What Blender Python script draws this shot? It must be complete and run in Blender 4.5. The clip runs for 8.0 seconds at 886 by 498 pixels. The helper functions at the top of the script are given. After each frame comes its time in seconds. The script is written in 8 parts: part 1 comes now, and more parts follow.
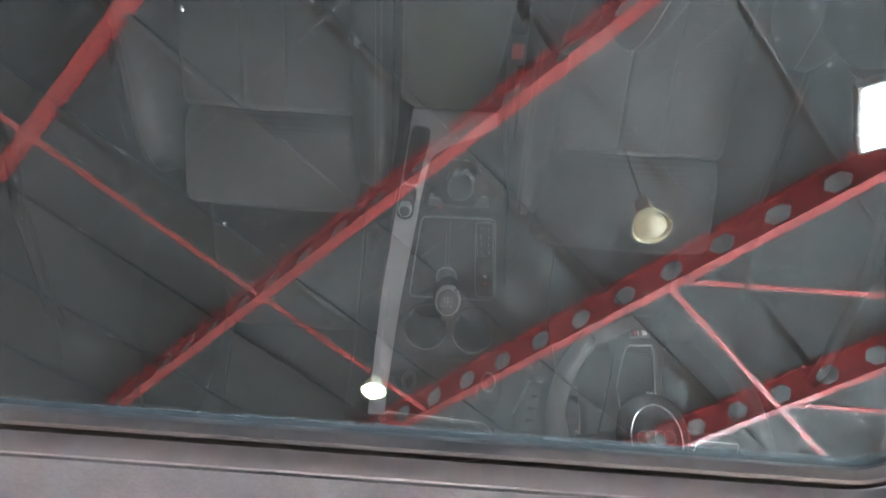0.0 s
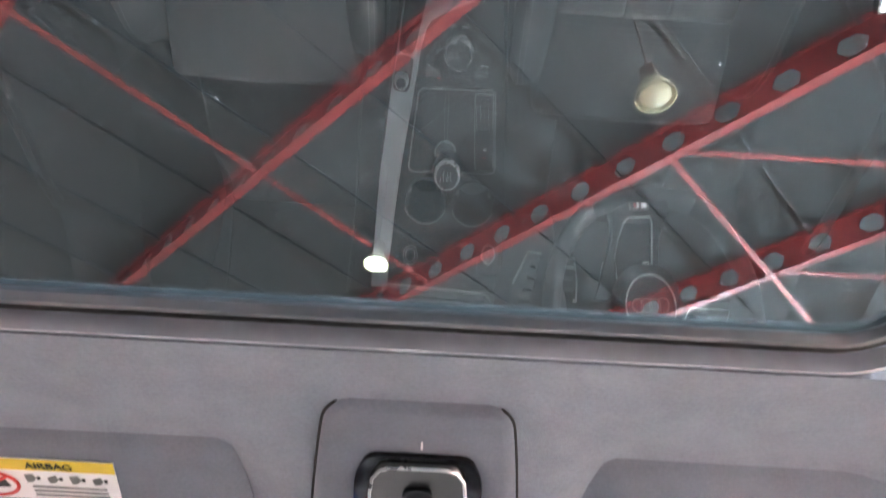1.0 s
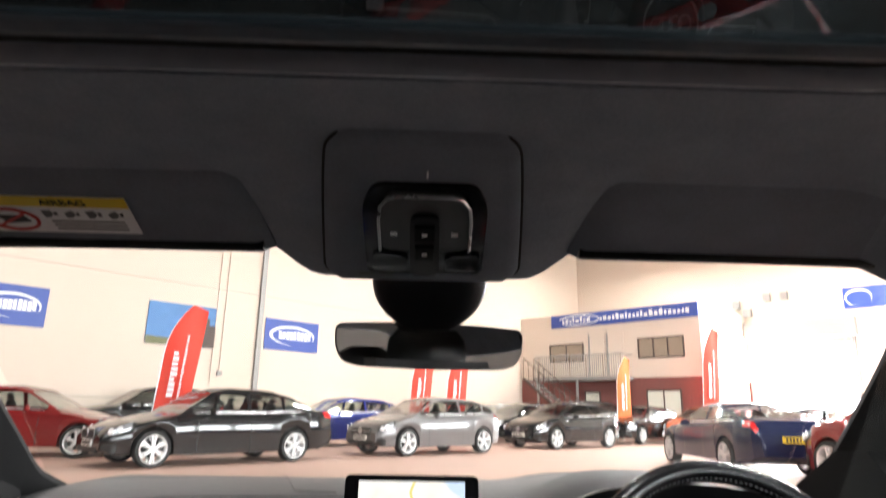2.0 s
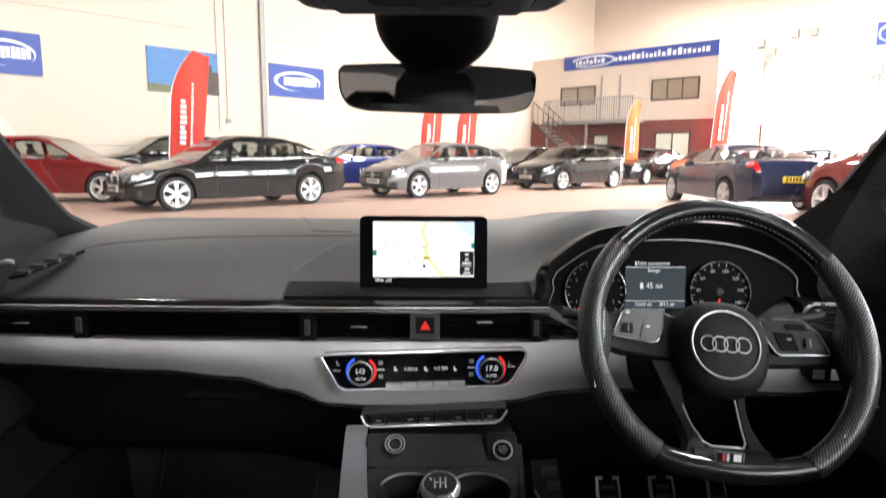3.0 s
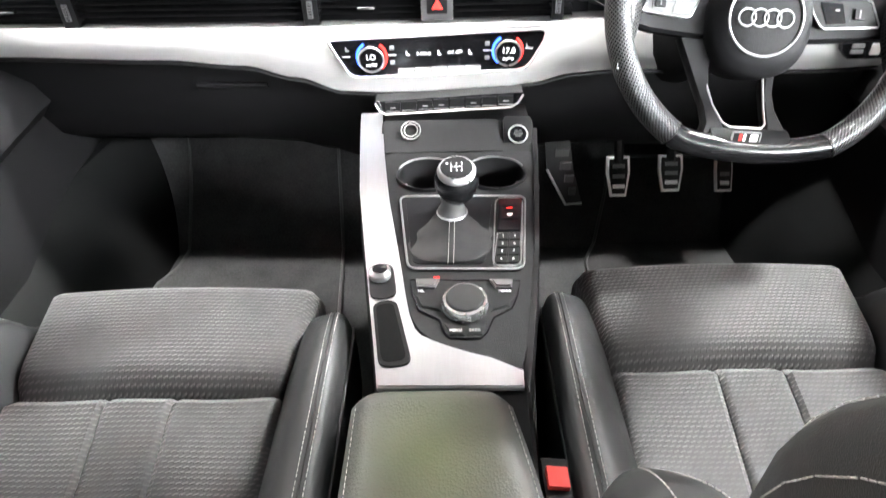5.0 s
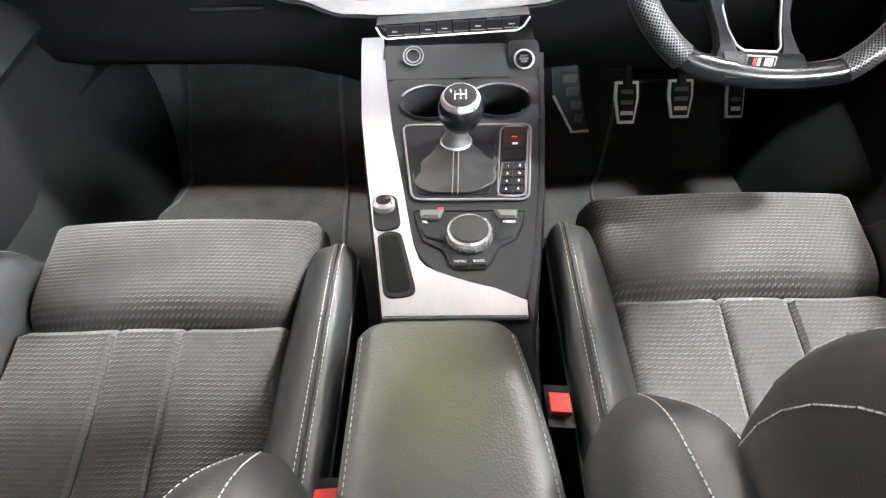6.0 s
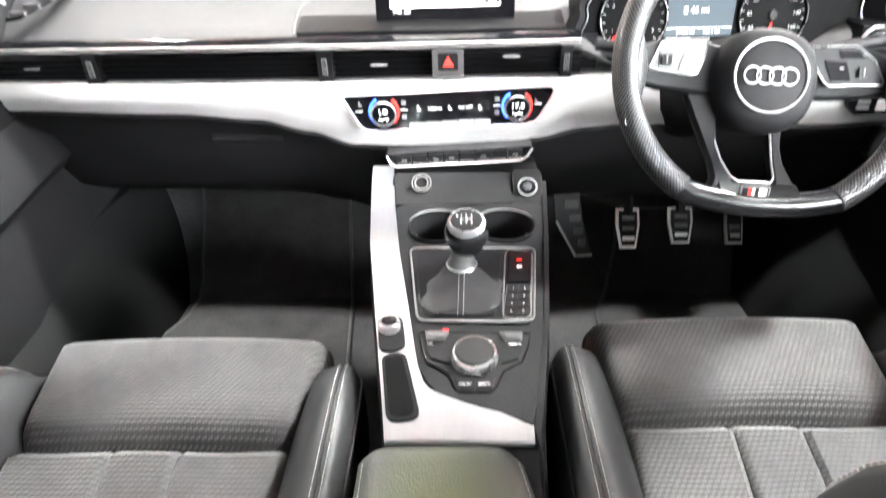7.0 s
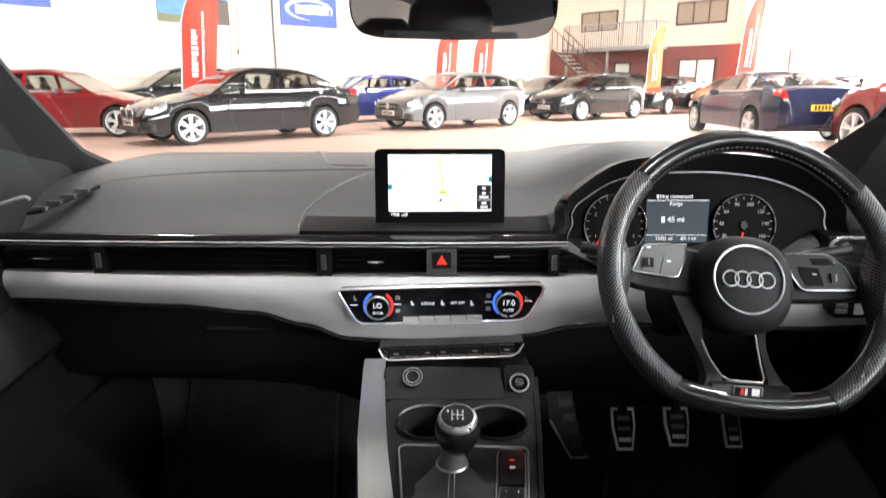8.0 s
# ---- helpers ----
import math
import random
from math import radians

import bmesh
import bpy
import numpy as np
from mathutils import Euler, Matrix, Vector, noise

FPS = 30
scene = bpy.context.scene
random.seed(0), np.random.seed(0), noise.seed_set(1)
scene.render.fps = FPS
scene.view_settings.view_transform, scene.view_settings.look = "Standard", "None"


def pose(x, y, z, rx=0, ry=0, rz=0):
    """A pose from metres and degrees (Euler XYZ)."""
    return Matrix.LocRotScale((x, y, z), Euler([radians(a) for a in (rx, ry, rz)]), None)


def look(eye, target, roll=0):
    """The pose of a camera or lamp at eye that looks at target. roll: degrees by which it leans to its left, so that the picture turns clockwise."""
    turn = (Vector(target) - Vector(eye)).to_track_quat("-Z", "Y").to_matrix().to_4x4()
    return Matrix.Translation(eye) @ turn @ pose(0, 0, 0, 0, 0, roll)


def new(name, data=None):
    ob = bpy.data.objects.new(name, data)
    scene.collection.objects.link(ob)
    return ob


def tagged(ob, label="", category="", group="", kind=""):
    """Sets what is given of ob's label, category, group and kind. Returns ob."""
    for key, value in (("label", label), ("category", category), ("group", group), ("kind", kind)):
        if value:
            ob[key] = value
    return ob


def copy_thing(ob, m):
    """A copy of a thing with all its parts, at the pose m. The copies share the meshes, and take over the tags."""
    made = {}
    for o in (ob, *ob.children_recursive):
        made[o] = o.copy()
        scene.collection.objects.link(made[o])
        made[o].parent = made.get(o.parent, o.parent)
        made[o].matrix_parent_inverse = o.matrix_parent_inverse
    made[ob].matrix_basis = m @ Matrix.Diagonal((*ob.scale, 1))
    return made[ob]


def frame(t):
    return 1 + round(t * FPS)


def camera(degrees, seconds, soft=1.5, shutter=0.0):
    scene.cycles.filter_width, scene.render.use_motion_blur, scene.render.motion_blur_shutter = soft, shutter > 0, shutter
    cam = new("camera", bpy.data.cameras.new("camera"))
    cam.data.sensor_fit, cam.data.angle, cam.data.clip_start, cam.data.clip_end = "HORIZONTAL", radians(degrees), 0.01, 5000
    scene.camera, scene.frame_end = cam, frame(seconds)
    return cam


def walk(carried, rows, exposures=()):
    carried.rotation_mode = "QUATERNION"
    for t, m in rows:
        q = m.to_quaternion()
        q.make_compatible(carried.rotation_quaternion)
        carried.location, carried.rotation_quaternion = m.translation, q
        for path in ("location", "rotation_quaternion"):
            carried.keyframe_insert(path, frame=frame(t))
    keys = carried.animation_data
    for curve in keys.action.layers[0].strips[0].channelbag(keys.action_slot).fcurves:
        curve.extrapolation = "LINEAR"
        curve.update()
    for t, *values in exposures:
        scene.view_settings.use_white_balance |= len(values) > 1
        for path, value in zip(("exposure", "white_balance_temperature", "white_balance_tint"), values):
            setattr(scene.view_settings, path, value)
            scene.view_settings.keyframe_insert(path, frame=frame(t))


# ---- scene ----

# ---- camera: stands between the front seats of a parked car and tilts from the glass roof down to the console and back ----
EYE = (0.0, 0.0, 1.08)
LENS = 70.64
cam = camera(LENS, 8.0, soft=1.3, shutter=0.35)
TILT = [  # seconds, metres ahead and up from the eye's usual place, yaw, pitch, roll
    (0.0, -0.056, -0.015, 0.13, 50.35, 4.20),
    (0.5, -0.056, -0.013, -0.44, 45.50, 3.45),
    (1.0, -0.053, -0.010, -0.90, 38.91, 2.65),
    (1.5, -0.044, -0.005, -1.25, 26.85, 1.75),
    (2.0, -0.030, 0.000, -1.40, 14.55, 1.05),
    (2.2, -0.025, 0.000, -1.32, 9.44, 0.88),
    (3.3, -0.003, 0.000, -0.69, -13.49, 0.21),
    (3.5, 0.000, 0.000, -0.57, -16.24, 0.06),
    (4.0, 0.005, -0.001, -0.25, -23.26, -0.27),
    (4.5, 0.009, -0.003, 0.27, -30.05, -0.91),
    (5.0, 0.013, -0.005, 0.85, -36.90, -1.56),
    (5.2, 0.0145, -0.005, 1.05, -39.60, -1.85),
    (5.7, 0.017, -0.005, 1.52, -43.75, -2.25),
    (6.3, 0.018, -0.005, 1.78, -43.10, -2.45),
    (6.5, 0.018, -0.005, 1.87, -42.86, -2.48),
    (7.0, 0.014, -0.002, 1.77, -32.36, -1.73),
    (7.5, 0.010, 0.000, 1.12, -22.15, -0.84),
    (8.0, 0.007, -0.001, 0.66, -14.62, -0.12),
]


def aim(ahead, up, yaw, pitch, roll):
    return pose(EYE[0], EYE[1] + ahead, EYE[2] + up) @ pose(0, 0, 0, 0, 0, yaw) @ pose(0, 0, 0, 90 + pitch) @ pose(0, 0, 0, 0, 0, roll)


walk(cam, [(t, aim(*row)) for t, *row in TILT],
     exposures=[(0.0, 3.4, 6250, 10), (1.0, 3.35, 6000, 10), (1.5, 2.15, 6300, 10), (2.0, -0.05, 6400, 10), (2.2, -0.3, 6400, 10), (3.3, 0.2, 6400, 10), (3.5, 0.3, 6400, 10), (4.0, 1.7, 6400, 10), (4.5, 2.3, 6400, 10), (5.2, 2.65, 6400, 10), (6.5, 2.55, 6400, 10), (7.0, 2.75, 6400, 10), (7.5, 2.1, 6400, 10), (8.0, 0.65, 6400, 10)])

# ---- world and lights ----
HALL_TURN = 44.5          # the hall stands askew to the car
world = bpy.data.worlds.new("sky")
scene.world = world
world.use_nodes = True
wn = world.node_tree
sky = wn.nodes.new("ShaderNodeTexSky")
sky.sky_type, sky.sun_disc, sky.sun_elevation, sky.sun_rotation = "NISHITA", False, radians(40), radians(120)
wn.links.new(sky.outputs[0], wn.nodes["Background"].inputs[0])
wn.nodes["Background"].inputs[1].default_value = 0.12
sun_data = bpy.data.lights.new("sun", "SUN")
sun_data.energy, sun_data.angle, sun_data.color = 2.5, radians(0.6), (1, 0.95, 0.88)
sun = new("sun", sun_data)
sun.rotation_euler = (radians(50), 0, radians(-30))


def hall_point(u, v, z):
    return Matrix.Rotation(radians(HALL_TURN), 4, "Z") @ Vector((u, v, z))


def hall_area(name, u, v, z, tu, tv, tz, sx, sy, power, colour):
    """An area lamp in an opening or lamp of the hall, or an added fill lamp, facing a point of it."""
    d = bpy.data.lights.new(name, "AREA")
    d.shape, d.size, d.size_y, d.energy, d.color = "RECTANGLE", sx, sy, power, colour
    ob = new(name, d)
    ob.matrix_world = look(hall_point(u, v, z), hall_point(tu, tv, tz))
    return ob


DAY = (0.97, 0.98, 1.0)
hall_area("daylight_door", 33.9, 8.75, 2.45, 10, 8, 1.5, 4.3, 4.6, 9500, DAY)
hall_area("daylight_window", -6, -8.8, 3.9, -6, 10, 2.0, 22, 1.7, 4600, DAY)
hall_area("daylight_window", 19, -8.8, 3.9, 19, 10, 2.0, 24, 1.7, 7000, DAY)
# bare overhead fill lamps, unseen and without fixtures, added to brighten hall and cabin
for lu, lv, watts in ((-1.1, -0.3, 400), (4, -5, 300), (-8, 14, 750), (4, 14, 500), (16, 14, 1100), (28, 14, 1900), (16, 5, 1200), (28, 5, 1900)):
    hall_area("overhead_fill", lu, lv, 9.3, lu, lv, 0, 0.7, 0.7, watts, (1.0, 0.985, 0.95))
# a row of floodlights along the hall, of which the first is over the windscreen; the rest are unseen, added for white
# bands mirrored in car windows
FLOODS = [(7.4 + 5.14 * k, -1.77) for k in range(5)]
for k, (lu, lv) in enumerate(FLOODS):
    hall_area("floodlight_glow", lu, lv, 9.755, lu, lv, 0, 1.1, 0.9, 1300 if k == 0 else 500, (1.0, 0.99, 0.96))

# ---- materials ----
def material(name, base, rough=0.5, metal=0.0, vary=0.12, scale=60.0, bump=0.0, bump_scale=400.0, coat=0.0, wear=0.0, spec=0.5, stretch=None):
    """A node material: colour varied at a broad and a fine scale, fine relief, roughness that wanders with the wear."""
    m = bpy.data.materials.new(name)
    m.use_nodes = True
    nt = m.node_tree
    b = nt.nodes["Principled BSDF"]
    b.inputs["Metallic"].default_value = metal
    b.inputs["Coat Weight"].default_value = coat
    b.inputs["Coat Roughness"].default_value = 0.05
    b.inputs["Specular IOR Level"].default_value = spec
    tc = nt.nodes.new("ShaderNodeTexCoord")
    src = tc.outputs["Object"]
    if stretch:
        mp = nt.nodes.new("ShaderNodeMapping")
        mp.inputs["Scale"].default_value = stretch
        nt.links.new(src, mp.inputs[0])
        src = mp.outputs[0]
    broad = nt.nodes.new("ShaderNodeTexNoise")
    broad.inputs["Scale"].default_value, broad.inputs["Detail"].default_value = scale * 0.08, 4
    fine = nt.nodes.new("ShaderNodeTexNoise")
    fine.inputs["Scale"].default_value, fine.inputs["Detail"].default_value = scale, 6
    nt.links.new(src, broad.inputs["Vector"])
    nt.links.new(src, fine.inputs["Vector"])
    mix = nt.nodes.new("ShaderNodeMath")
    mix.operation = "MULTIPLY_ADD"
    mix.inputs[1].default_value = 0.5
    nt.links.new(broad.outputs[0], mix.inputs[0])
    half = nt.nodes.new("ShaderNodeMath")
    half.operation = "MULTIPLY"
    half.inputs[1].default_value = 0.5
    nt.links.new(fine.outputs[0], half.inputs[0])
    nt.links.new(half.outputs[0], mix.inputs[2])
    ramp = nt.nodes.new("ShaderNodeValToRGB")
    ramp.color_ramp.elements[0].position, ramp.color_ramp.elements[1].position = 0.3, 0.7
    lo = [max(0, c * (1 - vary)) for c in base]
    hi = [min(1, c * (1 + vary)) for c in base]
    ramp.color_ramp.elements[0].color, ramp.color_ramp.elements[1].color = (*lo, 1), (*hi, 1)
    nt.links.new(mix.outputs[0], ramp.inputs[0])
    nt.links.new(ramp.outputs[0], b.inputs["Base Color"])
    rr = nt.nodes.new("ShaderNodeMapRange")
    rr.inputs["To Min"].default_value = max(0.02, rough - 0.08 - wear)
    rr.inputs["To Max"].default_value = min(1, rough + 0.08 + wear) if rough > 0.03 else rough
    nt.links.new(mix.outputs[0], rr.inputs[0])
    nt.links.new(rr.outputs[0], b.inputs["Roughness"])
    if bump:
        bt = nt.nodes.new("ShaderNodeTexVoronoi")
        bt.inputs["Scale"].default_value = bump_scale
        nt.links.new(src, bt.inputs["Vector"])
        bp = nt.nodes.new("ShaderNodeBump")
        bp.inputs["Strength"].default_value, bp.inputs["Distance"].default_value = bump, 0.0006
        nt.links.new(bt.outputs[0], bp.inputs["Height"])
        nt.links.new(bp.outputs[0], b.inputs["Normal"])
    return m


def glass(name, tint, gloss=0.04, gloss_rough=0.0, dust=0.0):
    """Thin sheet glass: tinted see-through with a clear gloss that grows at grazing angles."""
    m = bpy.data.materials.new(name)
    m.use_nodes = True
    nt = m.node_tree
    nt.nodes.remove(nt.nodes["Principled BSDF"])
    tr = nt.nodes.new("ShaderNodeBsdfTransparent")
    tr.inputs[0].default_value = (*tint, 1)
    gl = nt.nodes.new("ShaderNodeBsdfGlossy")
    gl.inputs["Roughness"].default_value = gloss_rough
    lw = nt.nodes.new("ShaderNodeLayerWeight")
    lw.inputs["Blend"].default_value = 0.5
    pw = nt.nodes.new("ShaderNodeMath")
    pw.operation, pw.inputs[1].default_value = "POWER", 5.0
    nt.links.new(lw.outputs["Facing"], pw.inputs[0])
    fr = nt.nodes.new("ShaderNodeMath")
    fr.operation, fr.inputs[1].default_value, fr.inputs[2].default_value = "MULTIPLY_ADD", 1 - gloss, gloss
    nt.links.new(pw.outputs[0], fr.inputs[0])
    mx = nt.nodes.new("ShaderNodeMixShader")
    nt.links.new(fr.outputs[0], mx.inputs[0])
    nt.links.new(tr.outputs[0], mx.inputs[1])
    nt.links.new(gl.outputs[0], mx.inputs[2])
    nt.links.new(mx.outputs[0], nt.nodes["Material Output"].inputs[0])
    if dust:
        tc = nt.nodes.new("ShaderNodeTexCoord")
        nz = nt.nodes.new("ShaderNodeTexNoise")
        nz.inputs["Scale"].default_value, nz.inputs["Detail"].default_value = 7, 5
        nt.links.new(tc.outputs["Object"], nz.inputs["Vector"])
        vo = nt.nodes.new("ShaderNodeTexVoronoi")
        vo.inputs["Scale"].default_value = 55
        nt.links.new(tc.outputs["Object"], vo.inputs["Vector"])
        speck = nt.nodes.new("ShaderNodeMapRange")
        speck.inputs["From Min"].default_value, speck.inputs["From Max"].default_value = 0.02, 0.10
        speck.inputs["To Min"].default_value, speck.inputs["To Max"].default_value = 0.25, 0.0
        nt.links.new(vo.outputs["Distance"], speck.inputs[0])
        film = nt.nodes.new("ShaderNodeMapRange")
        film.inputs["From Min"].default_value, film.inputs["From Max"].default_value = 0.3, 0.75
        film.inputs["To Min"].default_value, film.inputs["To Max"].default_value = dust * 0.6, dust * 1.6
        nt.links.new(nz.outputs[0], film.inputs[0])
        both = nt.nodes.new("ShaderNodeMath")
        both.operation = "MULTIPLY_ADD"
        both.inputs[1].default_value = 0.12
        nt.links.new(speck.outputs[0], both.inputs[0])
        nt.links.new(film.outputs[0], both.inputs[2])
        tl = nt.nodes.new("ShaderNodeBsdfTranslucent")
        tl.inputs[0].default_value = (0.75, 0.78, 0.8, 1)
        dm = nt.nodes.new("ShaderNodeMixShader")
        nt.links.new(both.outputs[0], dm.inputs[0])
        nt.links.new(mx.outputs[0], dm.inputs[1])
        nt.links.new(tl.outputs[0], dm.inputs[2])
        nt.links.new(dm.outputs[0], nt.nodes["Material Output"].inputs[0])
    return m


def glow(name, colour, strength):
    m = bpy.data.materials.new(name)
    m.use_nodes = True
    b = m.node_tree.nodes["Principled BSDF"]
    b.inputs["Base Color"].default_value = (*[c * 0.3 for c in colour], 1)
    b.inputs["Emission Color"].default_value = (*colour, 1)
    b.inputs["Emission Strength"].default_value = strength
    b.inputs["Roughness"].default_value = 0.7
    b.inputs["Specular IOR Level"].default_value = 0.0
    return m


def weave(name, base, light, across, along, rough=0.85):
    """Woven seat cloth: staggered rows of short slanted pale threads on a darker ground."""
    m = material(name, base, rough, vary=0.45, scale=70)
    nt = m.node_tree
    b = nt.nodes["Principled BSDF"]

    def math_node(op, a, v=None, clamp=False):
        n = nt.nodes.new("ShaderNodeMath")
        n.operation, n.use_clamp = op, clamp
        for i, q in enumerate((a, v)):
            if q is None:
                continue
            if isinstance(q, (int, float)):
                n.inputs[i].default_value = q
            else:
                nt.links.new(q, n.inputs[i])
        return n.outputs[0]

    sp = nt.nodes.new("ShaderNodeSeparateXYZ")
    nt.links.new(nt.nodes["Texture Coordinate"].outputs["Object"], sp.inputs[0])
    v = math_node("DIVIDE", sp.outputs[1], along)
    row = math_node("FLOOR", v)
    u = math_node("ADD", math_node("DIVIDE", sp.outputs[0], across), math_node("MULTIPLY", row, 0.5))
    uu, vv = math_node("FRACT", u), math_node("FRACT", v)
    line = math_node("ADD", math_node("MULTIPLY", uu, 0.42), 0.24)
    gap = math_node("ABSOLUTE", math_node("SUBTRACT", vv, line))
    stroke = math_node("SUBTRACT", 1.0, math_node("DIVIDE", gap, 0.24), True)
    ends = math_node("MULTIPLY", math_node("MULTIPLY", uu, math_node("SUBTRACT", 1.0, uu)), 6.0, True)
    nap = nt.nodes.new("ShaderNodeTexNoise")
    nap.inputs["Scale"].default_value, nap.inputs["Detail"].default_value = 9, 3
    nt.links.new(nt.nodes["Texture Coordinate"].outputs["Object"], nap.inputs["Vector"])
    brushed = nt.nodes.new("ShaderNodeMapRange")
    brushed.inputs["From Min"].default_value, brushed.inputs["From Max"].default_value = 0.38, 0.62
    brushed.inputs["To Min"].default_value, brushed.inputs["To Max"].default_value = 0.3, 1.1
    nt.links.new(nap.outputs[0], brushed.inputs[0])
    mask = math_node("MULTIPLY", math_node("MULTIPLY", stroke, ends), brushed.outputs[0], True)
    mx = nt.nodes.new("ShaderNodeMix")
    mx.data_type = "RGBA"
    mx.inputs[7].default_value = (*light, 1)
    nt.links.new(mask, mx.inputs[0])
    nt.links.new(b.inputs["Base Color"].links[0].from_socket, mx.inputs[6])
    nt.links.new(mx.outputs[2], b.inputs["Base Color"])
    bp = nt.nodes.new("ShaderNodeBump")
    bp.inputs["Strength"].default_value, bp.inputs["Distance"].default_value = 0.8, 0.0012
    nt.links.new(mask, bp.inputs["Height"])
    nt.links.new(bp.outputs[0], b.inputs["Normal"])
    b.inputs["Sheen Weight"].default_value = 0.25
    return m


def perforated_leather():
    """Black leather with rows of punched holes, laid out along the mesh's own "grain" coordinates."""
    m = material("perforated_leather", (0.02, 0.02, 0.0205), 0.3, vary=0.3, scale=60, spec=0.6)
    nt = m.node_tree
    b = nt.nodes["Principled BSDF"]
    at = nt.nodes.new("ShaderNodeAttribute")
    at.attribute_name = "grain"
    turn = nt.nodes.new("ShaderNodeMapping")
    turn.inputs["Rotation"].default_value, turn.inputs["Scale"].default_value = (0, 0, radians(45)), (1.0, 1.0, 0.0)
    nt.links.new(at.outputs["Vector"], turn.inputs[0])
    cells = nt.nodes.new("ShaderNodeTexVoronoi")
    cells.voronoi_dimensions = "2D"
    cells.inputs["Scale"].default_value, cells.inputs["Randomness"].default_value = 300, 0.06
    nt.links.new(turn.outputs[0], cells.inputs["Vector"])
    hole = nt.nodes.new("ShaderNodeMapRange")
    hole.inputs["From Min"].default_value, hole.inputs["From Max"].default_value = 0.24, 0.42
    nt.links.new(cells.outputs["Distance"], hole.inputs[0])
    mx = nt.nodes.new("ShaderNodeMix")
    mx.data_type = "RGBA"
    mx.inputs[6].default_value = (0.001, 0.001, 0.001, 1)
    nt.links.new(hole.outputs[0], mx.inputs[0])
    nt.links.new(b.inputs["Base Color"].links[0].from_socket, mx.inputs[7])
    nt.links.new(mx.outputs[2], b.inputs["Base Color"])
    sp = nt.nodes.new("ShaderNodeMath")
    sp.operation, sp.inputs[1].default_value = "MULTIPLY", 0.8
    nt.links.new(hole.outputs[0], sp.inputs[0])
    nt.links.new(sp.outputs[0], b.inputs["Specular IOR Level"])
    bp = nt.nodes.new("ShaderNodeBump")
    bp.inputs["Strength"].default_value, bp.inputs["Distance"].default_value = 0.45, 0.0008
    nt.links.new(hole.outputs[0], bp.inputs["Height"])
    nt.links.new(bp.outputs[0], b.inputs["Normal"])
    return m


def armrest_leather():
    """Black leather with a faint olive patch that fades outwards."""
    m = material("olive_tinged_leather", (0.052, 0.052, 0.053), 0.45, vary=0.2, scale=40, bump=0.5, bump_scale=420, wear=0.05)
    nt = m.node_tree
    b = nt.nodes["Principled BSDF"]
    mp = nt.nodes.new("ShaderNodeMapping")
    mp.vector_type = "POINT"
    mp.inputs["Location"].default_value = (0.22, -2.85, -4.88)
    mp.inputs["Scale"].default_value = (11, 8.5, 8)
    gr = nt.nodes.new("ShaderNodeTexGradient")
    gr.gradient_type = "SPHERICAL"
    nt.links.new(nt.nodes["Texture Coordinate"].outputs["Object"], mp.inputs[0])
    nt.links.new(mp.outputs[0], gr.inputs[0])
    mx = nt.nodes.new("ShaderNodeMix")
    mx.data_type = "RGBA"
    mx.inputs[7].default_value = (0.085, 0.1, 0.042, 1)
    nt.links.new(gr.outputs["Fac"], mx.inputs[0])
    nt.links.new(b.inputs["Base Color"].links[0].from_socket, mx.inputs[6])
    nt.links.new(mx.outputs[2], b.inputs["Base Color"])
    return m


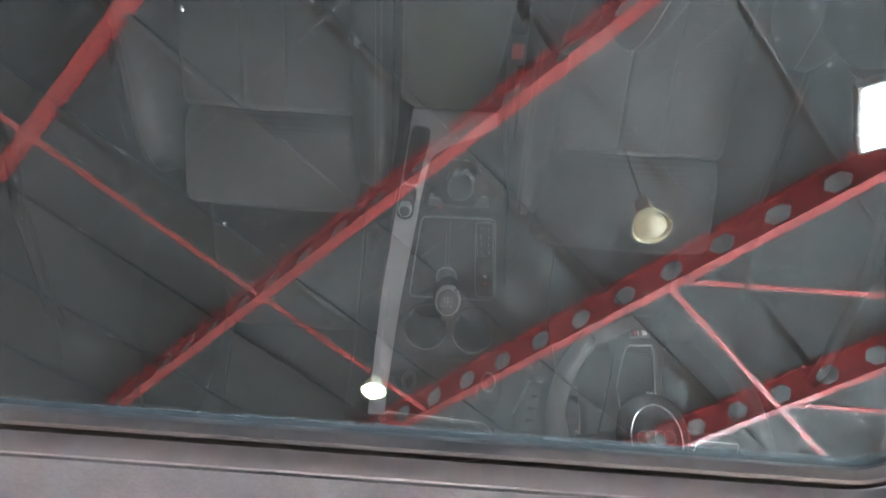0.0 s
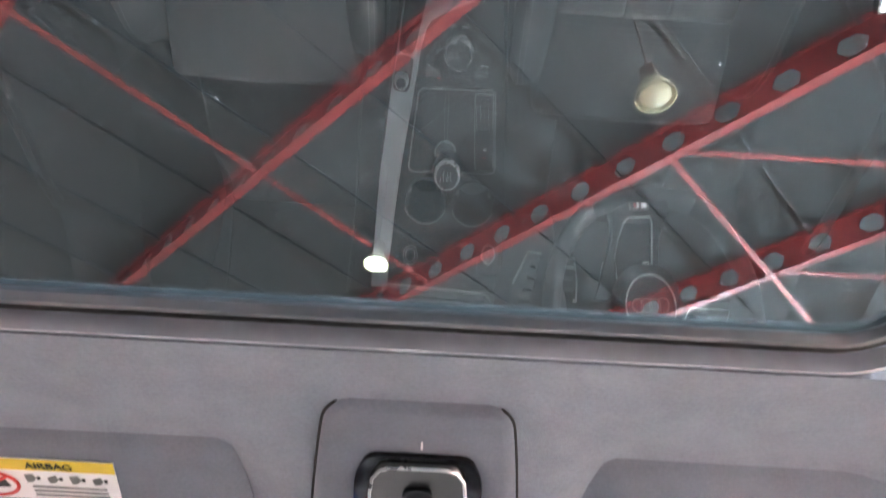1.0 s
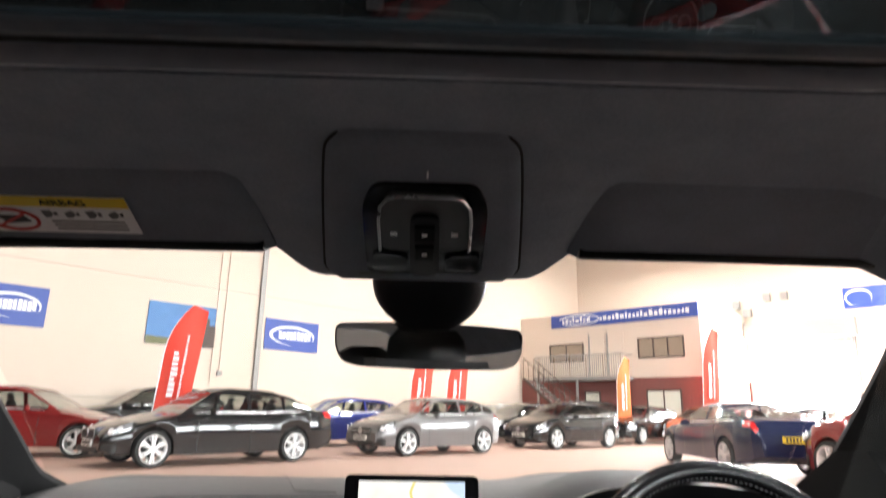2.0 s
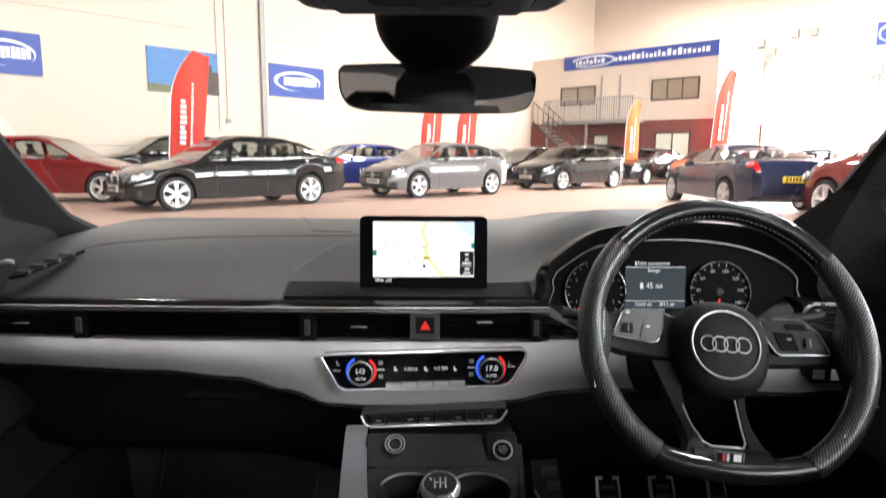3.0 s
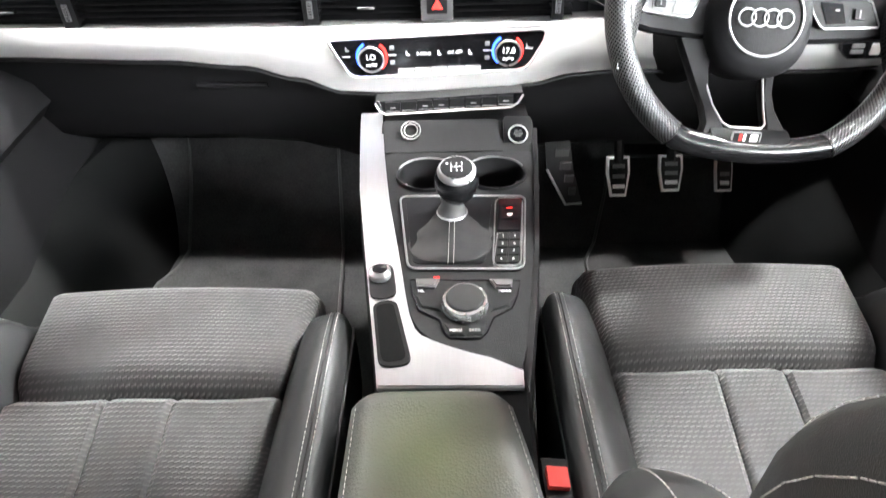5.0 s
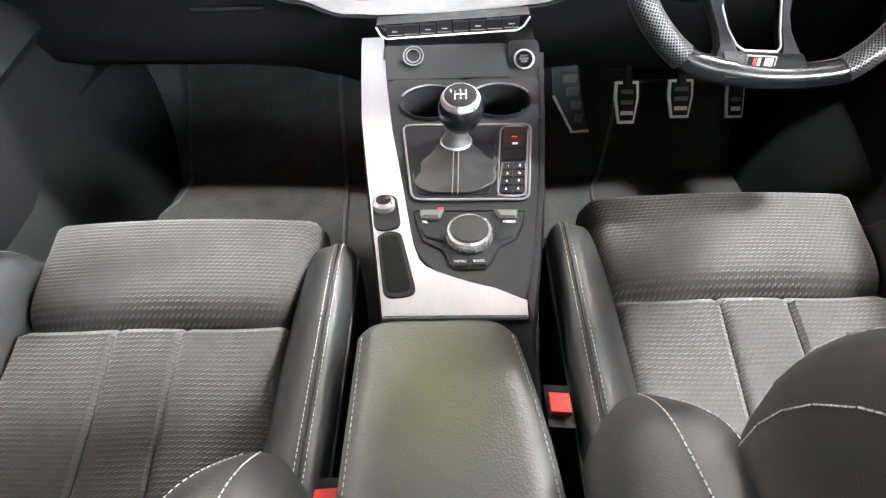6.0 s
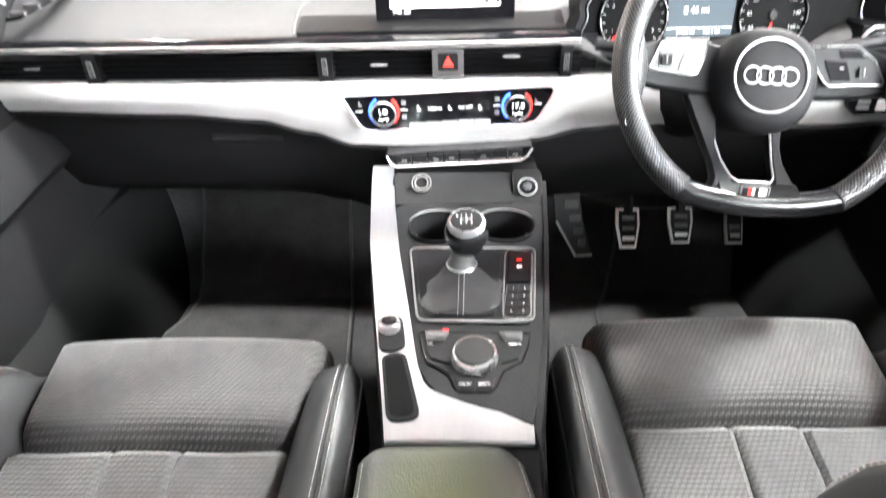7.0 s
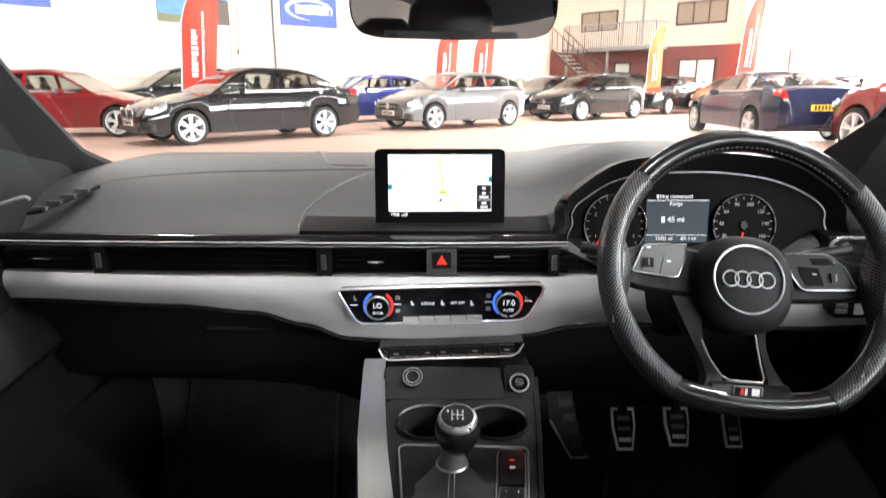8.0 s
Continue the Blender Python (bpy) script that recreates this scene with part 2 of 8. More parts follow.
M = dict(
    arm_leather=armrest_leather(),
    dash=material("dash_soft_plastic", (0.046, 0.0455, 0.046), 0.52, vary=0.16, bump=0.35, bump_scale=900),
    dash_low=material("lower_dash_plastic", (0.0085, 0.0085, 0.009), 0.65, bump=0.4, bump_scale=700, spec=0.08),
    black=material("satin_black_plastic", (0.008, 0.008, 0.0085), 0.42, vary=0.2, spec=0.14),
    deck=material("console_soft_plastic", (0.014, 0.014, 0.0145), 0.6, bump=0.4, bump_scale=800, spec=0.1),
    gloss=material("piano_black", (0.005, 0.005, 0.006), 0.1, spec=0.35),
    vent=material("vent_black", (0.005, 0.005, 0.006), 0.5, spec=0.15),
    alu=material("brushed_aluminium", (0.69, 0.68, 0.67), 0.44, metal=0.55, vary=0.06, scale=300, wear=0.05, stretch=(0.05, 1, 1)),
    alu_v=material("brushed_aluminium_lengthwise", (0.43, 0.44, 0.455), 0.36, metal=0.88, vary=0.06, scale=300, wear=0.05, stretch=(1, 0.05, 1)),
    rim_bright=material("polished_trim_chrome", (0.78, 0.77, 0.76), 0.22, metal=0.6, vary=0.03),
    icon_bright=glow("bright_screen_print", (1.0, 1.0, 1.0), 1.3),
    pedal_metal=material("polished_pedal_metal", (0.72, 0.72, 0.71), 0.3, metal=0.55, vary=0.06),
    satin=material("satin_silver_plastic", (0.22, 0.22, 0.22), 0.4, metal=0.7, vary=0.05),
    chrome=material("chrome", (0.48, 0.48, 0.48), 0.28, metal=0.9, vary=0.03),
    bright=material("bright_satin_chrome", (0.36, 0.36, 0.36), 0.35, metal=0.6, vary=0.03),
    gaiter=material("gaiter_leather", (0.012, 0.012, 0.0125), 0.4, vary=0.25, scale=50, bump=0.3, bump_scale=900, spec=0.3),
    hub=material("airbag_soft_plastic", (0.007, 0.007, 0.0075), 0.6, vary=0.1, bump=0.3, bump_scale=700, spec=0.14),
    pad_silver=material("silver_pad", (0.1, 0.1, 0.1), 0.4, metal=0.5, vary=0.05),
    leather=material("black_leather", (0.022, 0.0225, 0.023), 0.45, vary=0.2, scale=40, bump=0.3, bump_scale=900, wear=0.06, spec=0.32),
    rim_leather=material("smooth_rim_leather", (0.005, 0.005, 0.0055), 0.24, vary=0.2, scale=40, bump=0.1, bump_scale=700, spec=0.4),
    spoke_black=material("spoke_black", (0.005, 0.005, 0.0055), 0.5, vary=0.2, scale=40, bump=0.2, bump_scale=900, spec=0.12),
    leather_perf=perforated_leather(),
    cloth=weave("seat_cloth", (0.037, 0.036, 0.0363), (0.105, 0.102, 0.1), 0.0068, 0.0054),
    thread=material("pale_thread", (0.4, 0.39, 0.37), 0.7),
    carpet=material("black_carpet", (0.046, 0.046, 0.0465), 0.98, vary=0.4, scale=220, bump=1.0, bump_scale=500, spec=0.1),
    mat=material("mat_carpet", (0.042, 0.0415, 0.0415), 0.98, vary=0.4, scale=260, bump=1.0, bump_scale=600, spec=0.1),
    pillar=material("pillar_cloth", (0.009, 0.009, 0.0095), 0.9, vary=0.15, scale=300, bump=0.4, bump_scale=900, spec=0.2),
    # headliner and visor greys are raised: windscreen glare on dark cloth, put into the colour
    headliner=material("glare_grey_headliner", (0.225, 0.25, 0.29), 0.95, vary=0.15, scale=300, bump=0.4, bump_scale=900, spec=0.2),
    visor=material("visor_cloth", (0.175, 0.194, 0.228), 0.9, vary=0.12, scale=300, bump=0.3, bump_scale=900, spec=0.2),
    door_plastic=material("smooth_door_plastic", (0.0075, 0.008, 0.008), 0.42, vary=0.2, scale=30, bump=0.15, bump_scale=900, spec=0.15),
    rubber=material("seal_rubber", (0.010, 0.010, 0.010), 0.55, spec=0.25),
    windscreen=glass("windscreen_glass", (0.95, 0.965, 0.955), 0.012),
    roofglass=glass("tinted_roof_glass", (0.21, 0.235, 0.24), 0.075, dust=0.0012),
    sideglass=glass("side_glass", (0.92, 0.94, 0.93), 0.03),
    mirror=material("mirror_silvering", (0.8, 0.81, 0.8), 0.02, metal=1.0, vary=0.0),
    red_plastic=material("red_plastic", (0.55, 0.03, 0.02), 0.35),
    white=material("white_print", (0.8, 0.8, 0.8), 0.5, vary=0.03),
    yellow=material("yellow_print", (0.75, 0.55, 0.03), 0.5, vary=0.05),
    dial=material("dial_black", (0.003, 0.003, 0.003), 0.7, spec=0.05),
    frame_grey=material("roof_frame_grey", (0.085, 0.093, 0.108), 0.45),
    lip=material("pale_grey_lip", (0.26, 0.28, 0.32), 0.35),
    grey_plastic=material("grey_plastic", (0.12, 0.12, 0.12), 0.45),
    icon=glow("lit_icon", (0.9, 0.9, 0.9), 0.6),
    icon_red=glow("lit_red_icon", (1.0, 0.05, 0.04), 0.6),
    icon_blue=glow("lit_blue_ring", (0.05, 0.15, 1.0), 1.0),
    dial_print=glow("dial_print", (0.9, 0.9, 0.9), 0.03),
    steel_red=material("red_steel_paint", (0.38, 0.058, 0.054), 0.5, vary=0.18, scale=8, wear=0.08),
    roof_sheet=material("grey_roof_lining", (0.066, 0.073, 0.075), 0.85, vary=0.25, scale=6),
    lamp_enamel=material("lamp_dome_enamel", (0.62, 0.55, 0.36), 0.4, vary=0.1, scale=10),
    lamp_cream=material("lamp_cream_bulb", (0.6, 0.53, 0.36), 0.5),
    purlin_edge=material("pale_purlin_edge", (0.3, 0.31, 0.31), 0.6),
    print_grey=material("dim_print", (0.2, 0.2, 0.2), 0.6),
    seam=material("dark_purlin", (0.045, 0.048, 0.05), 0.8),
    cladding=material("grey_wall_cladding", (0.16, 0.155, 0.15), 0.85, vary=0.1, scale=3),
    joint=material("wall_joint_grey", (0.4, 0.36, 0.31), 0.85),
    wall_paint=material("cream_wall_paint", (0.66, 0.555, 0.465), 0.85, vary=0.05, scale=3, bump=0.05, bump_scale=30),
    hall_floor=material("red_floor_paint", (0.42, 0.27, 0.22), 0.55, vary=0.18, scale=5, wear=0.1, spec=0.25),
    brick_red=material("dark_red_cladding", (0.2, 0.06, 0.05), 0.7, vary=0.2, scale=8),
    frame_dark=material("dark_window_frame", (0.07, 0.045, 0.035), 0.5),
    window_dark=material("office_window_pane", (0.3, 0.24, 0.18), 0.1, coat=0.5),
    shop_window=material("office_blind", (0.7, 0.72, 0.62), 0.6, vary=0.06),
    sign_blue=material("blue_sign_board", (0.03, 0.07, 0.32), 0.4),
    sign_white=material("white_sign_paint", (0.82, 0.83, 0.85), 0.5, vary=0.03),
    flag_red=material("red_flag_cloth", (0.75, 0.06, 0.035), 0.7, vary=0.1, scale=12),
    flag_orange=material("orange_flag_cloth", (0.8, 0.19, 0.05), 0.7, vary=0.1, scale=12),
    steel_grey=material("grey_steel", (0.3, 0.29, 0.28), 0.5, metal=0.3),
    tyre=material("car_tyre_rubber", (0.015, 0.015, 0.015), 0.8),
    rim=material("alloy_rim", (0.72, 0.72, 0.72), 0.35, metal=0.25, vary=0.05),
    car_glass=glass("car_window_glass", (0.82, 0.84, 0.83), 0.06),
    screen_glass=glass("car_screen_glass", (0.86, 0.88, 0.87), 0.09),
    lens=material("headlamp_lens", (0.55, 0.57, 0.6), 0.08, metal=0.6, coat=0.8),
    tail=material("tail_lamp_red", (0.45, 0.01, 0.01), 0.1, coat=0.8),
    plate_white=material("plate_white", (0.75, 0.75, 0.7), 0.5),
    plate_yellow=material("plate_yellow", (0.75, 0.52, 0.03), 0.5),
    trim_black=material("car_trim_black", (0.01, 0.01, 0.01), 0.5),
)


def paint(name, colour, metal=0.3):
    return material(name, colour, 0.42, metal=metal, vary=0.04, coat=1.0, spec=0.06)


# ---- mesh helpers ----
def part(name, bm, mat, parent=None, label="", smooth=True, bevel=0.0, at=None, segs=2):
    """Links a bmesh as one mesh object, under a thing or part when one is given."""
    if bevel:
        bmesh.ops.bevel(bm, geom=[e for e in bm.edges if e.calc_face_angle(0) > 0.5], offset=bevel, segments=segs, affect="EDGES", profile=0.5, clamp_overlap=True)
    bmesh.ops.recalc_face_normals(bm, faces=bm.faces)
    me = bpy.data.meshes.new(name)
    bm.to_mesh(me)
    bm.free()
    for p in me.polygons:
        p.use_smooth = smooth
    if smooth:
        me.set_sharp_from_angle(angle=radians(38))
    mats = mat if isinstance(mat, (list, tuple)) else [mat]
    for q in mats:
        me.materials.append(q)
    ob = new(name, me)
    if at is not None:
        ob.matrix_basis = at
    if parent is not None:
        ob.parent = parent
    if label:
        ob["label"] = label
    return ob


def empty(name, m, label, category, group="", kind=""):
    ob = new(name)
    ob.empty_display_size = 0.05
    ob.matrix_basis = m
    return tagged(ob, label, category, group, kind)


def box(bm, x0, y0, z0, x1, y1, z1, m=None):
    vs = [bm.verts.new(Vector(c) if m is None else m @ Vector(c)) for c in
          ((x0, y0, z0), (x1, y0, z0), (x1, y1, z0), (x0, y1, z0), (x0, y0, z1), (x1, y0, z1), (x1, y1, z1), (x0, y1, z1))]
    for f in ((0, 3, 2, 1), (4, 5, 6, 7), (0, 1, 5, 4), (1, 2, 6, 5), (2, 3, 7, 6), (3, 0, 4, 7)):
        bm.faces.new([vs[i] for i in f])
    return vs


def boxed(*c, m=None):
    bm = bmesh.new()
    box(bm, *c, m=m)
    return bm


def loft(sections, caps=True, closed=True, bm=None):
    """Skins a row of rings (or open lines) of points."""
    bm = bm or bmesh.new()
    rows = [[bm.verts.new(p) for p in s] for s in sections]
    n = len(rows[0])
    for a, b in zip(rows, rows[1:]):
        for i in range(n if closed else n - 1):
            j = (i + 1) % n
            bm.faces.new((a[i], a[j], b[j], b[i]))
    if caps and closed:
        bm.faces.new(rows[0][::-1])
        bm.faces.new(rows[-1])
    return bm


def tube(path, radius, sides=8, closed=False, bm=None, flat=1.0):
    """A round bar along a path."""
    pts = [Vector(p) for p in path]
    rings = []
    n = len(pts)
    side = None
    for i, p in enumerate(pts):
        a = pts[(i - 1) % n] if closed or i else p
        b = pts[(i + 1) % n] if closed or i < n - 1 else p
        d = (b - a).normalized()
        if side is None:
            side = d.orthogonal().normalized()
        side = (side - d * side.dot(d)).normalized()
        up = d.cross(side)
        r = radius[i] if isinstance(radius, (list, tuple)) else radius
        rings.append([p + side * math.cos(k * math.tau / sides) * r + up * math.sin(k * math.tau / sides) * r * flat for k in range(sides)])
    if closed:
        rings.append(rings[0])
    bm = loft(rings, caps=not closed, bm=bm)
    if closed:
        bmesh.ops.remove_doubles(bm, verts=bm.verts, dist=1e-6)
    return bm


def lathe(profile, sides=32, m=None, bm=None):
    """Turns (radius, height) points about z."""
    rows = []
    for k in range(sides):
        a = k * math.tau / sides
        rows.append([(m or Matrix()) @ Vector((r * math.cos(a), r * math.sin(a), h)) for r, h in profile])
    bm = bm or bmesh.new()
    grid = [[bm.verts.new(p) for p in r] for r in rows]
    for i in range(sides):
        a, b = grid[i], grid[(i + 1) % sides]
        for j in range(len(profile) - 1):
            bm.faces.new((a[j], b[j], b[j + 1], a[j + 1]))
    bm.faces.new([g[-1] for g in grid])
    bm.faces.new([g[0] for g in grid][::-1])
    return bm


def prism(outline, z0, z1, m=None, bm=None):
    """A flat outline (x, y), given depth from z0 to z1."""
    bm = bm or bmesh.new()
    q = m or Matrix()
    lo = [bm.verts.new(q @ Vector((x, y, z0))) for x, y in outline]
    hi = [bm.verts.new(q @ Vector((x, y, z1))) for x, y in outline]
    n = len(outline)
    for i in range(n):
        j = (i + 1) % n
        bm.faces.new((lo[i], lo[j], hi[j], hi[i]))
    bm.faces.new(lo[::-1])
    bm.faces.new(hi)
    return bm


def round_rect(x0, y0, x1, y1, r, n=5):
    out = []
    for cx, cy, a in ((x1 - r, y1 - r, 0), (x0 + r, y1 - r, 90), (x0 + r, y0 + r, 180), (x1 - r, y0 + r, 270)):
        for k in range(n + 1):
            t = radians(a + 90 * k / n)
            out.append((cx + r * math.cos(t), cy + r * math.sin(t)))
    return out


def spline(points, x):
    """Smooth value at x through (x, value...) points."""
    xs = [p[0] for p in points]
    if x <= xs[0]:
        return points[0][1]
    if x >= xs[-1]:
        return points[-1][1]
    for a, b in zip(points, points[1:]):
        if x <= b[0]:
            t = (x - a[0]) / (b[0] - a[0])
            t = t * t * (3 - 2 * t)
            return a[1] + (b[1] - a[1]) * t


def sheet(fn, nu, nv, thick):
    """A curved slab: fn(s, t) gives its face for s, t in 0..1; thick is the vector to its back."""
    bm = bmesh.new()
    th = Vector(thick)
    front = [[bm.verts.new(fn(i / nu, j / nv)) for j in range(nv + 1)] for i in range(nu + 1)]
    back = [[bm.verts.new(v.co + th) for v in r] for r in front]
    for i in range(nu):
        for j in range(nv):
            bm.faces.new((front[i][j], front[i + 1][j], front[i + 1][j + 1], front[i][j + 1]))
            bm.faces.new((back[i][j], back[i][j + 1], back[i + 1][j + 1], back[i + 1][j]))
    for i in range(nu):
        bm.faces.new((front[i][0], back[i][0], back[i + 1][0], front[i + 1][0]))
        bm.faces.new((front[i][nv], front[i + 1][nv], back[i + 1][nv], back[i][nv]))
    for j in range(nv):
        bm.faces.new((front[0][j], front[0][j + 1], back[0][j + 1], back[0][j]))
        bm.faces.new((front[nu][j], back[nu][j], back[nu][j + 1], front[nu][j + 1]))
    return bm


def letters(name, text, size, mat, m, parent, depth=0.0004, align="CENTER"):
    """Raised lettering in the built-in font, as a mesh."""
    cu = bpy.data.curves.new(name, "FONT")
    cu.body, cu.size, cu.extrude, cu.align_x, cu.align_y = text, size, depth, align, "CENTER"
    tmp = bpy.data.objects.new(name, cu)
    scene.collection.objects.link(tmp)
    me = bpy.data.meshes.new_from_object(tmp.evaluated_get(bpy.context.evaluated_depsgraph_get()))
    bpy.data.objects.remove(tmp)
    me.materials.clear()
    me.materials.append(mat)
    ob = new(name, me)
    ob.matrix_basis = m
    ob.parent = parent
    return ob


def stitches(name, path, parent, step=0.0056, mark=0.0040, radius=0.00055):
    """A run of single thread stitches along a path."""
    bm = bmesh.new()
    left = 0.0
    for a, b in zip(path, path[1:]):
        d = b - a
        length = d.length
        if length < 1e-6:
            continue
        d.normalize()
        s = left
        while s + mark < length + 0.002:
            tube([a + d * s, a + d * (s + mark)], radius, 5, bm=bm)
            s += step
        left = max(0.0, s - length)
    return part(name, bm, M["thread"], parent, "pale stitching")


def fine(path, n=8):
    """Path with smooth points between its own."""
    out = []
    for i in range(len(path) - 1):
        p0, p1, p2, p3 = path[max(0, i - 1)], path[i], path[i + 1], path[min(len(path) - 1, i + 2)]
        for k in range(n):
            t = k / n
            out.append(0.5 * ((2 * p1) + (p2 - p0) * t + (2 * p0 - 5 * p1 + 4 * p2 - p3) * t * t + (3 * p1 - p0 - 3 * p2 + p3) * t ** 3))
    return out + [path[-1]]


# ---- the hall ----
TURN = Matrix.Rotation(radians(HALL_TURN), 4, "Z")
U0, U1, V0, V1, ROOF = -22.0, 34.0, -9.0, 21.0, 11.25


def setting(name, bm, mat, label, smooth=False, bevel=0.0):
    ob = part(name, bm, mat, smooth=smooth, bevel=bevel, at=TURN)
    return tagged(ob, label, name.split("_")[0], kind="structure")


setting("floor", boxed(U0 - 0.3, V0 - 0.3, -0.25, U1 + 0.3, V1 + 0.3, 0.0), M["hall_floor"], "red-brown painted concrete showroom floor, slightly glossy")
bm = bmesh.new()
box(bm, -400, -400, -0.6, 400, 400, -0.3)
setting("ground", bm, material("yard_asphalt", (0.06, 0.06, 0.06), 0.9, scale=3), "grey asphalt yard outside the hall")
setting("ceiling", boxed(U0 - 0.3, V0 - 0.3, ROOF, U1 + 0.3, V1 + 0.3, ROOF + 0.2), M["roof_sheet"], "dark grey roof lining of the hall")
setting("wall_north", boxed(U0 - 0.3, V1, 0, U1 + 0.3, V1 + 0.3, ROOF), M["wall_paint"], "tall cream-painted hall wall with signs on it")
setting("wall_west", boxed(U0 - 0.3, V0, 0, U0, V1, ROOF), M["cladding"], "plain grey-clad end wall of the hall")


def wall_with_openings(name, length, height, thick, holes, m, label, mat):
    """A wall along x with rectangular openings (x0, z0, x1, z1) through it."""
    bm = bmesh.new()
    xs = sorted({0, length, *[h[0] for h in holes], *[h[2] for h in holes]})
    zs = sorted({0, height, *[h[1] for h in holes], *[h[3] for h in holes]})
    for a, b in zip(xs, xs[1:]):
        for c, d in zip(zs, zs[1:]):
            if not any(h[0] <= a and b <= h[2] and h[1] <= c and d <= h[3] for h in holes):
                box(bm, a, 0, c, b, thick, d)
    bmesh.ops.remove_doubles(bm, verts=bm.verts, dist=1e-5)
    ob = part(name, bm, mat, smooth=False, at=TURN @ m)
    return tagged(ob, label, "wall", kind="structure")


wall_with_openings("wall_south", U1 - U0, ROOF, 0.3, [(-17 - U0, 3.0, 5 - U0, 4.8), (7 - U0, 3.0, 31 - U0, 4.8)],
                   pose(U0, V0 - 0.3, 0), "grey-clad hall wall with long window openings", M["cladding"])
for wi, (wa, wb) in enumerate(((-17.0, 5.0), (7.0, 31.0))):
    win = tagged(new("window_%d" % (wi + 1)), "long strip window with grey frame posts", "window", kind="structure")
    win.matrix_basis = TURN
    n = int((wb - wa) / 2.2)
    for k in range(n + 1):
        u = wa + (wb - wa) * k / n
        part("frame_post", boxed(u - 0.16, V0 + 0.24, 2.95, u + 0.16, V0 + 0.36, 4.85), M["steel_grey"], win, smooth=False)
GATE = (6.5, 11.0, 4.9)
wall_with_openings("wall_east", V1 - V0, ROOF, 0.3, [(GATE[0] - V0, 0, GATE[1] - V0, GATE[2])],
                   pose(U1 + 0.3, V0, 0, 0, 0, 90), "cream end wall with an open roller door", M["wall_paint"])
haze = glow("overcast_glare", (1.0, 1.0, 1.0), 4.0)
setting("backdrop_1", boxed(U1 + 7, -6, -0.3, U1 + 7.2, 26, 16), haze, "white overcast daylight outside the roller door")
setting("backdrop_2", boxed(U0, V0 - 7.2, -0.3, U1, V0 - 7, 16), haze, "white overcast daylight outside the windows")
# roller door: drum box, guide rails and the rolled-up edge
gate = tagged(new("roller_door"), "open roller door with a grey drum box and side rails", "door", kind="structure")
gate.matrix_basis = TURN
part("drum_box", boxed(U1 - 0.55, GATE[0] - 0.3, GATE[2] - 0.1, U1 - 0.004, GATE[1] + 0.06, GATE[2] + 0.75), M["steel_grey"], gate, bevel=0.03)
for gv in (GATE[0] - 0.17, GATE[1] - 0.06):
    part("guide_rail", boxed(U1 - 0.2, gv, 0, U1 - 0.004, gv + 0.12, GATE[2]), M["steel_grey"], gate)
part("curtain_edge", boxed(U1 - 0.16, GATE[0], GATE[2] - 0.4, U1 - 0.08, GATE[1], GATE[2]), M["steel_grey"], gate)

# castellated red roof beams with their ties and braces
BEAM_Z, BEAM_D, BAY, FIRST = 10.38, 0.82, 5.14, -1.26


def castellated(length):
    """A beam along y with two flanges and a web that has hexagonal holes."""
    bm = bmesh.new()
    w = 0.105
    box(bm, -w, 0, 0, w, length, 0.022)
    box(bm, -w, 0, BEAM_D - 0.022, w, length, BEAM_D)
    step, r = 1.1, 0.27
    zc = BEAM_D / 2
    t = 0.008
    n = int(length / step)
    for s in (-t, t):
        lo0 = None
        for k in range(n):
            y0, yc, y1 = k * step, (k + 0.5) * step, (k + 1) * step
            hexa = [(yc + r * math.cos(a), zc + r * math.sin(a)) for a in (math.radians(d) for d in (180, 120, 60, 0, -60, -120))]
            outer = [(y0, zc), (y0, BEAM_D - 0.022), (y1, BEAM_D - 0.022), (y1, zc), (y1, 0.022), (y0, 0.022)]
            ho = [bm.verts.new((s, *p)) for p in hexa]
            oo = [bm.verts.new((s, *p)) for p in outer]
            for i in range(6):
                j = (i + 1) % 6
                bm.faces.new((oo[i], oo[j], ho[j], ho[i]))
    return bm


first = None
for k in range(-3, 7):
    u = FIRST + k * BAY
    if first is None:
        first = empty("roof_beam", TURN @ pose(u, V0, BEAM_Z), "red-painted castellated steel roof beam with hexagonal holes", "beam", "roof beams of the hall")
        part("steel_web", castellated(V1 - V0), M["steel_red"], first, smooth=False)
    else:
        copy_thing(first, TURN @ pose(u, V0, BEAM_Z))

H7 = BEAM_Z - 1.08


def steel_bar(name, a, b, w, mat, label):
    pa, pb = Vector(a), Vector(b)
    d = pb - pa
    m = Matrix.Translation(pa) @ d.to_track_quat("Y", "Z").to_matrix().to_4x4()
    bm = bmesh.new()
    box(bm, -w / 2, 0, -w / 2, w / 2, d.length, -w / 2 + 0.012)
    box(bm, -w / 2, 0, -w / 2 + 0.012, -w / 2 + 0.012, d.length, w / 2)
    return tagged(part(name, bm, mat, at=TURN @ m, smooth=False), label, "steel bar", "roof ties")


for v in (1.0, 0.29):
    for k in range(-2, 6):
        u = FIRST + k * BAY
        if v == 1.0 and k > 1 or v == 0.29 and k < 2:
            continue
        steel_bar("roof_tie", (u + 0.12, v * H7, BEAM_Z + 0.08), (u + BAY - 0.12, v * H7, BEAM_Z + 0.08), 0.13, M["steel_red"], "thin red steel tie between roof beams")
for k in (2, 3):
    u = FIRST + k * BAY
    steel_bar("roof_brace", (u + 0.12, 0.254 * H7, BEAM_Z + 0.1), (u + BAY - 0.12, -0.263 * H7, BEAM_Z + 0.1), 0.12, M["steel_red"], "thin red diagonal roof brace between beams")
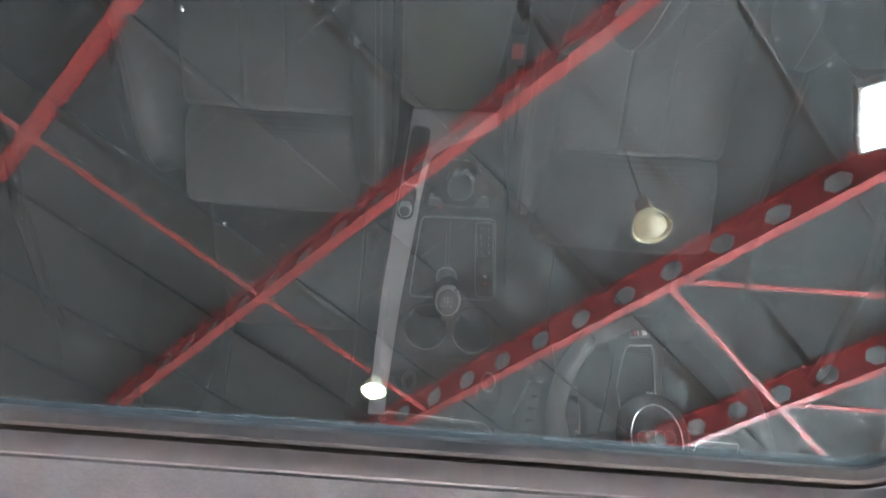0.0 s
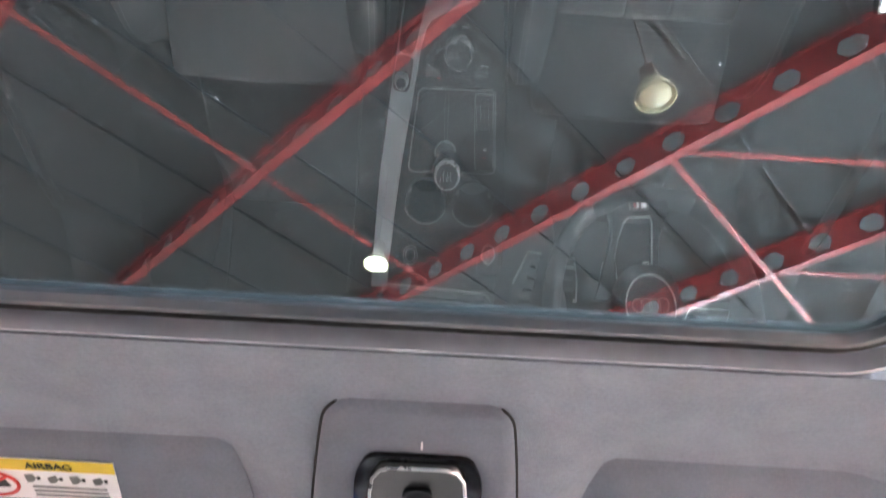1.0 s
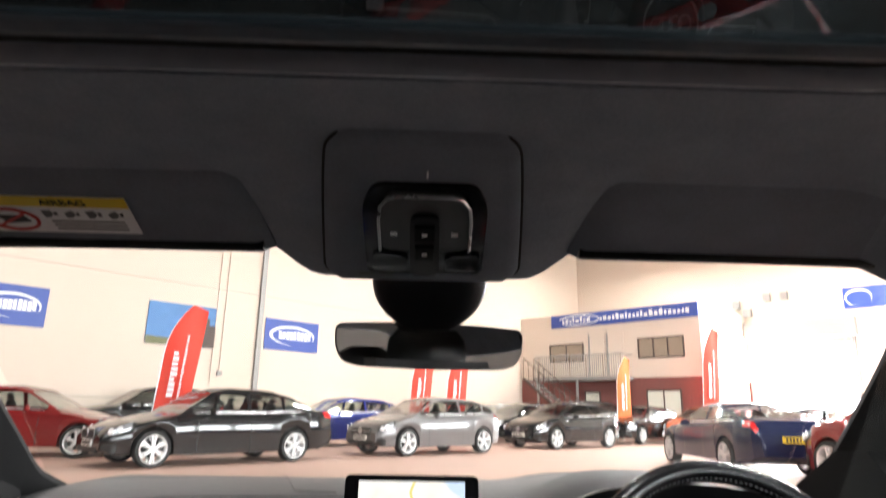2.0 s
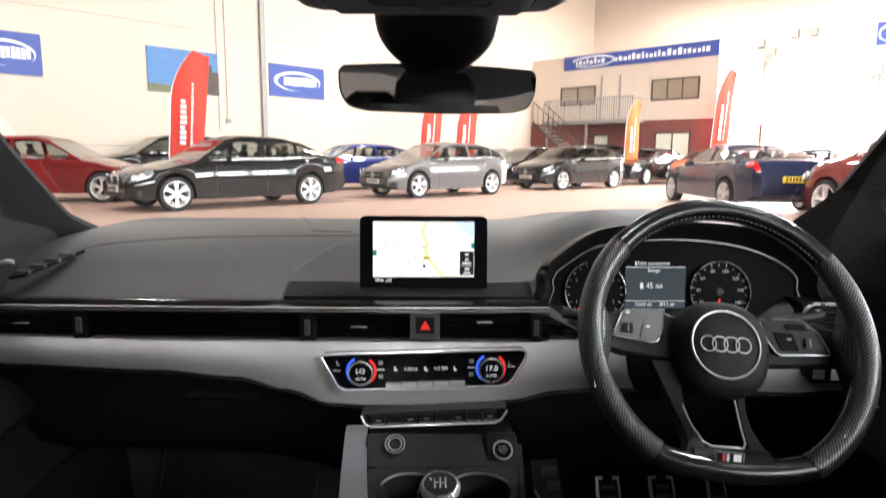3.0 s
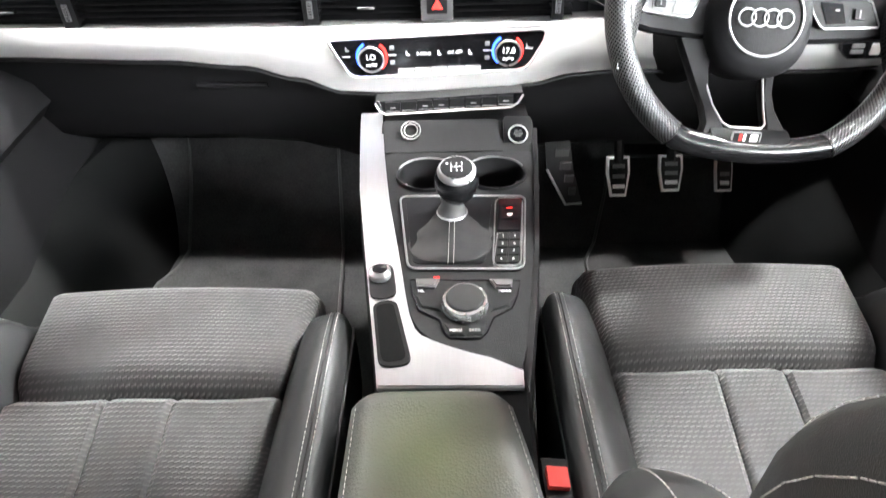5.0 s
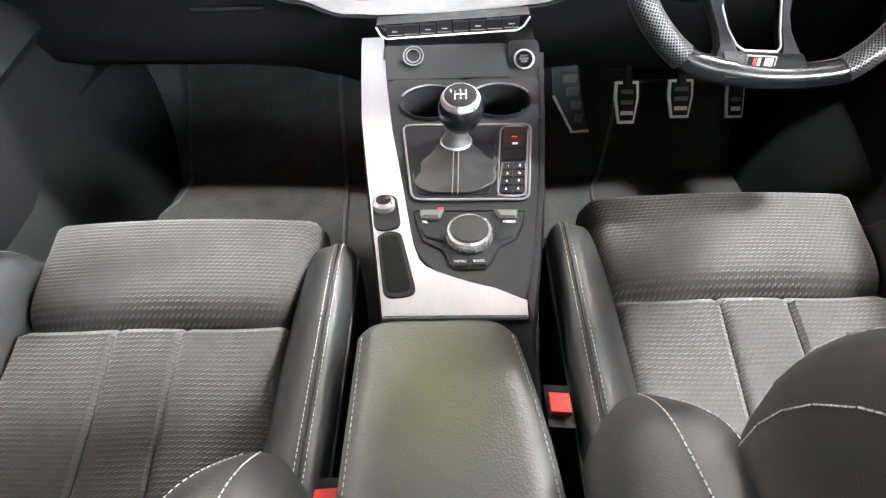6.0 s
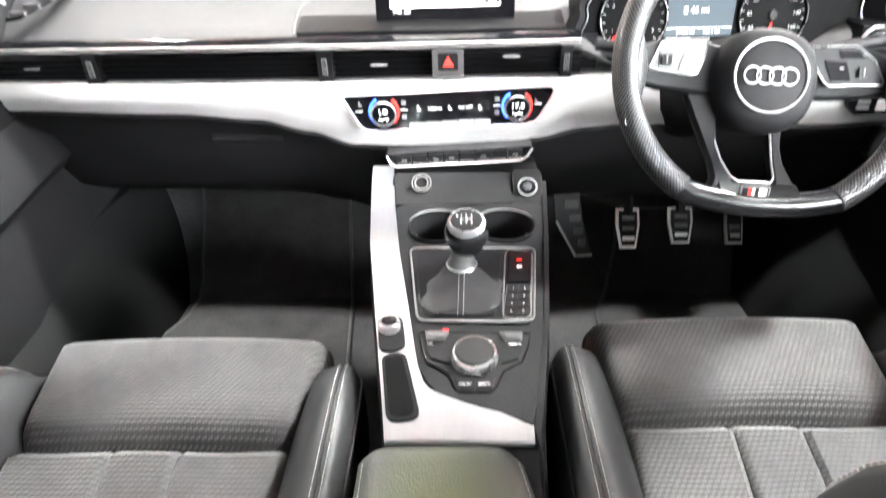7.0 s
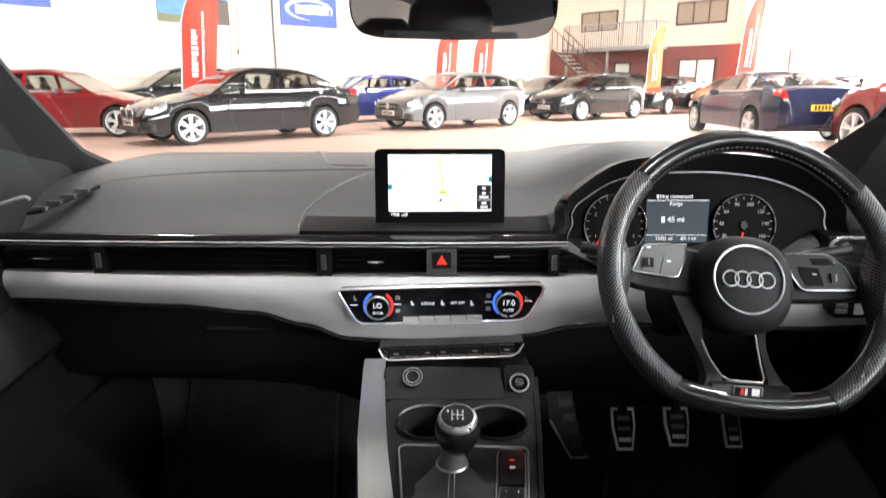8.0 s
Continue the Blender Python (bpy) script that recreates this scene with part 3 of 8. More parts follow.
# purlins across the beams
bm0 = bmesh.new()
box(bm0, U0, -0.05, 0.1, U1, 0.035, 0.2)
purlin = empty("purlin", TURN @ pose(0, -8.56, ROOF - 0.202), "dark purlin with a pale edge on the roof lining", "purlin", "purlins under the roof")
part("purlin_web", bm0, M["seam"], purlin, smooth=False)
part("purlin_flange", boxed(U0, 0.035, 0.1, U1, 0.053, 0.2), M["purlin_edge"], purlin, smooth=False)
for k in range(1, 12):
    copy_thing(purlin, TURN @ pose(0, -8.56 + k * 2.52, ROOF - 0.202))


def highbay(u, v, z, lit):
    ob = empty("highbay_lamp", TURN @ pose(u, v, z) @ Matrix.Scale(1.33 if lit else 1.66, 4), "lit dome-shaped high-bay lamp hanging from the roof" if lit else "cream dome-shaped high-bay lamp, unlit", "lamp", "high-bay lamps")
    part("dome", lathe([(0.0, 0.24), (0.06, 0.24), (0.1, 0.2), (0.16, 0.1), (0.19, 0.0), (0.18, 0.0), (0.15, 0.09), (0.09, 0.17), (0.0, 0.18)], 28),
         M["lamp_enamel"], ob)
    part("gear_case", boxed(-0.07, -0.07, 0.24, 0.07, 0.07, 0.42), M["frame_dark"], ob, bevel=0.01)
    part("stem", tube([(0, 0, 0.42), (0, 0, (ROOF - z) / (1.33 if lit else 1.66) - 0.003)], 0.012), M["frame_dark"], ob)
    part("bulb", lathe([(0.0, -0.03), (0.05, -0.02), (0.14, 0.02), (0.14, 0.05), (0.0, 0.1)], 20), glow("lamp_glow", (0.9, 1.0, 0.7), 60.0) if lit else M["lamp_cream"], ob)
    return ob


def floodlight(u, v, z):
    ob = empty("floodlight", TURN @ pose(u, v, z, 0, 0, 20), "bright white floodlight fixed to the roof steel", "lamp", "floodlights")
    part("housing", boxed(-0.6, -0.5, 0.0, 0.6, 0.5, 0.18), M["steel_grey"], ob, bevel=0.02)
    part("diffuser", boxed(-0.55, -0.45, -0.012, 0.55, 0.45, 0.004), glow("flood_glow", (0.93, 1.0, 0.98), 40.0), ob)
    part("bracket", tube([(0, 0, 0.18), (0, 0, ROOF - z - 0.003)], 0.02), M["steel_grey"], ob)


def at_dir(ax, ay, h):
    """Hall place of the direction (ax, ay) per metre of height, h metres above the eye."""
    p = TURN.inverted() @ Vector((ax * h, ay * h, 0))
    return p.x, p.y, h + 1.08


highbay(*at_dir(-0.155, 1.316, 7.4), True)
highbay(*at_dir(0.409, 0.731, 7.8), False)
for lu, lv in FLOODS:
    floodlight(lu, lv, 9.78)


# small pale fixings on the roof lining and two thin cables under it
for ax, ay in ((-0.454, 0.367), (-0.458, 0.808), (-0.372, 1.206), (0.325, 0.527), (0.508, 0.659), (-0.889, 0.832), (0.61, 0.383), (0.51, 0.348)):
    p = TURN.inverted() @ Vector((ax * 10.05, ay * 10.05, 0))
    tagged(part("roof_fixing", lathe([(0.0, -0.035), (0.03, -0.03), (0.045, 0.0), (0.0, 0.0)], 10, Matrix.Translation((p.x, p.y, ROOF - 0.003))), M["sign_white"], at=TURN), "small pale round fixing on the roof lining", "fixing", "fixings on the roof lining")
for ends in (((-0.85, 0.951), (0.1, 0.067)), ((-0.51, 1.384), (0.45, 0.298))):
    q = [TURN.inverted() @ Vector((ax * 10.0, ay * 10.0, 0)) for ax, ay in ends]
    tagged(part("roof_cable", tube([(q[0].x + (q[1].x - q[0].x) * k / 12, q[0].y + (q[1].y - q[0].y) * k / 12, ROOF - 0.03 - 0.05 * math.sin(math.pi * (k % 4) / 4)) for k in range(13)], 0.012, 5), M["purlin_edge"], at=TURN), "thin pale cable slung under the roof lining", "cable", "roof cables")


# signs on the wall
def wall_board(name, s0, s1, z0, z1, mat, label, category):
    """A board on the north wall, facing the hall."""
    ob = empty(name, TURN @ pose((s0 + s1) / 2, V1 - 0.004, (z0 + z1) / 2, 90, 0, 0), label, category)
    w, h = (s1 - s0) / 2, (z1 - z0) / 2
    part("board", prism([(-w, -h), (w, -h), (w, h), (-w, h)], 0.0, 0.04), mat, ob, smooth=False)
    return ob, w, h


def swoosh(ob, cx, cy, rx, ry, z, mat):
    bm = bmesh.new()
    n = 28
    ring = []
    for k in range(n + 1):
        a = radians(-30 + 300 * k / n)
        wdt = 0.16 * math.sin(math.pi * k / n) + 0.01
        ring.append(((cx + rx * math.cos(a), cy + ry * math.sin(a)), (cx + rx * (1 - wdt) * math.cos(a), cy + ry * (1 - wdt * 1.3) * math.sin(a))))
    lo = [(bm.verts.new((*a, z)), bm.verts.new((*b, z))) for a, b in ring]
    hi = [(bm.verts.new((*a, z + 0.006)), bm.verts.new((*b, z + 0.006))) for a, b in ring]
    for i in range(n):
        bm.faces.new((hi[i][0], hi[i + 1][0], hi[i + 1][1], hi[i][1]))
        bm.faces.new((lo[i][0], lo[i][1], lo[i + 1][1], lo[i + 1][0]))
        bm.faces.new((lo[i][0], lo[i + 1][0], hi[i + 1][0], hi[i][0]))
        bm.faces.new((lo[i][1], hi[i][1], hi[i + 1][1], lo[i + 1][1]))
    part("emblem", bm, mat, ob, smooth=False)


def bars(ob, x0, x1, y, h, z, n, mat, seed):
    """A row of plain bars in place of a word that is not lettered."""
    rnd = random.Random(seed)
    w = (x1 - x0) / n
    for k in range(n):
        g = w * rnd.uniform(0.12, 0.25)
        part("letter_bar", boxed(x0 + k * w, y - h * rnd.uniform(0.42, 0.55), z, x0 + (k + 1) * w - g, y + h * rnd.uniform(0.4, 0.6), z + 0.006), mat, ob, smooth=False)


def wall_span(a0, a1):
    """Where the directions x/y = a0 and a1 meet the north wall, along it."""
    out = []
    c, s = math.cos(radians(HALL_TURN)), math.sin(radians(HALL_TURN))
    for a in (a0, a1):
        y = V1 / (c - s * a)
        out.append(c * a * y + s * y)
    return out


for a0, a1, z0, z1 in ((-0.72, -0.603, 3.22, 4.37), (-0.2565, -0.1724, 3.2, 4.37)):
    s0, s1 = wall_span(a0, a1)
    sign, w, h = wall_board("wall_sign", s0, s1, z0, z1, M["sign_blue"], "blue wall sign with a white oval emblem", "sign")
    swoosh(sign, 0, 0, w * 0.85, h * 0.62, 0.042, M["sign_white"])
    bars(sign, -w * 0.5, w * 0.72, 0, h * 0.5, 0.042, 9, M["sign_white"], 3)
s0, s1 = wall_span(-0.4431, -0.3342)
poster, w, h = wall_board("wall_poster", s0, s1, 3.05, 4.45, material("poster_sky", (0.09, 0.22, 0.46), 0.6, vary=0.25, scale=4), "photo poster of a dark building under blue sky", "poster")
part("printed_building", prism([(-0.15 * w, -h), (w, -h), (w, 0.1 * h), (0.8 * w, 0.1 * h), (0.78 * w, 0.45 * h), (0.55 * w, 0.4 * h), (0.5 * w, 0.1 * h), (0.2 * w, 0.05 * h), (0.15 * w, 0.3 * h), (0.0, 0.25 * h), (-0.15 * w, -0.1 * h)], 0.041, 0.045), M["frame_dark"], poster, smooth=False)
part("printed_lawn", prism([(-w, -h), (-0.15 * w, -h), (-0.15 * w, -0.7 * h), (-w, -0.62 * h)], 0.041, 0.045), material("poster_lawn", (0.15, 0.16, 0.08), 0.6), poster, smooth=False)
# wall column, conduits and panel joints
s0, _ = wall_span(-0.266, 0)
setting("column_1", boxed(s0 - 0.09, V1 - 0.12, 0, s0 + 0.09, V1 - 0.003, ROOF), M["steel_grey"], "grey steel column on the wall", bevel=0.01)
for a in (-0.335, -0.322):
    s0, _ = wall_span(a, 0)
    tagged(part("conduit", tube([(s0, V1 - 0.03, 1.9 if a < -0.33 else 2.3), (s0, V1 - 0.03, 7.6)], 0.022), M["wall_paint"], at=TURN), "thin painted conduit on the wall", "conduit", "wall conduits")
s0, _ = wall_span(-0.322, 0)
tagged(part("socket_box", boxed(s0 - 0.09, V1 - 0.09, 2.14, s0 + 0.09, V1 - 0.003, 2.3), M["steel_grey"], at=TURN, bevel=0.01), "small grey socket box on a conduit", "socket")
for z in (5.15, 1.3):
    setting("trim_%d" % (1 if z > 3 else 2), boxed(U0, V1 - 0.012, z, U1, V1 - 0.002, z + 0.03), M["joint"], "joint strip along the wall panels")

# two-storey office block in the corner
ou = 28.0
office = empty("office_block", TURN, "two-storey cream and dark red office block in the hall", "office")
OV0, OV1 = 11.08, V1 - 0.004
part("upper_wall", boxed(ou, OV0, 2.78, U1 - 0.004, OV1, 6.1), M["wall_paint"], office, smooth=False)
part("lower_wall", boxed(ou + 0.05, OV0 + 0.05, 0, U1 - 0.004, OV1, 2.776), M["brick_red"], office, smooth=False, label="dark red clad lower wall")
fascia = part("fascia_sign", boxed(ou - 0.1, OV0, 5.42, ou - 0.004, 18.9, 6.08), M["sign_blue"], office, label="long blue fascia sign with pale lettering bars", smooth=False)


def face_window(v0, v1, z0, z1, mat, mull, name="window"):
    win = part(name, boxed(ou - 0.02, v0, z0, ou + 0.03, v1, z1), mat, office, smooth=False)
    f = 0.07
    for b in ((v0 - f, z0 - f, v1 + f, z0), (v0 - f, z1, v1 + f, z1 + f), (v0 - f, z0, v0, z1), (v1, z0, v1 + f, z1)):
        part("window_frame", boxed(ou - 0.06, b[0], b[1], ou - 0.003, b[2], b[3]), M["frame_dark"], win, smooth=False)
    for k in range(1, mull + 1):
        vm = v0 + (v1 - v0) * k / (mull + 1)
        part("mullion", boxed(ou - 0.05, vm - 0.03, z0, ou - 0.021, vm + 0.03, z1), M["frame_dark"], win, smooth=False)


def face_v(a):
    c, s = math.cos(radians(HALL_TURN)), math.sin(radians(HALL_TURN))
    y = ou / (c * a + s)
    return -s * a * y + c * y


face_window(face_v(0.4135), face_v(0.3426), 3.72, 4.55, M["window_dark"], 2)
face_window(face_v(0.2507), face_v(0.2), 3.72, 4.5, M["window_dark"], 1)
face_window(face_v(0.4038), face_v(0.352), 0.95, 2.15, M["shop_window"], 1)
face_window(face_v(0.275), face_v(0.254), 0.95, 2.1, M["shop_window"], 0)
for a in (0.305, 0.275):
    v = face_v(a)
    dr = part("upper_door", boxed(ou - 0.04, v - 0.42, 2.95, ou - 0.003, v + 0.42, 4.95), M["wall_paint"], office, smooth=False, bevel=0.01)
    part("door_frame", boxed(ou - 0.07, v + 0.42, 2.95, ou - 0.003, v + 0.5, 5.0), M["steel_grey"], dr, smooth=False)
# gallery with railing and stair
gv0, gv1 = face_v(0.33), face_v(0.195)
gallery = empty("gallery", TURN, "grey steel gallery with upright bar railing and stair", "gallery")
part("deck", boxed(ou - 1.2, gv0, 2.66, ou - 0.004, gv1, 2.82), M["steel_grey"], gallery, smooth=False)
part("handrail", tube([(ou - 1.17, gv0, 3.85), (ou - 1.17, gv1, 3.85)], 0.03), M["steel_grey"], gallery)
part("handrail", tube([(ou - 1.17, gv0, 3.85), (ou - 0.01, gv0, 3.85)], 0.03), M["steel_grey"], gallery)
nb = 42
for k in range(nb + 1):
    v = gv0 + (gv1 - gv0) * k / nb
    part("baluster", boxed(ou - 1.18, v - 0.014, 2.82, ou - 1.16, v + 0.014, 3.85), M["frame_dark"] if k % 8 == 0 else M["steel_grey"], gallery, smooth=False)
for v in (gv0 + 0.1, (gv0 + gv1) / 2, gv1 - 0.1):
    part("post", boxed(ou - 1.15, v - 0.05, 0, ou - 1.05, v + 0.05, 2.66), M["steel_grey"], gallery, smooth=False)
# stair runs down along the face from the gallery's far end
for side in (0, 0.9):
    part("stringer", tube([(ou - 1.3 - side, gv1, 2.75), (ou - 1.3 - side, gv1 - 3.6, 0.05)], 0.07, 4), M["frame_dark"], gallery)
    part("stair_rail", tube([(ou - 1.3 - side, gv1, 3.75), (ou - 1.3 - side, gv1 - 3.6, 1.0)], 0.025), M["frame_dark"], gallery)
    for k in range(13):
        t = k / 12
        part("stair_baluster", tube([(ou - 1.3 - side, gv1 - 3.6 * t, 2.75 - 2.7 * t), (ou - 1.3 - side, gv1 - 3.6 * t, 3.75 - 2.75 * t)], 0.014, 4), M["frame_dark"], gallery)
for k in range(14):
    t = (k + 0.5) / 14
    part("tread", boxed(ou - 2.2, gv1 - 3.6 * t - 0.13, 2.75 - 2.7 * t, ou - 1.3, gv1 - 3.6 * t + 0.13, 2.79 - 2.7 * t), M["steel_grey"], gallery, smooth=False)
# fascia lettering bars: a short word with its emblem, then a long line
rnd = random.Random(4)
v = 18.2
while v > OV0 + 0.5:
    if 16.0 < v < 16.6:
        v = 16.0
    w = rnd.uniform(0.1, 0.2)
    tall = rnd.choice((0.16, 0.2, 0.28))
    part("letter_bar", boxed(ou - 0.108, v - w, 5.63, ou - 0.1004, v, 5.63 + tall), M["sign_white"], fascia, smooth=False)
    v -= w + 0.07
part("emblem_sweep", tube([Vector((ou - 0.105, 17.25 + 1.2 * math.cos(radians(a)), 5.74 + 0.24 * math.sin(radians(a)))) for a in range(20, 330, 10)], 0.03, 6), M["sign_white"], fascia)
# small fittings over the gate, blue sign beside it
for v, z, w in ((11.4, 6.5, 0.16), (10.9, 6.05, 0.2), (9.9, 6.75, 0.16), (9.1, 6.75, 0.16)):
    tagged(part("wall_fitting", boxed(U1 - 0.25, v - w, z, U1 - 0.004, v + w, z + 0.4), M["steel_grey"], at=TURN, bevel=0.03), "small grey fitting above the roller door", "fitting", "fittings above the roller door")
es = empty("wall_sign", TURN @ pose(U1 - 0.004, 5.1, 6.55, 90, 0, -90), "blue wall sign with a white oval emblem", "sign")
part("board", prism([(-1.5, -0.5), (1.5, -0.5), (1.5, 0.5), (-1.5, 0.5)], 0, 0.04), M["sign_blue"], es, smooth=False)
swoosh(es, -0.9, 0, 0.55, 0.4, 0.042, M["sign_white"])


# feather flags
def feather_flag(x, y, height, mat, turn, label, lean=4, breadth=1.0):
    ob = empty("feather_flag", pose(x, y, 0, 0, lean, turn) @ Matrix.Diagonal((breadth, 1, 1, 1)), label, "flag", "feather flags")
    n = 16
    pole = [(0, 0, 0.03)] + [(0.46 * max(0, (k / n - 0.62) / 0.38) ** 2.3, 0, height * (1 - 0.02 * max(0, (k / n - 0.8))) * k / n) for k in range(1, n + 1)]
    part("pole", tube(pole, 0.014), M["sign_white"], ob)
    base = part("base", lathe([(0.0, 0.0), (0.28, 0.0), (0.28, 0.03), (0.05, 0.06), (0.0, 0.06)], 20), M["frame_dark"], ob)

    def cloth(s, t):
        z = height * (0.22 + 0.78 * t)
        x0 = 0.46 * max(0, (0.22 + 0.78 * t - 0.62) / 0.38) ** 2.3
        w = (0.74 - x0 + 0.06 * t) * min(1, t * 6 + 0.55)
        return Vector((x0 + 0.012 + s * w, 0.05 * math.sin(s * 4 + t * 5), z - 0.03 * height * s * t ** 6))
    cl = part("cloth", sheet(cloth, 8, 26, (0, 0.004, 0)), mat, ob)
    rnd = random.Random(5)
    for k in range(9):
        z = height * (0.38 + 0.034 * k)
        part("letter_bar", boxed(0.24, -0.075, z, 0.24 + rnd.uniform(0.10, 0.15), -0.06, z + height * rnd.uniform(0.022, 0.027)), M["sign_white"], cl, smooth=False)
    for k in range(16):
        z = height * (0.38 + 0.026 * k)
        part("letter_bar", boxed(0.47, -0.075, z, 0.47 + rnd.uniform(0.04, 0.055), -0.06, z + height * rnd.uniform(0.016, 0.021)), M["sign_white"], cl, smooth=False)
    return ob


feather_flag(-6.2, 14.7, 3.45, M["flag_red"], 10, "red feather flag with white lettering bars behind a black car")
feather_flag(-0.65, 24.4, 3.4, M["flag_red"], 10, "red feather flag beside the hall wall")
feather_flag(0.75, 25.2, 3.4, M["flag_red"], 10, "red feather flag beside the hall wall")
feather_flag(7.62, 25.3, 3.35, M["flag_orange"], 10, "orange feather flag among parked cars", 1, 0.75)
feather_flag(11.75, 27.0, 4.9, M["flag_red"], 10, "red feather flag beside the office block")


# ---- parked cars ----
WHEEL_MESH = {}


def ring_lathe(profile, sides, m):
    """Turns a closed profile of (radius, height) about z: a hollow ring."""
    rows = [[m @ Vector((r * math.cos(k * math.tau / sides), r * math.sin(k * math.tau / sides), h)) for r, h in profile] for k in range(sides)]
    bm = loft(rows + [rows[0]], caps=False)
    bmesh.ops.remove_doubles(bm, verts=bm.verts, dist=1e-6)
    return bm



def wheel_meshes(r, spokes):
    """Tyre and alloy rim meshes, turned about y, shared by all wheels of a size."""
    key = (r, spokes)
    if key in WHEEL_MESH:
        return WHEEL_MESH[key]
    turn = Matrix.Rotation(radians(90), 4, "X")
    bt = ring_lathe([(r * 0.76, -0.1), (r * 0.96, -0.105), (r, -0.08), (r, 0.08), (r * 0.96, 0.105), (r * 0.76, 0.1)], 36, turn)
    br = ring_lathe([(r * 0.77, -0.105), (r * 0.77, 0.105), (r * 0.72, 0.1), (r * 0.70, 0.06), (r * 0.69, 0.045), (r * 0.69, -0.045), (r * 0.70, -0.06), (r * 0.72, -0.1)], 36, turn)
    for k in range(spokes):
        for d in (-8, 8):
            a = radians(360 * k / spokes + d)
            m = Matrix.Rotation(a, 4, "Y")
            box(br, -0.014, -0.1, 0.03, 0.014, -0.05, r * 0.71, m=m)
            box(br, -0.014, 0.05, 0.03, 0.014, 0.1, r * 0.71, m=m)
    lathe([(0.0, -0.1), (0.05, -0.1), (0.06, 0.1), (0.0, 0.1)], 16, turn, bm=br)
    lathe([(0.0, -0.01), (r * 0.5, -0.01), (r * 0.5, 0.01), (0.0, 0.01)], 24, turn, bm=bt)
    made = []
    for nm, b, mt in (("tyre", bt, M["tyre"]), ("rim", br, M["rim"])):
        ob = part(nm, b, mt)
        made.append(ob.data)
        bpy.data.objects.remove(ob)
    WHEEL_MESH[key] = made
    return made


SHAPES = dict(
    saloon=dict(L=4.85, W=1.84, H=1.46, WB=2.93, front=0.172,
                top=[(0, 0.56), (0.03, 0.68), (0.1, 0.8), (0.25, 0.93), (0.34, 0.97), (0.6, 0.98), (0.78, 1.02), (0.88, 1.06), (0.97, 1.02), (1, 0.72)],
                roof=[(0.26, 0.93), (0.41, 1.39), (0.49, 1.46), (0.65, 1.45), (0.76, 1.36), (0.88, 1.07)]),
    hatch=dict(L=4.3, W=1.78, H=1.44, WB=2.68, front=0.19,
               top=[(0, 0.56), (0.03, 0.7), (0.1, 0.83), (0.24, 0.96), (0.32, 0.98), (0.6, 1.0), (0.85, 1.04), (0.95, 1.02), (1, 0.7)],
               roof=[(0.24, 0.95), (0.42, 1.37), (0.52, 1.44), (0.74, 1.41), (0.88, 1.3), (0.97, 1.02)]),
    suv=dict(L=4.45, W=1.85, H=1.64, WB=2.66, front=0.19,
             top=[(0, 0.64), (0.03, 0.82), (0.1, 0.98), (0.24, 1.08), (0.32, 1.1), (0.6, 1.12), (0.85, 1.14), (0.95, 1.12), (1, 0.8)],
             roof=[(0.25, 1.06), (0.42, 1.56), (0.52, 1.64), (0.78, 1.62), (0.9, 1.5), (0.97, 1.12)]),
    coupe=dict(L=4.64, W=1.83, H=1.38, WB=2.81, front=0.175,
               top=[(0, 0.54), (0.03, 0.66), (0.1, 0.78), (0.25, 0.9), (0.34, 0.95), (0.6, 0.97), (0.78, 1.02), (0.9, 1.05), (0.97, 1.02), (1, 0.72)],
               roof=[(0.28, 0.9), (0.45, 1.32), (0.53, 1.38), (0.63, 1.36), (0.76, 1.24), (0.92, 1.05)]),
)


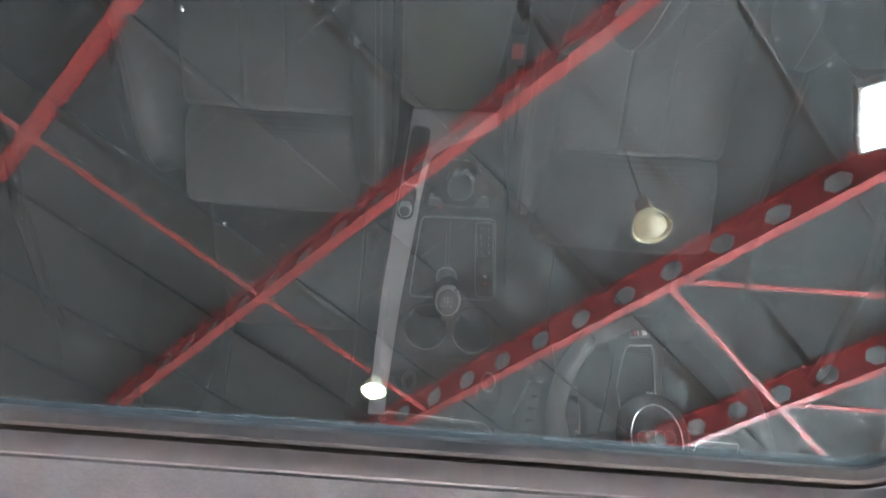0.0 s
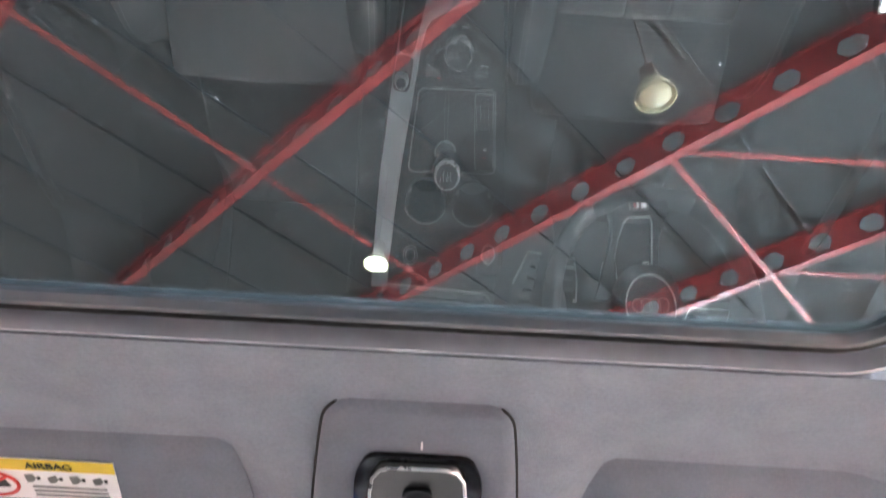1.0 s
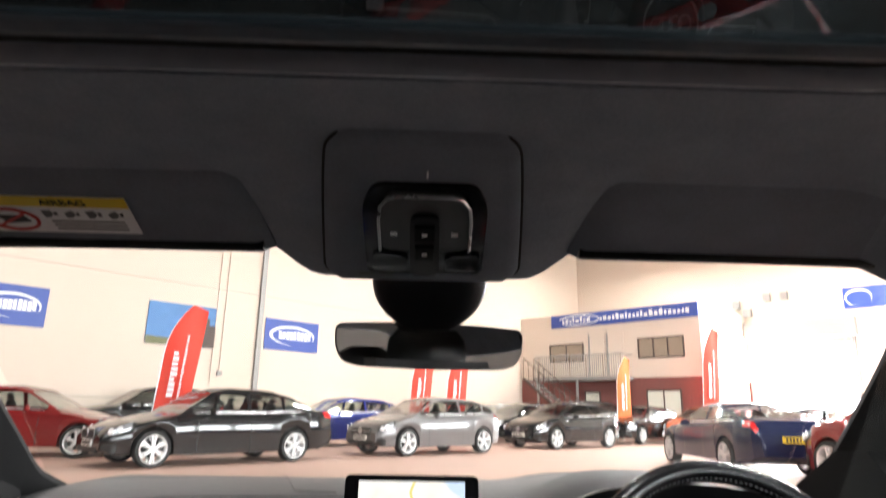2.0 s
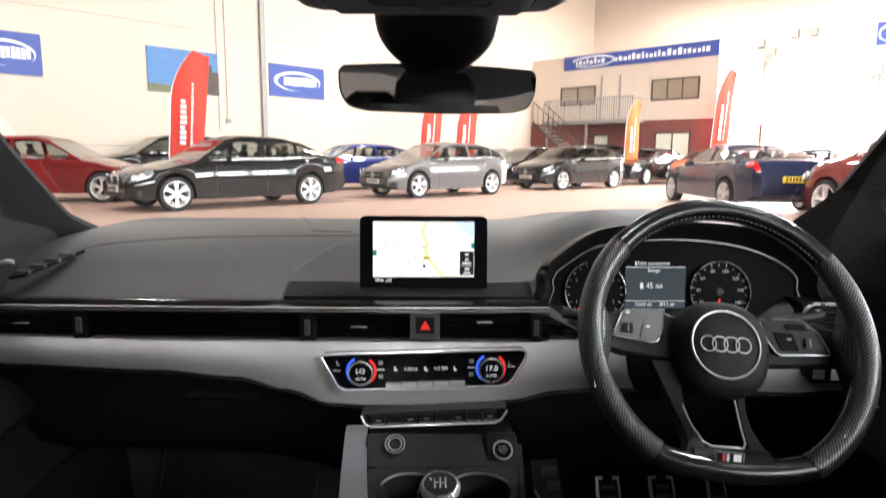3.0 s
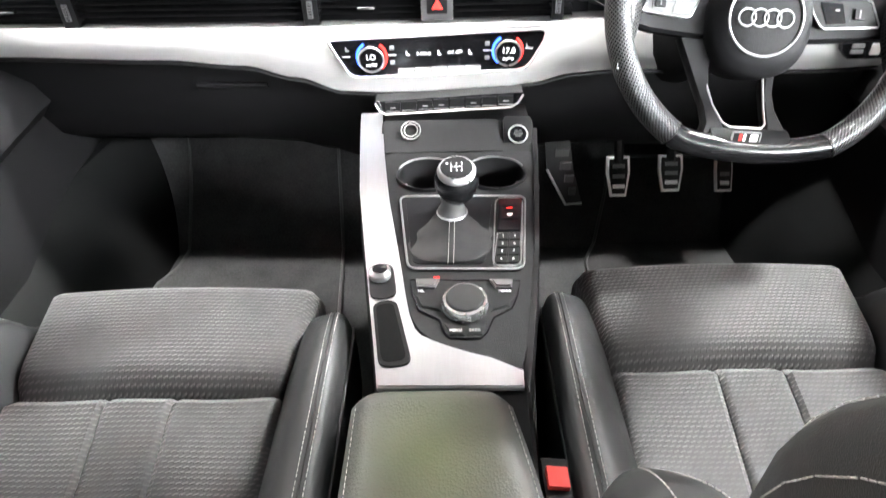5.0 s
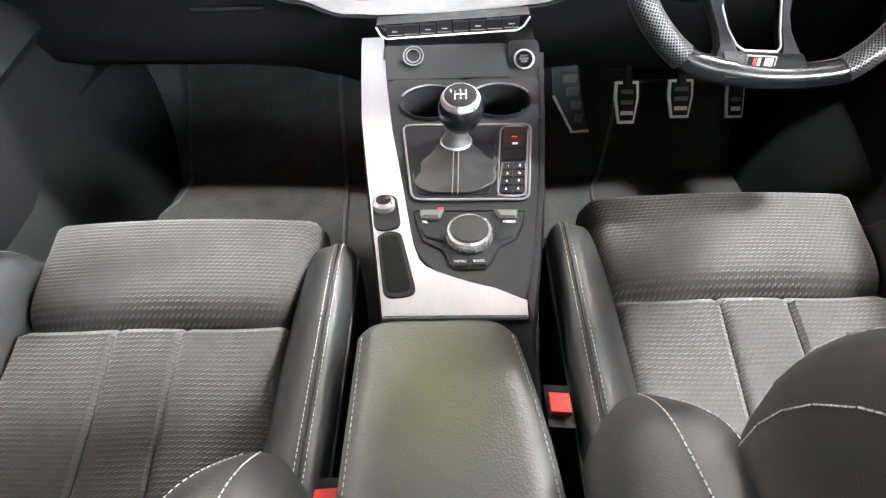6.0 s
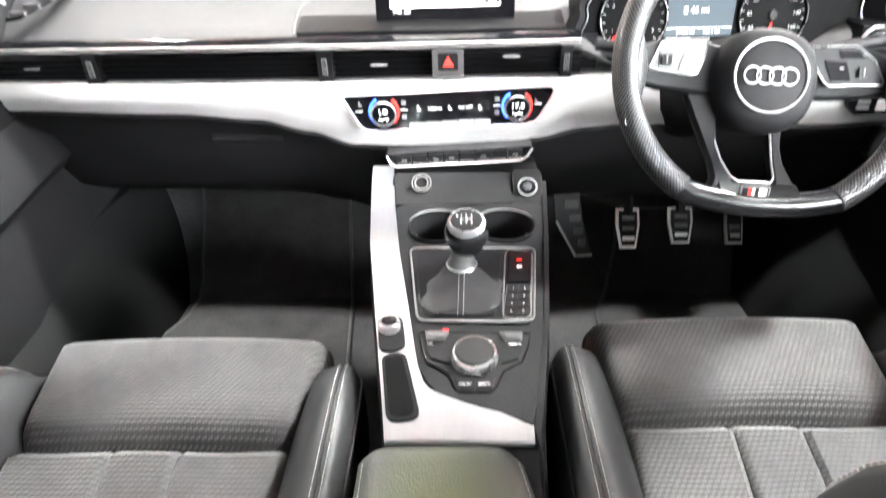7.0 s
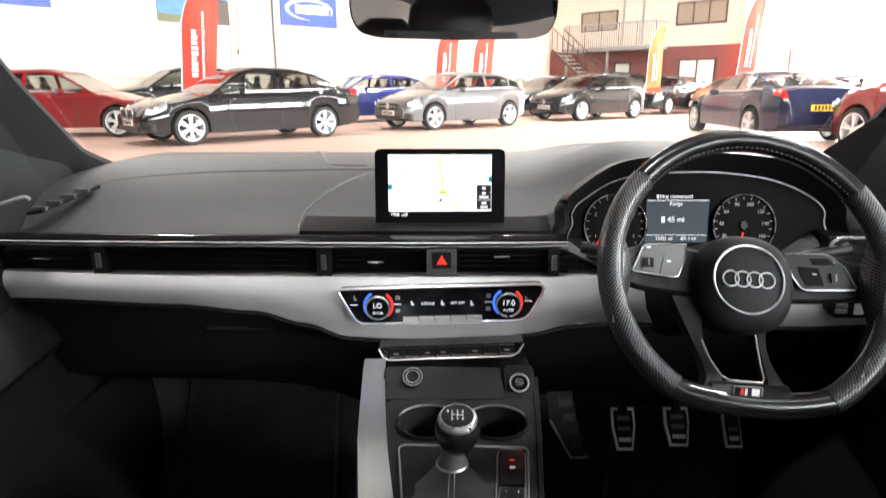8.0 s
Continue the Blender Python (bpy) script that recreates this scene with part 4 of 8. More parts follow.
def parked_car(kind, colour, m, label, spokes=5):
    """A car that faces local +x, standing on z = 0 at its middle."""
    S = SHAPES[kind]
    L, W, H, WB = S["L"], S["W"], S["H"], S["WB"]
    hw = W / 2
    car = empty("parked_car", m, label, "car", "parked cars")
    wide = [(0, 0.70 * hw), (0.04, 0.86 * hw), (0.13, 0.975 * hw), (0.3, hw), (0.75, hw), (0.9, 0.96 * hw), (0.97, 0.88 * hw), (1, 0.72 * hw)]
    low = [(0, 0.3), (0.05, 0.22), (0.15, 0.2), (0.85, 0.2), (0.95, 0.26), (1, 0.36)]
    r = 0.325 if kind != "suv" else 0.36
    fx = L / 2 - S["front"] * L
    arch = r + 0.045

    def underside(s):
        """Height of the body's lower edge, cut out round the wheels."""
        z = spline(low, s)
        x = L / 2 - s * L
        for wx in (fx, fx - WB):
            if abs(x - wx) < arch:
                z = max(z, r + math.sqrt(arch ** 2 - (x - wx) ** 2))
        return z

    def body(s, r, off=0.0, side=1):
        """A place on the lower body: s from nose to tail, r from sill (0) to centre line (1)."""
        h, zt, zb = spline(wide, s), spline(S["top"], s), underside(s)
        d = zt - zb
        ring = [(0.86 * h, zb), (0.975 * h, zb + 0.02), (0.985 * h, zb + 0.3 * d), (h, zb + 0.52 * d), (0.989 * h, zb + 0.68 * d), (0.966 * h, zb + 0.88 * d), (0.88 * h, zt - 0.01), (0.5 * h, zt + 0.025), (0, zt + 0.035)]
        f = r * (len(ring) - 1)
        i = min(int(f), len(ring) - 2)
        t = f - i
        y = ring[i][0] * (1 - t) + ring[i + 1][0] * t
        z = ring[i][1] * (1 - t) + ring[i + 1][1] * t
        ny, nz = (1, 0.15) if r < 0.7 else (0.15, 1)
        nx = 0.6 if s < 0.1 else (-0.6 if s > 0.93 else 0)
        return Vector((L / 2 - s * L + nx * off, (y + ny * off) * side, z + nz * off))

    sts = [0, 0.012, 0.03, 0.06, 0.1, 0.16, 0.22, 0.28, 0.34, 0.42, 0.5, 0.58, 0.66, 0.74, 0.8, 0.86, 0.91, 0.95, 0.975, 0.99, 1]
    for wx in (fx, fx - WB):
        sts += [(L / 2 - wx - arch * q) / L for q in (1.001, 0.999, 0.97, 0.9, 0.75, 0.55, 0.3, 0, -0.3, -0.55, -0.75, -0.9, -0.97, -0.999, -1.001)]
    sts = sorted(q for q in set(sts) if 0 <= q <= 1)
    secs = []
    for s in sts:
        half = [body(s, k / 16) for k in range(17)]
        secs.append(half + [Vector((p.x, -p.y, p.z)) for p in half[-2::-1]])
    part("body", loft(secs), colour, car)
    rf = S["roof"]
    g0, g1 = rf[0][0], rf[-1][0]

    def cabin(s, r, off=0.0, side=1):
        zt = spline(rf, s)
        for a, b in zip(rf, rf[1:]):
            if a[0] <= s <= b[0] and (a is rf[0] or b is rf[-1]):
                t = (s - a[0]) / (b[0] - a[0])
                zt = a[1] + (b[1] - a[1]) * t
        zb = spline(S["top"], s) - 0.02
        zt = max(zt, zb + 0.012)
        k = (zt - zb) / (H - 0.97)
        b = 0.885 * spline(wide, s) if s < 0.9 else 0.86 * hw
        tw = b - 0.2 * k * hw * 1.1
        ring = [(b, zb), (b - (b - tw) * 0.85, zb + (zt - zb) * 0.86), (tw * 0.93, zt - 0.02 * min(1, k)), (tw * 0.5, zt + 0.012), (0, zt + 0.02)]
        f = r * 4
        i = min(int(f), 3)
        t = f - i
        w = t ** 1.35 if i == 0 else t
        y = ring[i][0] * (1 - w) + ring[i + 1][0] * w
        z = ring[i][1] * (1 - t) + ring[i + 1][1] * t
        return Vector((L / 2 - s * L + (off * 0.6 if s < rf[1][0] else -off * 0.6 if s > rf[-2][0] else 0), (y + (off if r < 0.3 else 0)) * side, z + (off if r > 0.3 else 0)))

    a0, a1 = rf[1][0] - 0.045, rf[-2][0] + 0.02
    bp = a0 + (a1 - a0) * 0.47
    cp = a0 + (a1 - a0) * 0.86
    # openings of the cabin: (name, from, to along the car, from, to over the section)
    holes = [("side_window", g0 + 0.055, bp - 0.008, 0.04, 0.235), ("side_window", bp + 0.008, cp - 0.004, 0.04, 0.235), ("side_window", cp + 0.008, min(a1 + 0.02, g1 - 0.05), 0.04, 0.225),
             ("windscreen", g0 + 0.012, rf[1][0] - 0.004, 0.36, 1.0), ("rear_window", rf[-2][0] + 0.012, g1 - 0.018, 0.36, 1.0)]
    gs = sorted(set([g0 + (g1 - g0) * k / 22 for k in range(23)] + [h[1] for h in holes] + [h[2] for h in holes]))
    rs = (0, 0.04, 0.10, 0.17, 0.225, 0.235, 0.3, 0.36, 0.5, 0.75, 1.0)
    bm = bmesh.new()
    grid = {(i, k, sd): bm.verts.new(cabin(q, rr, 0, sd)) for i, q in enumerate(gs) for k, rr in enumerate(rs) for sd in (1, -1) if sd > 0 or rr < 1}
    for i in range(len(gs) - 1):
        for k in range(len(rs) - 1):
            ms, mr = (gs[i] + gs[i + 1]) / 2, (rs[k] + rs[k + 1]) / 2
            if any(h[1] < ms < h[2] and h[3] < mr < h[4] for h in holes):
                continue
            for sd in (1, -1):
                top = sd if rs[k + 1] < 1 else 1
                bm.faces.new((grid[i, k, sd], grid[i + 1, k, sd], grid[i + 1, k + 1, top], grid[i, k + 1, top]))
    bmesh.ops.recalc_face_normals(bm, faces=bm.faces)
    bmesh.ops.solidify(bm, geom=list(bm.faces), thickness=0.022)
    part("cabin_roof", bm, colour, car)

    def patch(name, fn, s0, s1, r0, r1, mat, parent=car, off=0.006, sides=(1, -1), slant=0.0, nu=8):
        out = []
        for sd in sides:
            def f(a, b):
                s = s0 + (s1 - s0) * a
                s = s + slant * b
                return fn(max(0, min(1, s)), r0 + (r1 - r0) * b, off, sd)
            out.append(part(name, sheet(f, nu, 4, Vector((0, -0.012 * sd if r1 < 0.7 else 0, -0.012 if r1 >= 0.7 else 0))), mat, parent))
        return out

    # glass in the openings, dark shelf and seats behind it
    for nm, s0, s1, r0, r1 in holes:
        if nm == "side_window":
            patch(nm, cabin, s0 - 0.002, s1 + 0.002, r0 - 0.004, r1 + 0.004, M["car_glass"], off=-0.004)
        else:
            part(nm, sheet(lambda a, b: (lambda y: cabin(s0 - 0.002 + (s1 - s0 + 0.004) * a, 0.355 + 0.645 * (1 - abs(y)), -0.004, 1 if y >= 0 else -1))(b * 2 - 1), 6, 10, (0, 0, -0.008)), M["screen_glass"], car)
    part("cabin_shelf", sheet(lambda a, b: body(g0 + 0.025 + (g1 - g0 - 0.04) * a, 0.79 + 0.21 * (1 - abs(b * 2 - 1)), 0.014, 1 if b >= 0.5 else -1), 16, 12, (0, 0, -0.008)), M["trim_black"], car)
    for q, y in ((bp + 0.02, 0.36), (bp + 0.02, -0.36), (cp - 0.02, 0.36), (cp - 0.02, -0.36)):
        zb, zt = spline(S["top"], q) - 0.02, spline(rf, q)
        seat = part("car_seat", loft([[Vector((L / 2 - q * L - 0.10 * f - 0.05 * math.cos(k * math.tau / 12), y + w * math.sin(k * math.tau / 12), zb + (zt - zb) * f)) for k in range(12)] for f, w in ((0.0, 0.23), (0.22, 0.22), (0.36, 0.17), (0.40, 0.09))]), M["trim_black"], car)
        part("headrest", loft([[Vector((L / 2 - q * L - 0.10 * f - 0.045 * math.cos(k * math.tau / 12), y + w * math.sin(k * math.tau / 12), zb + (zt - zb) * f)) for k in range(12)] for f, w in ((0.41, 0.07), (0.45, 0.12), (0.62, 0.125), (0.68, 0.08))]), M["trim_black"], seat)
    # lamps, grille, bumper intake, plates, sills, handles
    patch("lamp_surround", body, 0.006, 0.098, 0.545, 0.745, M["trim_black"], slant=0.012, off=0.004)
    patch("headlamp", body, 0.014, 0.088, 0.575, 0.725, M["lens"], slant=0.012, off=0.010)
    for sd in (1, -1):
        for q in (0.030, 0.058):
            c = body(q, 0.63, 0.012, sd)
            part("lamp_projector", lathe([(0.0, 0.0), (0.048, 0.0), (0.055, 0.012), (0.05, 0.02), (0.03, 0.016), (0.0, 0.014)], 16, Matrix.Translation(c) @ Vector((0.75, 0.55 * sd, 0.1)).to_track_quat("Z", "Y").to_matrix().to_4x4()), M["sign_white"], car)
    patch("tail_lamp", body, 0.93, 0.985, 0.60, 0.74, M["tail"])
    if kind == "saloon":
        for sd in (1, -1):
            gr = part("grille", prism(round_rect(0.02 if sd > 0 else -0.34, 0.50, 0.34 if sd > 0 else -0.02, 0.66, 0.05), -0.03, 0.03, Matrix.Translation((L / 2 - 0.02, 0, 0)) @ Matrix(((0, 0, 1, 0), (1, 0, 0, 0), (0, 1, 0, 0), (0, 0, 0, 1)))), M["trim_black"], car, bevel=0.01)
            part("grille_rim", tube([Vector((L / 2 + 0.012, y, z)) for y, z in round_rect(0.02 if sd > 0 else -0.34, 0.50, 0.34 if sd > 0 else -0.02, 0.66, 0.05)], 0.010, 6, closed=True), M["chrome"], gr)
    else:
        gr = part("grille", boxed(L / 2 - 0.05, -0.40, 0.50, L / 2 + 0.012, 0.40, 0.66), M["trim_black"], car, bevel=0.03)
        part("grille_bar", boxed(L / 2 + 0.008, -0.38, 0.572, L / 2 + 0.022, 0.38, 0.592), M["chrome"], gr, bevel=0.004)
        part("grille_badge", lathe([(0.0, 0.0), (0.075, 0.0), (0.075, 0.016), (0.0, 0.02)], 20, Matrix.Translation((L / 2 + 0.012, 0, 0.585)) @ Matrix.Rotation(radians(90), 4, "Y")), M["chrome"], gr)
    part("lower_intake", boxed(L / 2 - 0.05, -0.5, 0.26, L / 2 + 0.008, 0.5, 0.36), M["trim_black"], car, bevel=0.03)
    pl = part("number_plate", boxed(L / 2 + 0.002, -0.26, 0.37, L / 2 + 0.02, 0.26, 0.48), M["plate_white"], car)
    for k in range(7):
        part("plate_bar", boxed(L / 2 + 0.0202, -0.22 + k * 0.064, 0.39, L / 2 + 0.024, -0.18 + k * 0.064, 0.46), M["trim_black"], pl, smooth=False)
    pl = part("number_plate", boxed(-L / 2 - 0.02, -0.26, 0.62, -L / 2 + 0.02, 0.26, 0.73), M["plate_yellow"], car)
    for k in range(7):
        part("plate_bar", boxed(-L / 2 - 0.024, -0.22 + k * 0.064, 0.64, -L / 2 - 0.0202, -0.18 + k * 0.064, 0.71), M["trim_black"], pl, smooth=False)
    part("roof_aerial", prism([(-0.09, 0.0), (0.09, 0.0), (-0.07, 0.055)], -0.012, 0.012, Matrix.Translation((L / 2 - rf[-2][0] * L + 0.08, 0, spline(rf, rf[-2][0] - 0.02) + 0.02)) @ Matrix.Rotation(radians(90), 4, "X")), colour, car)
    patch("window_line", cabin, a0 - 0.02, a1 + 0.05, 0.008, 0.03, M["chrome"], off=0.008, nu=14)
    patch("sill", body, 0.27, 0.73, 0.02, 0.1, M["trim_black"])
    patch("door_handle", body, 0.47, 0.51, 0.64, 0.665, colour, off=0.02, nu=2)
    patch("door_handle", body, 0.68, 0.72, 0.64, 0.665, colour, off=0.02, nu=2)
    patch("waist_strip", body, a0 - 0.04, a1 + 0.03, 0.738, 0.75, M["chrome"], off=0.006)
    patch("bumper_corner", body, 0.004, 0.05, 0.08, 0.3, M["trim_black"], off=0.004)
    patch("side_crease", body, 0.2, 0.9, 0.585, 0.595, colour, off=0.012, nu=16)
    patch("door_seam", body, bp + 0.0, bp + 0.0035, 0.12, 0.74, M["trim_black"], off=0.003, nu=1)
    patch("door_seam", body, a0 - 0.03, a0 - 0.0265, 0.12, 0.74, M["trim_black"], off=0.003, nu=1)
    for sd in (1, -1):
        mir = loft([[Vector((L / 2 - (a0 + 0.02) * L + dx, sd * (hw * 0.93 + dy), H * 0.68 + 0.07 * math.sin(k * math.tau / 10) * q)) + Vector((0.045 * math.cos(k * math.tau / 10) * q, 0, 0)) for k in range(10)]
                    for dy, dx, q in ((0.0, 0, 0.4), (0.05, 0, 0.9), (0.15, 0.01, 1.0), (0.2, 0.01, 0.5))])
        part("door_mirror", mir, colour, car)
    # wheels in dark arches
    part("underbody", boxed(-L * 0.44, -hw * 0.72, 0.22, L * 0.44, hw * 0.72, 0.62), M["trim_black"], car, bevel=0.03)
    tyre, rim = wheel_meshes(r, spokes)
    for x in (fx, fx - WB):
        for sd in (1, -1):
            wh = empty("wheel", Matrix.Translation((x, sd * (hw - 0.112), r)), "", "")
            wh.parent = car
            for nm, me in (("tyre", tyre), ("rim", rim)):
                q = new(nm, me)
                q.parent = wh
    return car


def by_front_wheel(kind, x, y, heading, near):
    """The pose that puts the near front wheel at (x, y), the car facing heading degrees; near: 1 its left side, -1 its right."""
    S = SHAPES[kind]
    fx = S["L"] / 2 - S["front"] * S["L"]
    return pose(x, y, 0, 0, 0, heading) @ pose(-fx, -near * (S["W"] / 2 - 0.08), 0)


P_RED, P_BLACK, P_BLUE = paint("red_car_paint", (0.17, 0.012, 0.012)), paint("black_car_paint", (0.006, 0.0055, 0.006), 0.0), paint("blue_car_paint", (0.012, 0.02, 0.14))
P_GREY, P_NAVY, P_SILVER = paint("grey_car_paint", (0.13, 0.125, 0.125), 0.7), paint("navy_car_paint", (0.008, 0.011, 0.035)), paint("silver_car_paint", (0.4, 0.4, 0.4), 0.7)
P_ORANGE = paint("orange_car_paint", (0.45, 0.09, 0.02))
parked_car("saloon", P_BLACK, by_front_wheel("saloon", -4.89, 11.93, 180 + 43.5, 1), "glossy black saloon car with silver alloy wheels", spokes=6)
parked_car("hatch", P_GREY, by_front_wheel("hatch", -0.41, 16.03, 180 + 41, 1), "metallic grey hatchback car with alloy wheels")
parked_car("hatch", P_BLACK, by_front_wheel("hatch", 4.11, 20.17, 180 + 38, 1), "black hatchback car with silver alloy wheels")
parked_car("saloon", P_RED, by_front_wheel("saloon", -7.3, 13.95, 6, -1), "dark red saloon car with alloy wheels")
parked_car("hatch", P_BLUE, by_front_wheel("hatch", -3.3, 18.9, 215, 1), "blue hatchback car parked behind the front row")
parked_car("suv", P_BLACK, by_front_wheel("suv", -8.9, 18.3, 220, 1), "black estate car parked near the hall wall")
parked_car("coupe", P_NAVY, by_front_wheel("coupe", 6.02, 15.67, 90.5, 1), "navy blue coupe with dark alloy wheels seen from behind")
parked_car("suv", P_RED, by_front_wheel("suv", 6.72, 10.6, 96, 1), "red crossover car with large alloy wheels")
parked_car("hatch", P_BLACK, by_front_wheel("hatch", 3.2, 23.5, 216, 1), "dark hatchback car in the second row")
parked_car("suv", P_BLACK, by_front_wheel("suv", 6.5, 27.0, 220, 1), "tall black estate car in the back row")
parked_car("hatch", P_SILVER, by_front_wheel("hatch", 2.6, 26.6, 222, 1), "silver hatchback car in the back row")
parked_car("hatch", P_BLACK, by_front_wheel("hatch", 8.3, 24.6, 222, 1), "dark hatchback car near an orange flag")
parked_car("hatch", P_ORANGE, by_front_wheel("hatch", 11.0, 24.6, 222, 1), "orange-brown hatchback car before the office block")
parked_car("saloon", P_SILVER, by_front_wheel("saloon", 13.2, 21.0, 222, 1), "silver saloon car near the roller door")
parked_car("suv", P_NAVY, by_front_wheel("suv", 13.6, 17.2, 222, 1), "dark blue crossover car near the roller door")

# ---- the car that the camera sits in ----
E = Vector(EYE)


def P(x, y, z):
    """A place given from the eye."""
    return Vector((x, y, z)) + E


CX = -0.008
shell = empty("car_shell", pose(0, 0, 0), "dark interior shell of a parked car with its pillars and roof", "car body")


def roof_z(y, lift=0.0):
    """Height of the roof glass over the eye: gently domed lengthwise."""
    return 0.236 - 0.035 * (y - 0.135) - 0.175 * (y - 0.135) ** 2 + lift


# headliner: front part between windscreen header and roof glass, and the sides and rear round the glass
GX0, GX1, GY0, GY1 = -0.350, 0.325, -0.50, 0.318
LINER_Y = 0.345


def ramp(v, a, b):
    t = max(0.0, min(1.0, (v - a) / (b - a)))
    return t * t * (3 - 2 * t)


def head_z(x, y):
    """Height of the headliner over the eye; it swells down round the roof console."""
    if y < LINER_Y:
        z = roof_z(max(y, -0.35)) - 0.004 - 0.03 * max(0.0, -0.35 - y)
    else:
        z = 0.212 - 0.047 * (max(0.0, y - 0.34) / 0.28) ** 2
        z -= 0.012 * ramp(y, 0.40, 0.60) * (1 - ramp(abs(x + 0.005), 0.105, 0.165))
        z += 0.007 * ramp(y, 0.43, 0.495) * ramp(abs(x + 0.005), 0.14, 0.18)
    return z - 0.11 * max(0.0, (abs(x - CX) - 0.38) / 0.22) ** 2


def visor_z(y):
    """Height of a folded visor's face over the eye."""
    return 0.212 - 0.047 * ((y - 0.34) / 0.28) ** 2 - 0.009 * (y - 0.505) / 0.105


def liner(s, t):
    x = CX - 0.60 + 1.2 * s
    y = LINER_Y + (0.612 + 0.036 * (1 - ramp(abs(x + 0.005), 0.115, 0.175)) - LINER_Y) * t
    return P(x, y, head_z(x, y))


part("headliner_front", sheet(liner, 80, 26, (0, 0, 0.02)), M["headliner"], shell, "dark cloth headliner over the windscreen")
for sd in (-1, 1):
    def side_liner(s, t):
        x = (GX0 - 0.030 if sd < 0 else GX1 + 0.030) + sd * 0.25 * s
        y = -1.2 + (1.2 + LINER_Y) * t
        return P(x, y, head_z(x, y))
    part("headliner_side", sheet(side_liner, 8, 12, (0, 0, 0.02)), M["headliner"], shell)
part("headliner_rear", sheet(lambda s, t: P(GX0 - 0.03 + (GX1 - GX0 + 0.06) * s, -1.2 + 0.67 * t, head_z(CX, -1.2 + 0.67 * t)), 4, 8, (0, 0, 0.02)), M["headliner"], shell)
part("roof_skin", boxed(-0.62, -1.25, 1.08 + 0.29, 0.62, -0.6, 1.08 + 0.31), P_BLACK, shell)

# glass roof panel with its seal and lip
sunroof = empty("sunroof", pose(0, 0, 0), "tinted glass sunroof panel in a black frame", "sunroof")
gl = sheet(lambda s, t: P(GX0 + 0.004 + (GX1 - GX0 - 0.008) * s, GY0 + (GY1 - GY0 - 0.012) * t, roof_z(GY0 + (GY1 - GY0 - 0.012) * t) - 0.004 * (GX0 + (GX1 - GX0) * s)), 2, 40, (0, 0, 0.004))
part("glass_pane", gl, M["roofglass"], sunroof, "dark tinted glass")


def frame_ring(x0, y0, x1, y1, r, width, z0, z1, mat, name, label=""):
    out, inn = round_rect(x0, y0, x1, y1, r, 8), round_rect(x0 + width, y0 + width, x1 - width, y1 - width, max(0.01, r - width * 0.6), 8)
    prof = [(0, z0), (0.35, z1), (0.7, z1), (1, z0)]
    secs = []
    n = len(out)
    for a, b in zip(out, inn):
        secs.append([P(a[0] + (b[0] - a[0]) * f, a[1] + (b[1] - a[1]) * f, roof_z(a[1]) + z) for f, z in prof] + [P(b[0], b[1], roof_z(b[1]) + 0.006), P(a[0], a[1], roof_z(a[1]) + 0.006)])
    secs.append(secs[0])
    bm = loft(secs, caps=False)
    bmesh.ops.remove_doubles(bm, verts=bm.verts, dist=1e-6)
    return part(name, bm, mat, sunroof, label)


frame_ring(GX0, GY0, GX1, GY1, 0.045, 0.014, -0.002, -0.007, M["frame_grey"], "glass_frame")
frame_ring(GX0 - 0.016, GY0 - 0.016, GX1 + 0.016, GY1 + 0.0155, 0.055, 0.016, 0.003, 0.001, M["rubber"], "gap_seal")
frame_ring(GX0 - 0.025, GY0 - 0.025, GX1 + 0.025, GY1 + 0.0245, 0.06, 0.0085, -0.003, -0.010, M["lip"], "lip", "grey plastic lip")
frame_ring(GX0 - 0.034, GY0 - 0.034, GX1 + 0.034, GY1 + 0.031, 0.065, 0.008, -0.002, -0.006, M["rubber"], "seal")

# windscreen, pillars
def screen_pt(s, t):
    x = (-0.58 - 0.14 * (1 - t)) * (1 - 2 * s)
    y = 1.46 + (0.70 - 1.46) * t - 0.10 * (1 - t) * (2 * s - 1) ** 2 - 0.05 * (2 * s - 1) ** 2
    return P(x + CX, y, -0.17 + (0.205 + 0.17) * t + 0.03 * math.sin(math.pi * t))


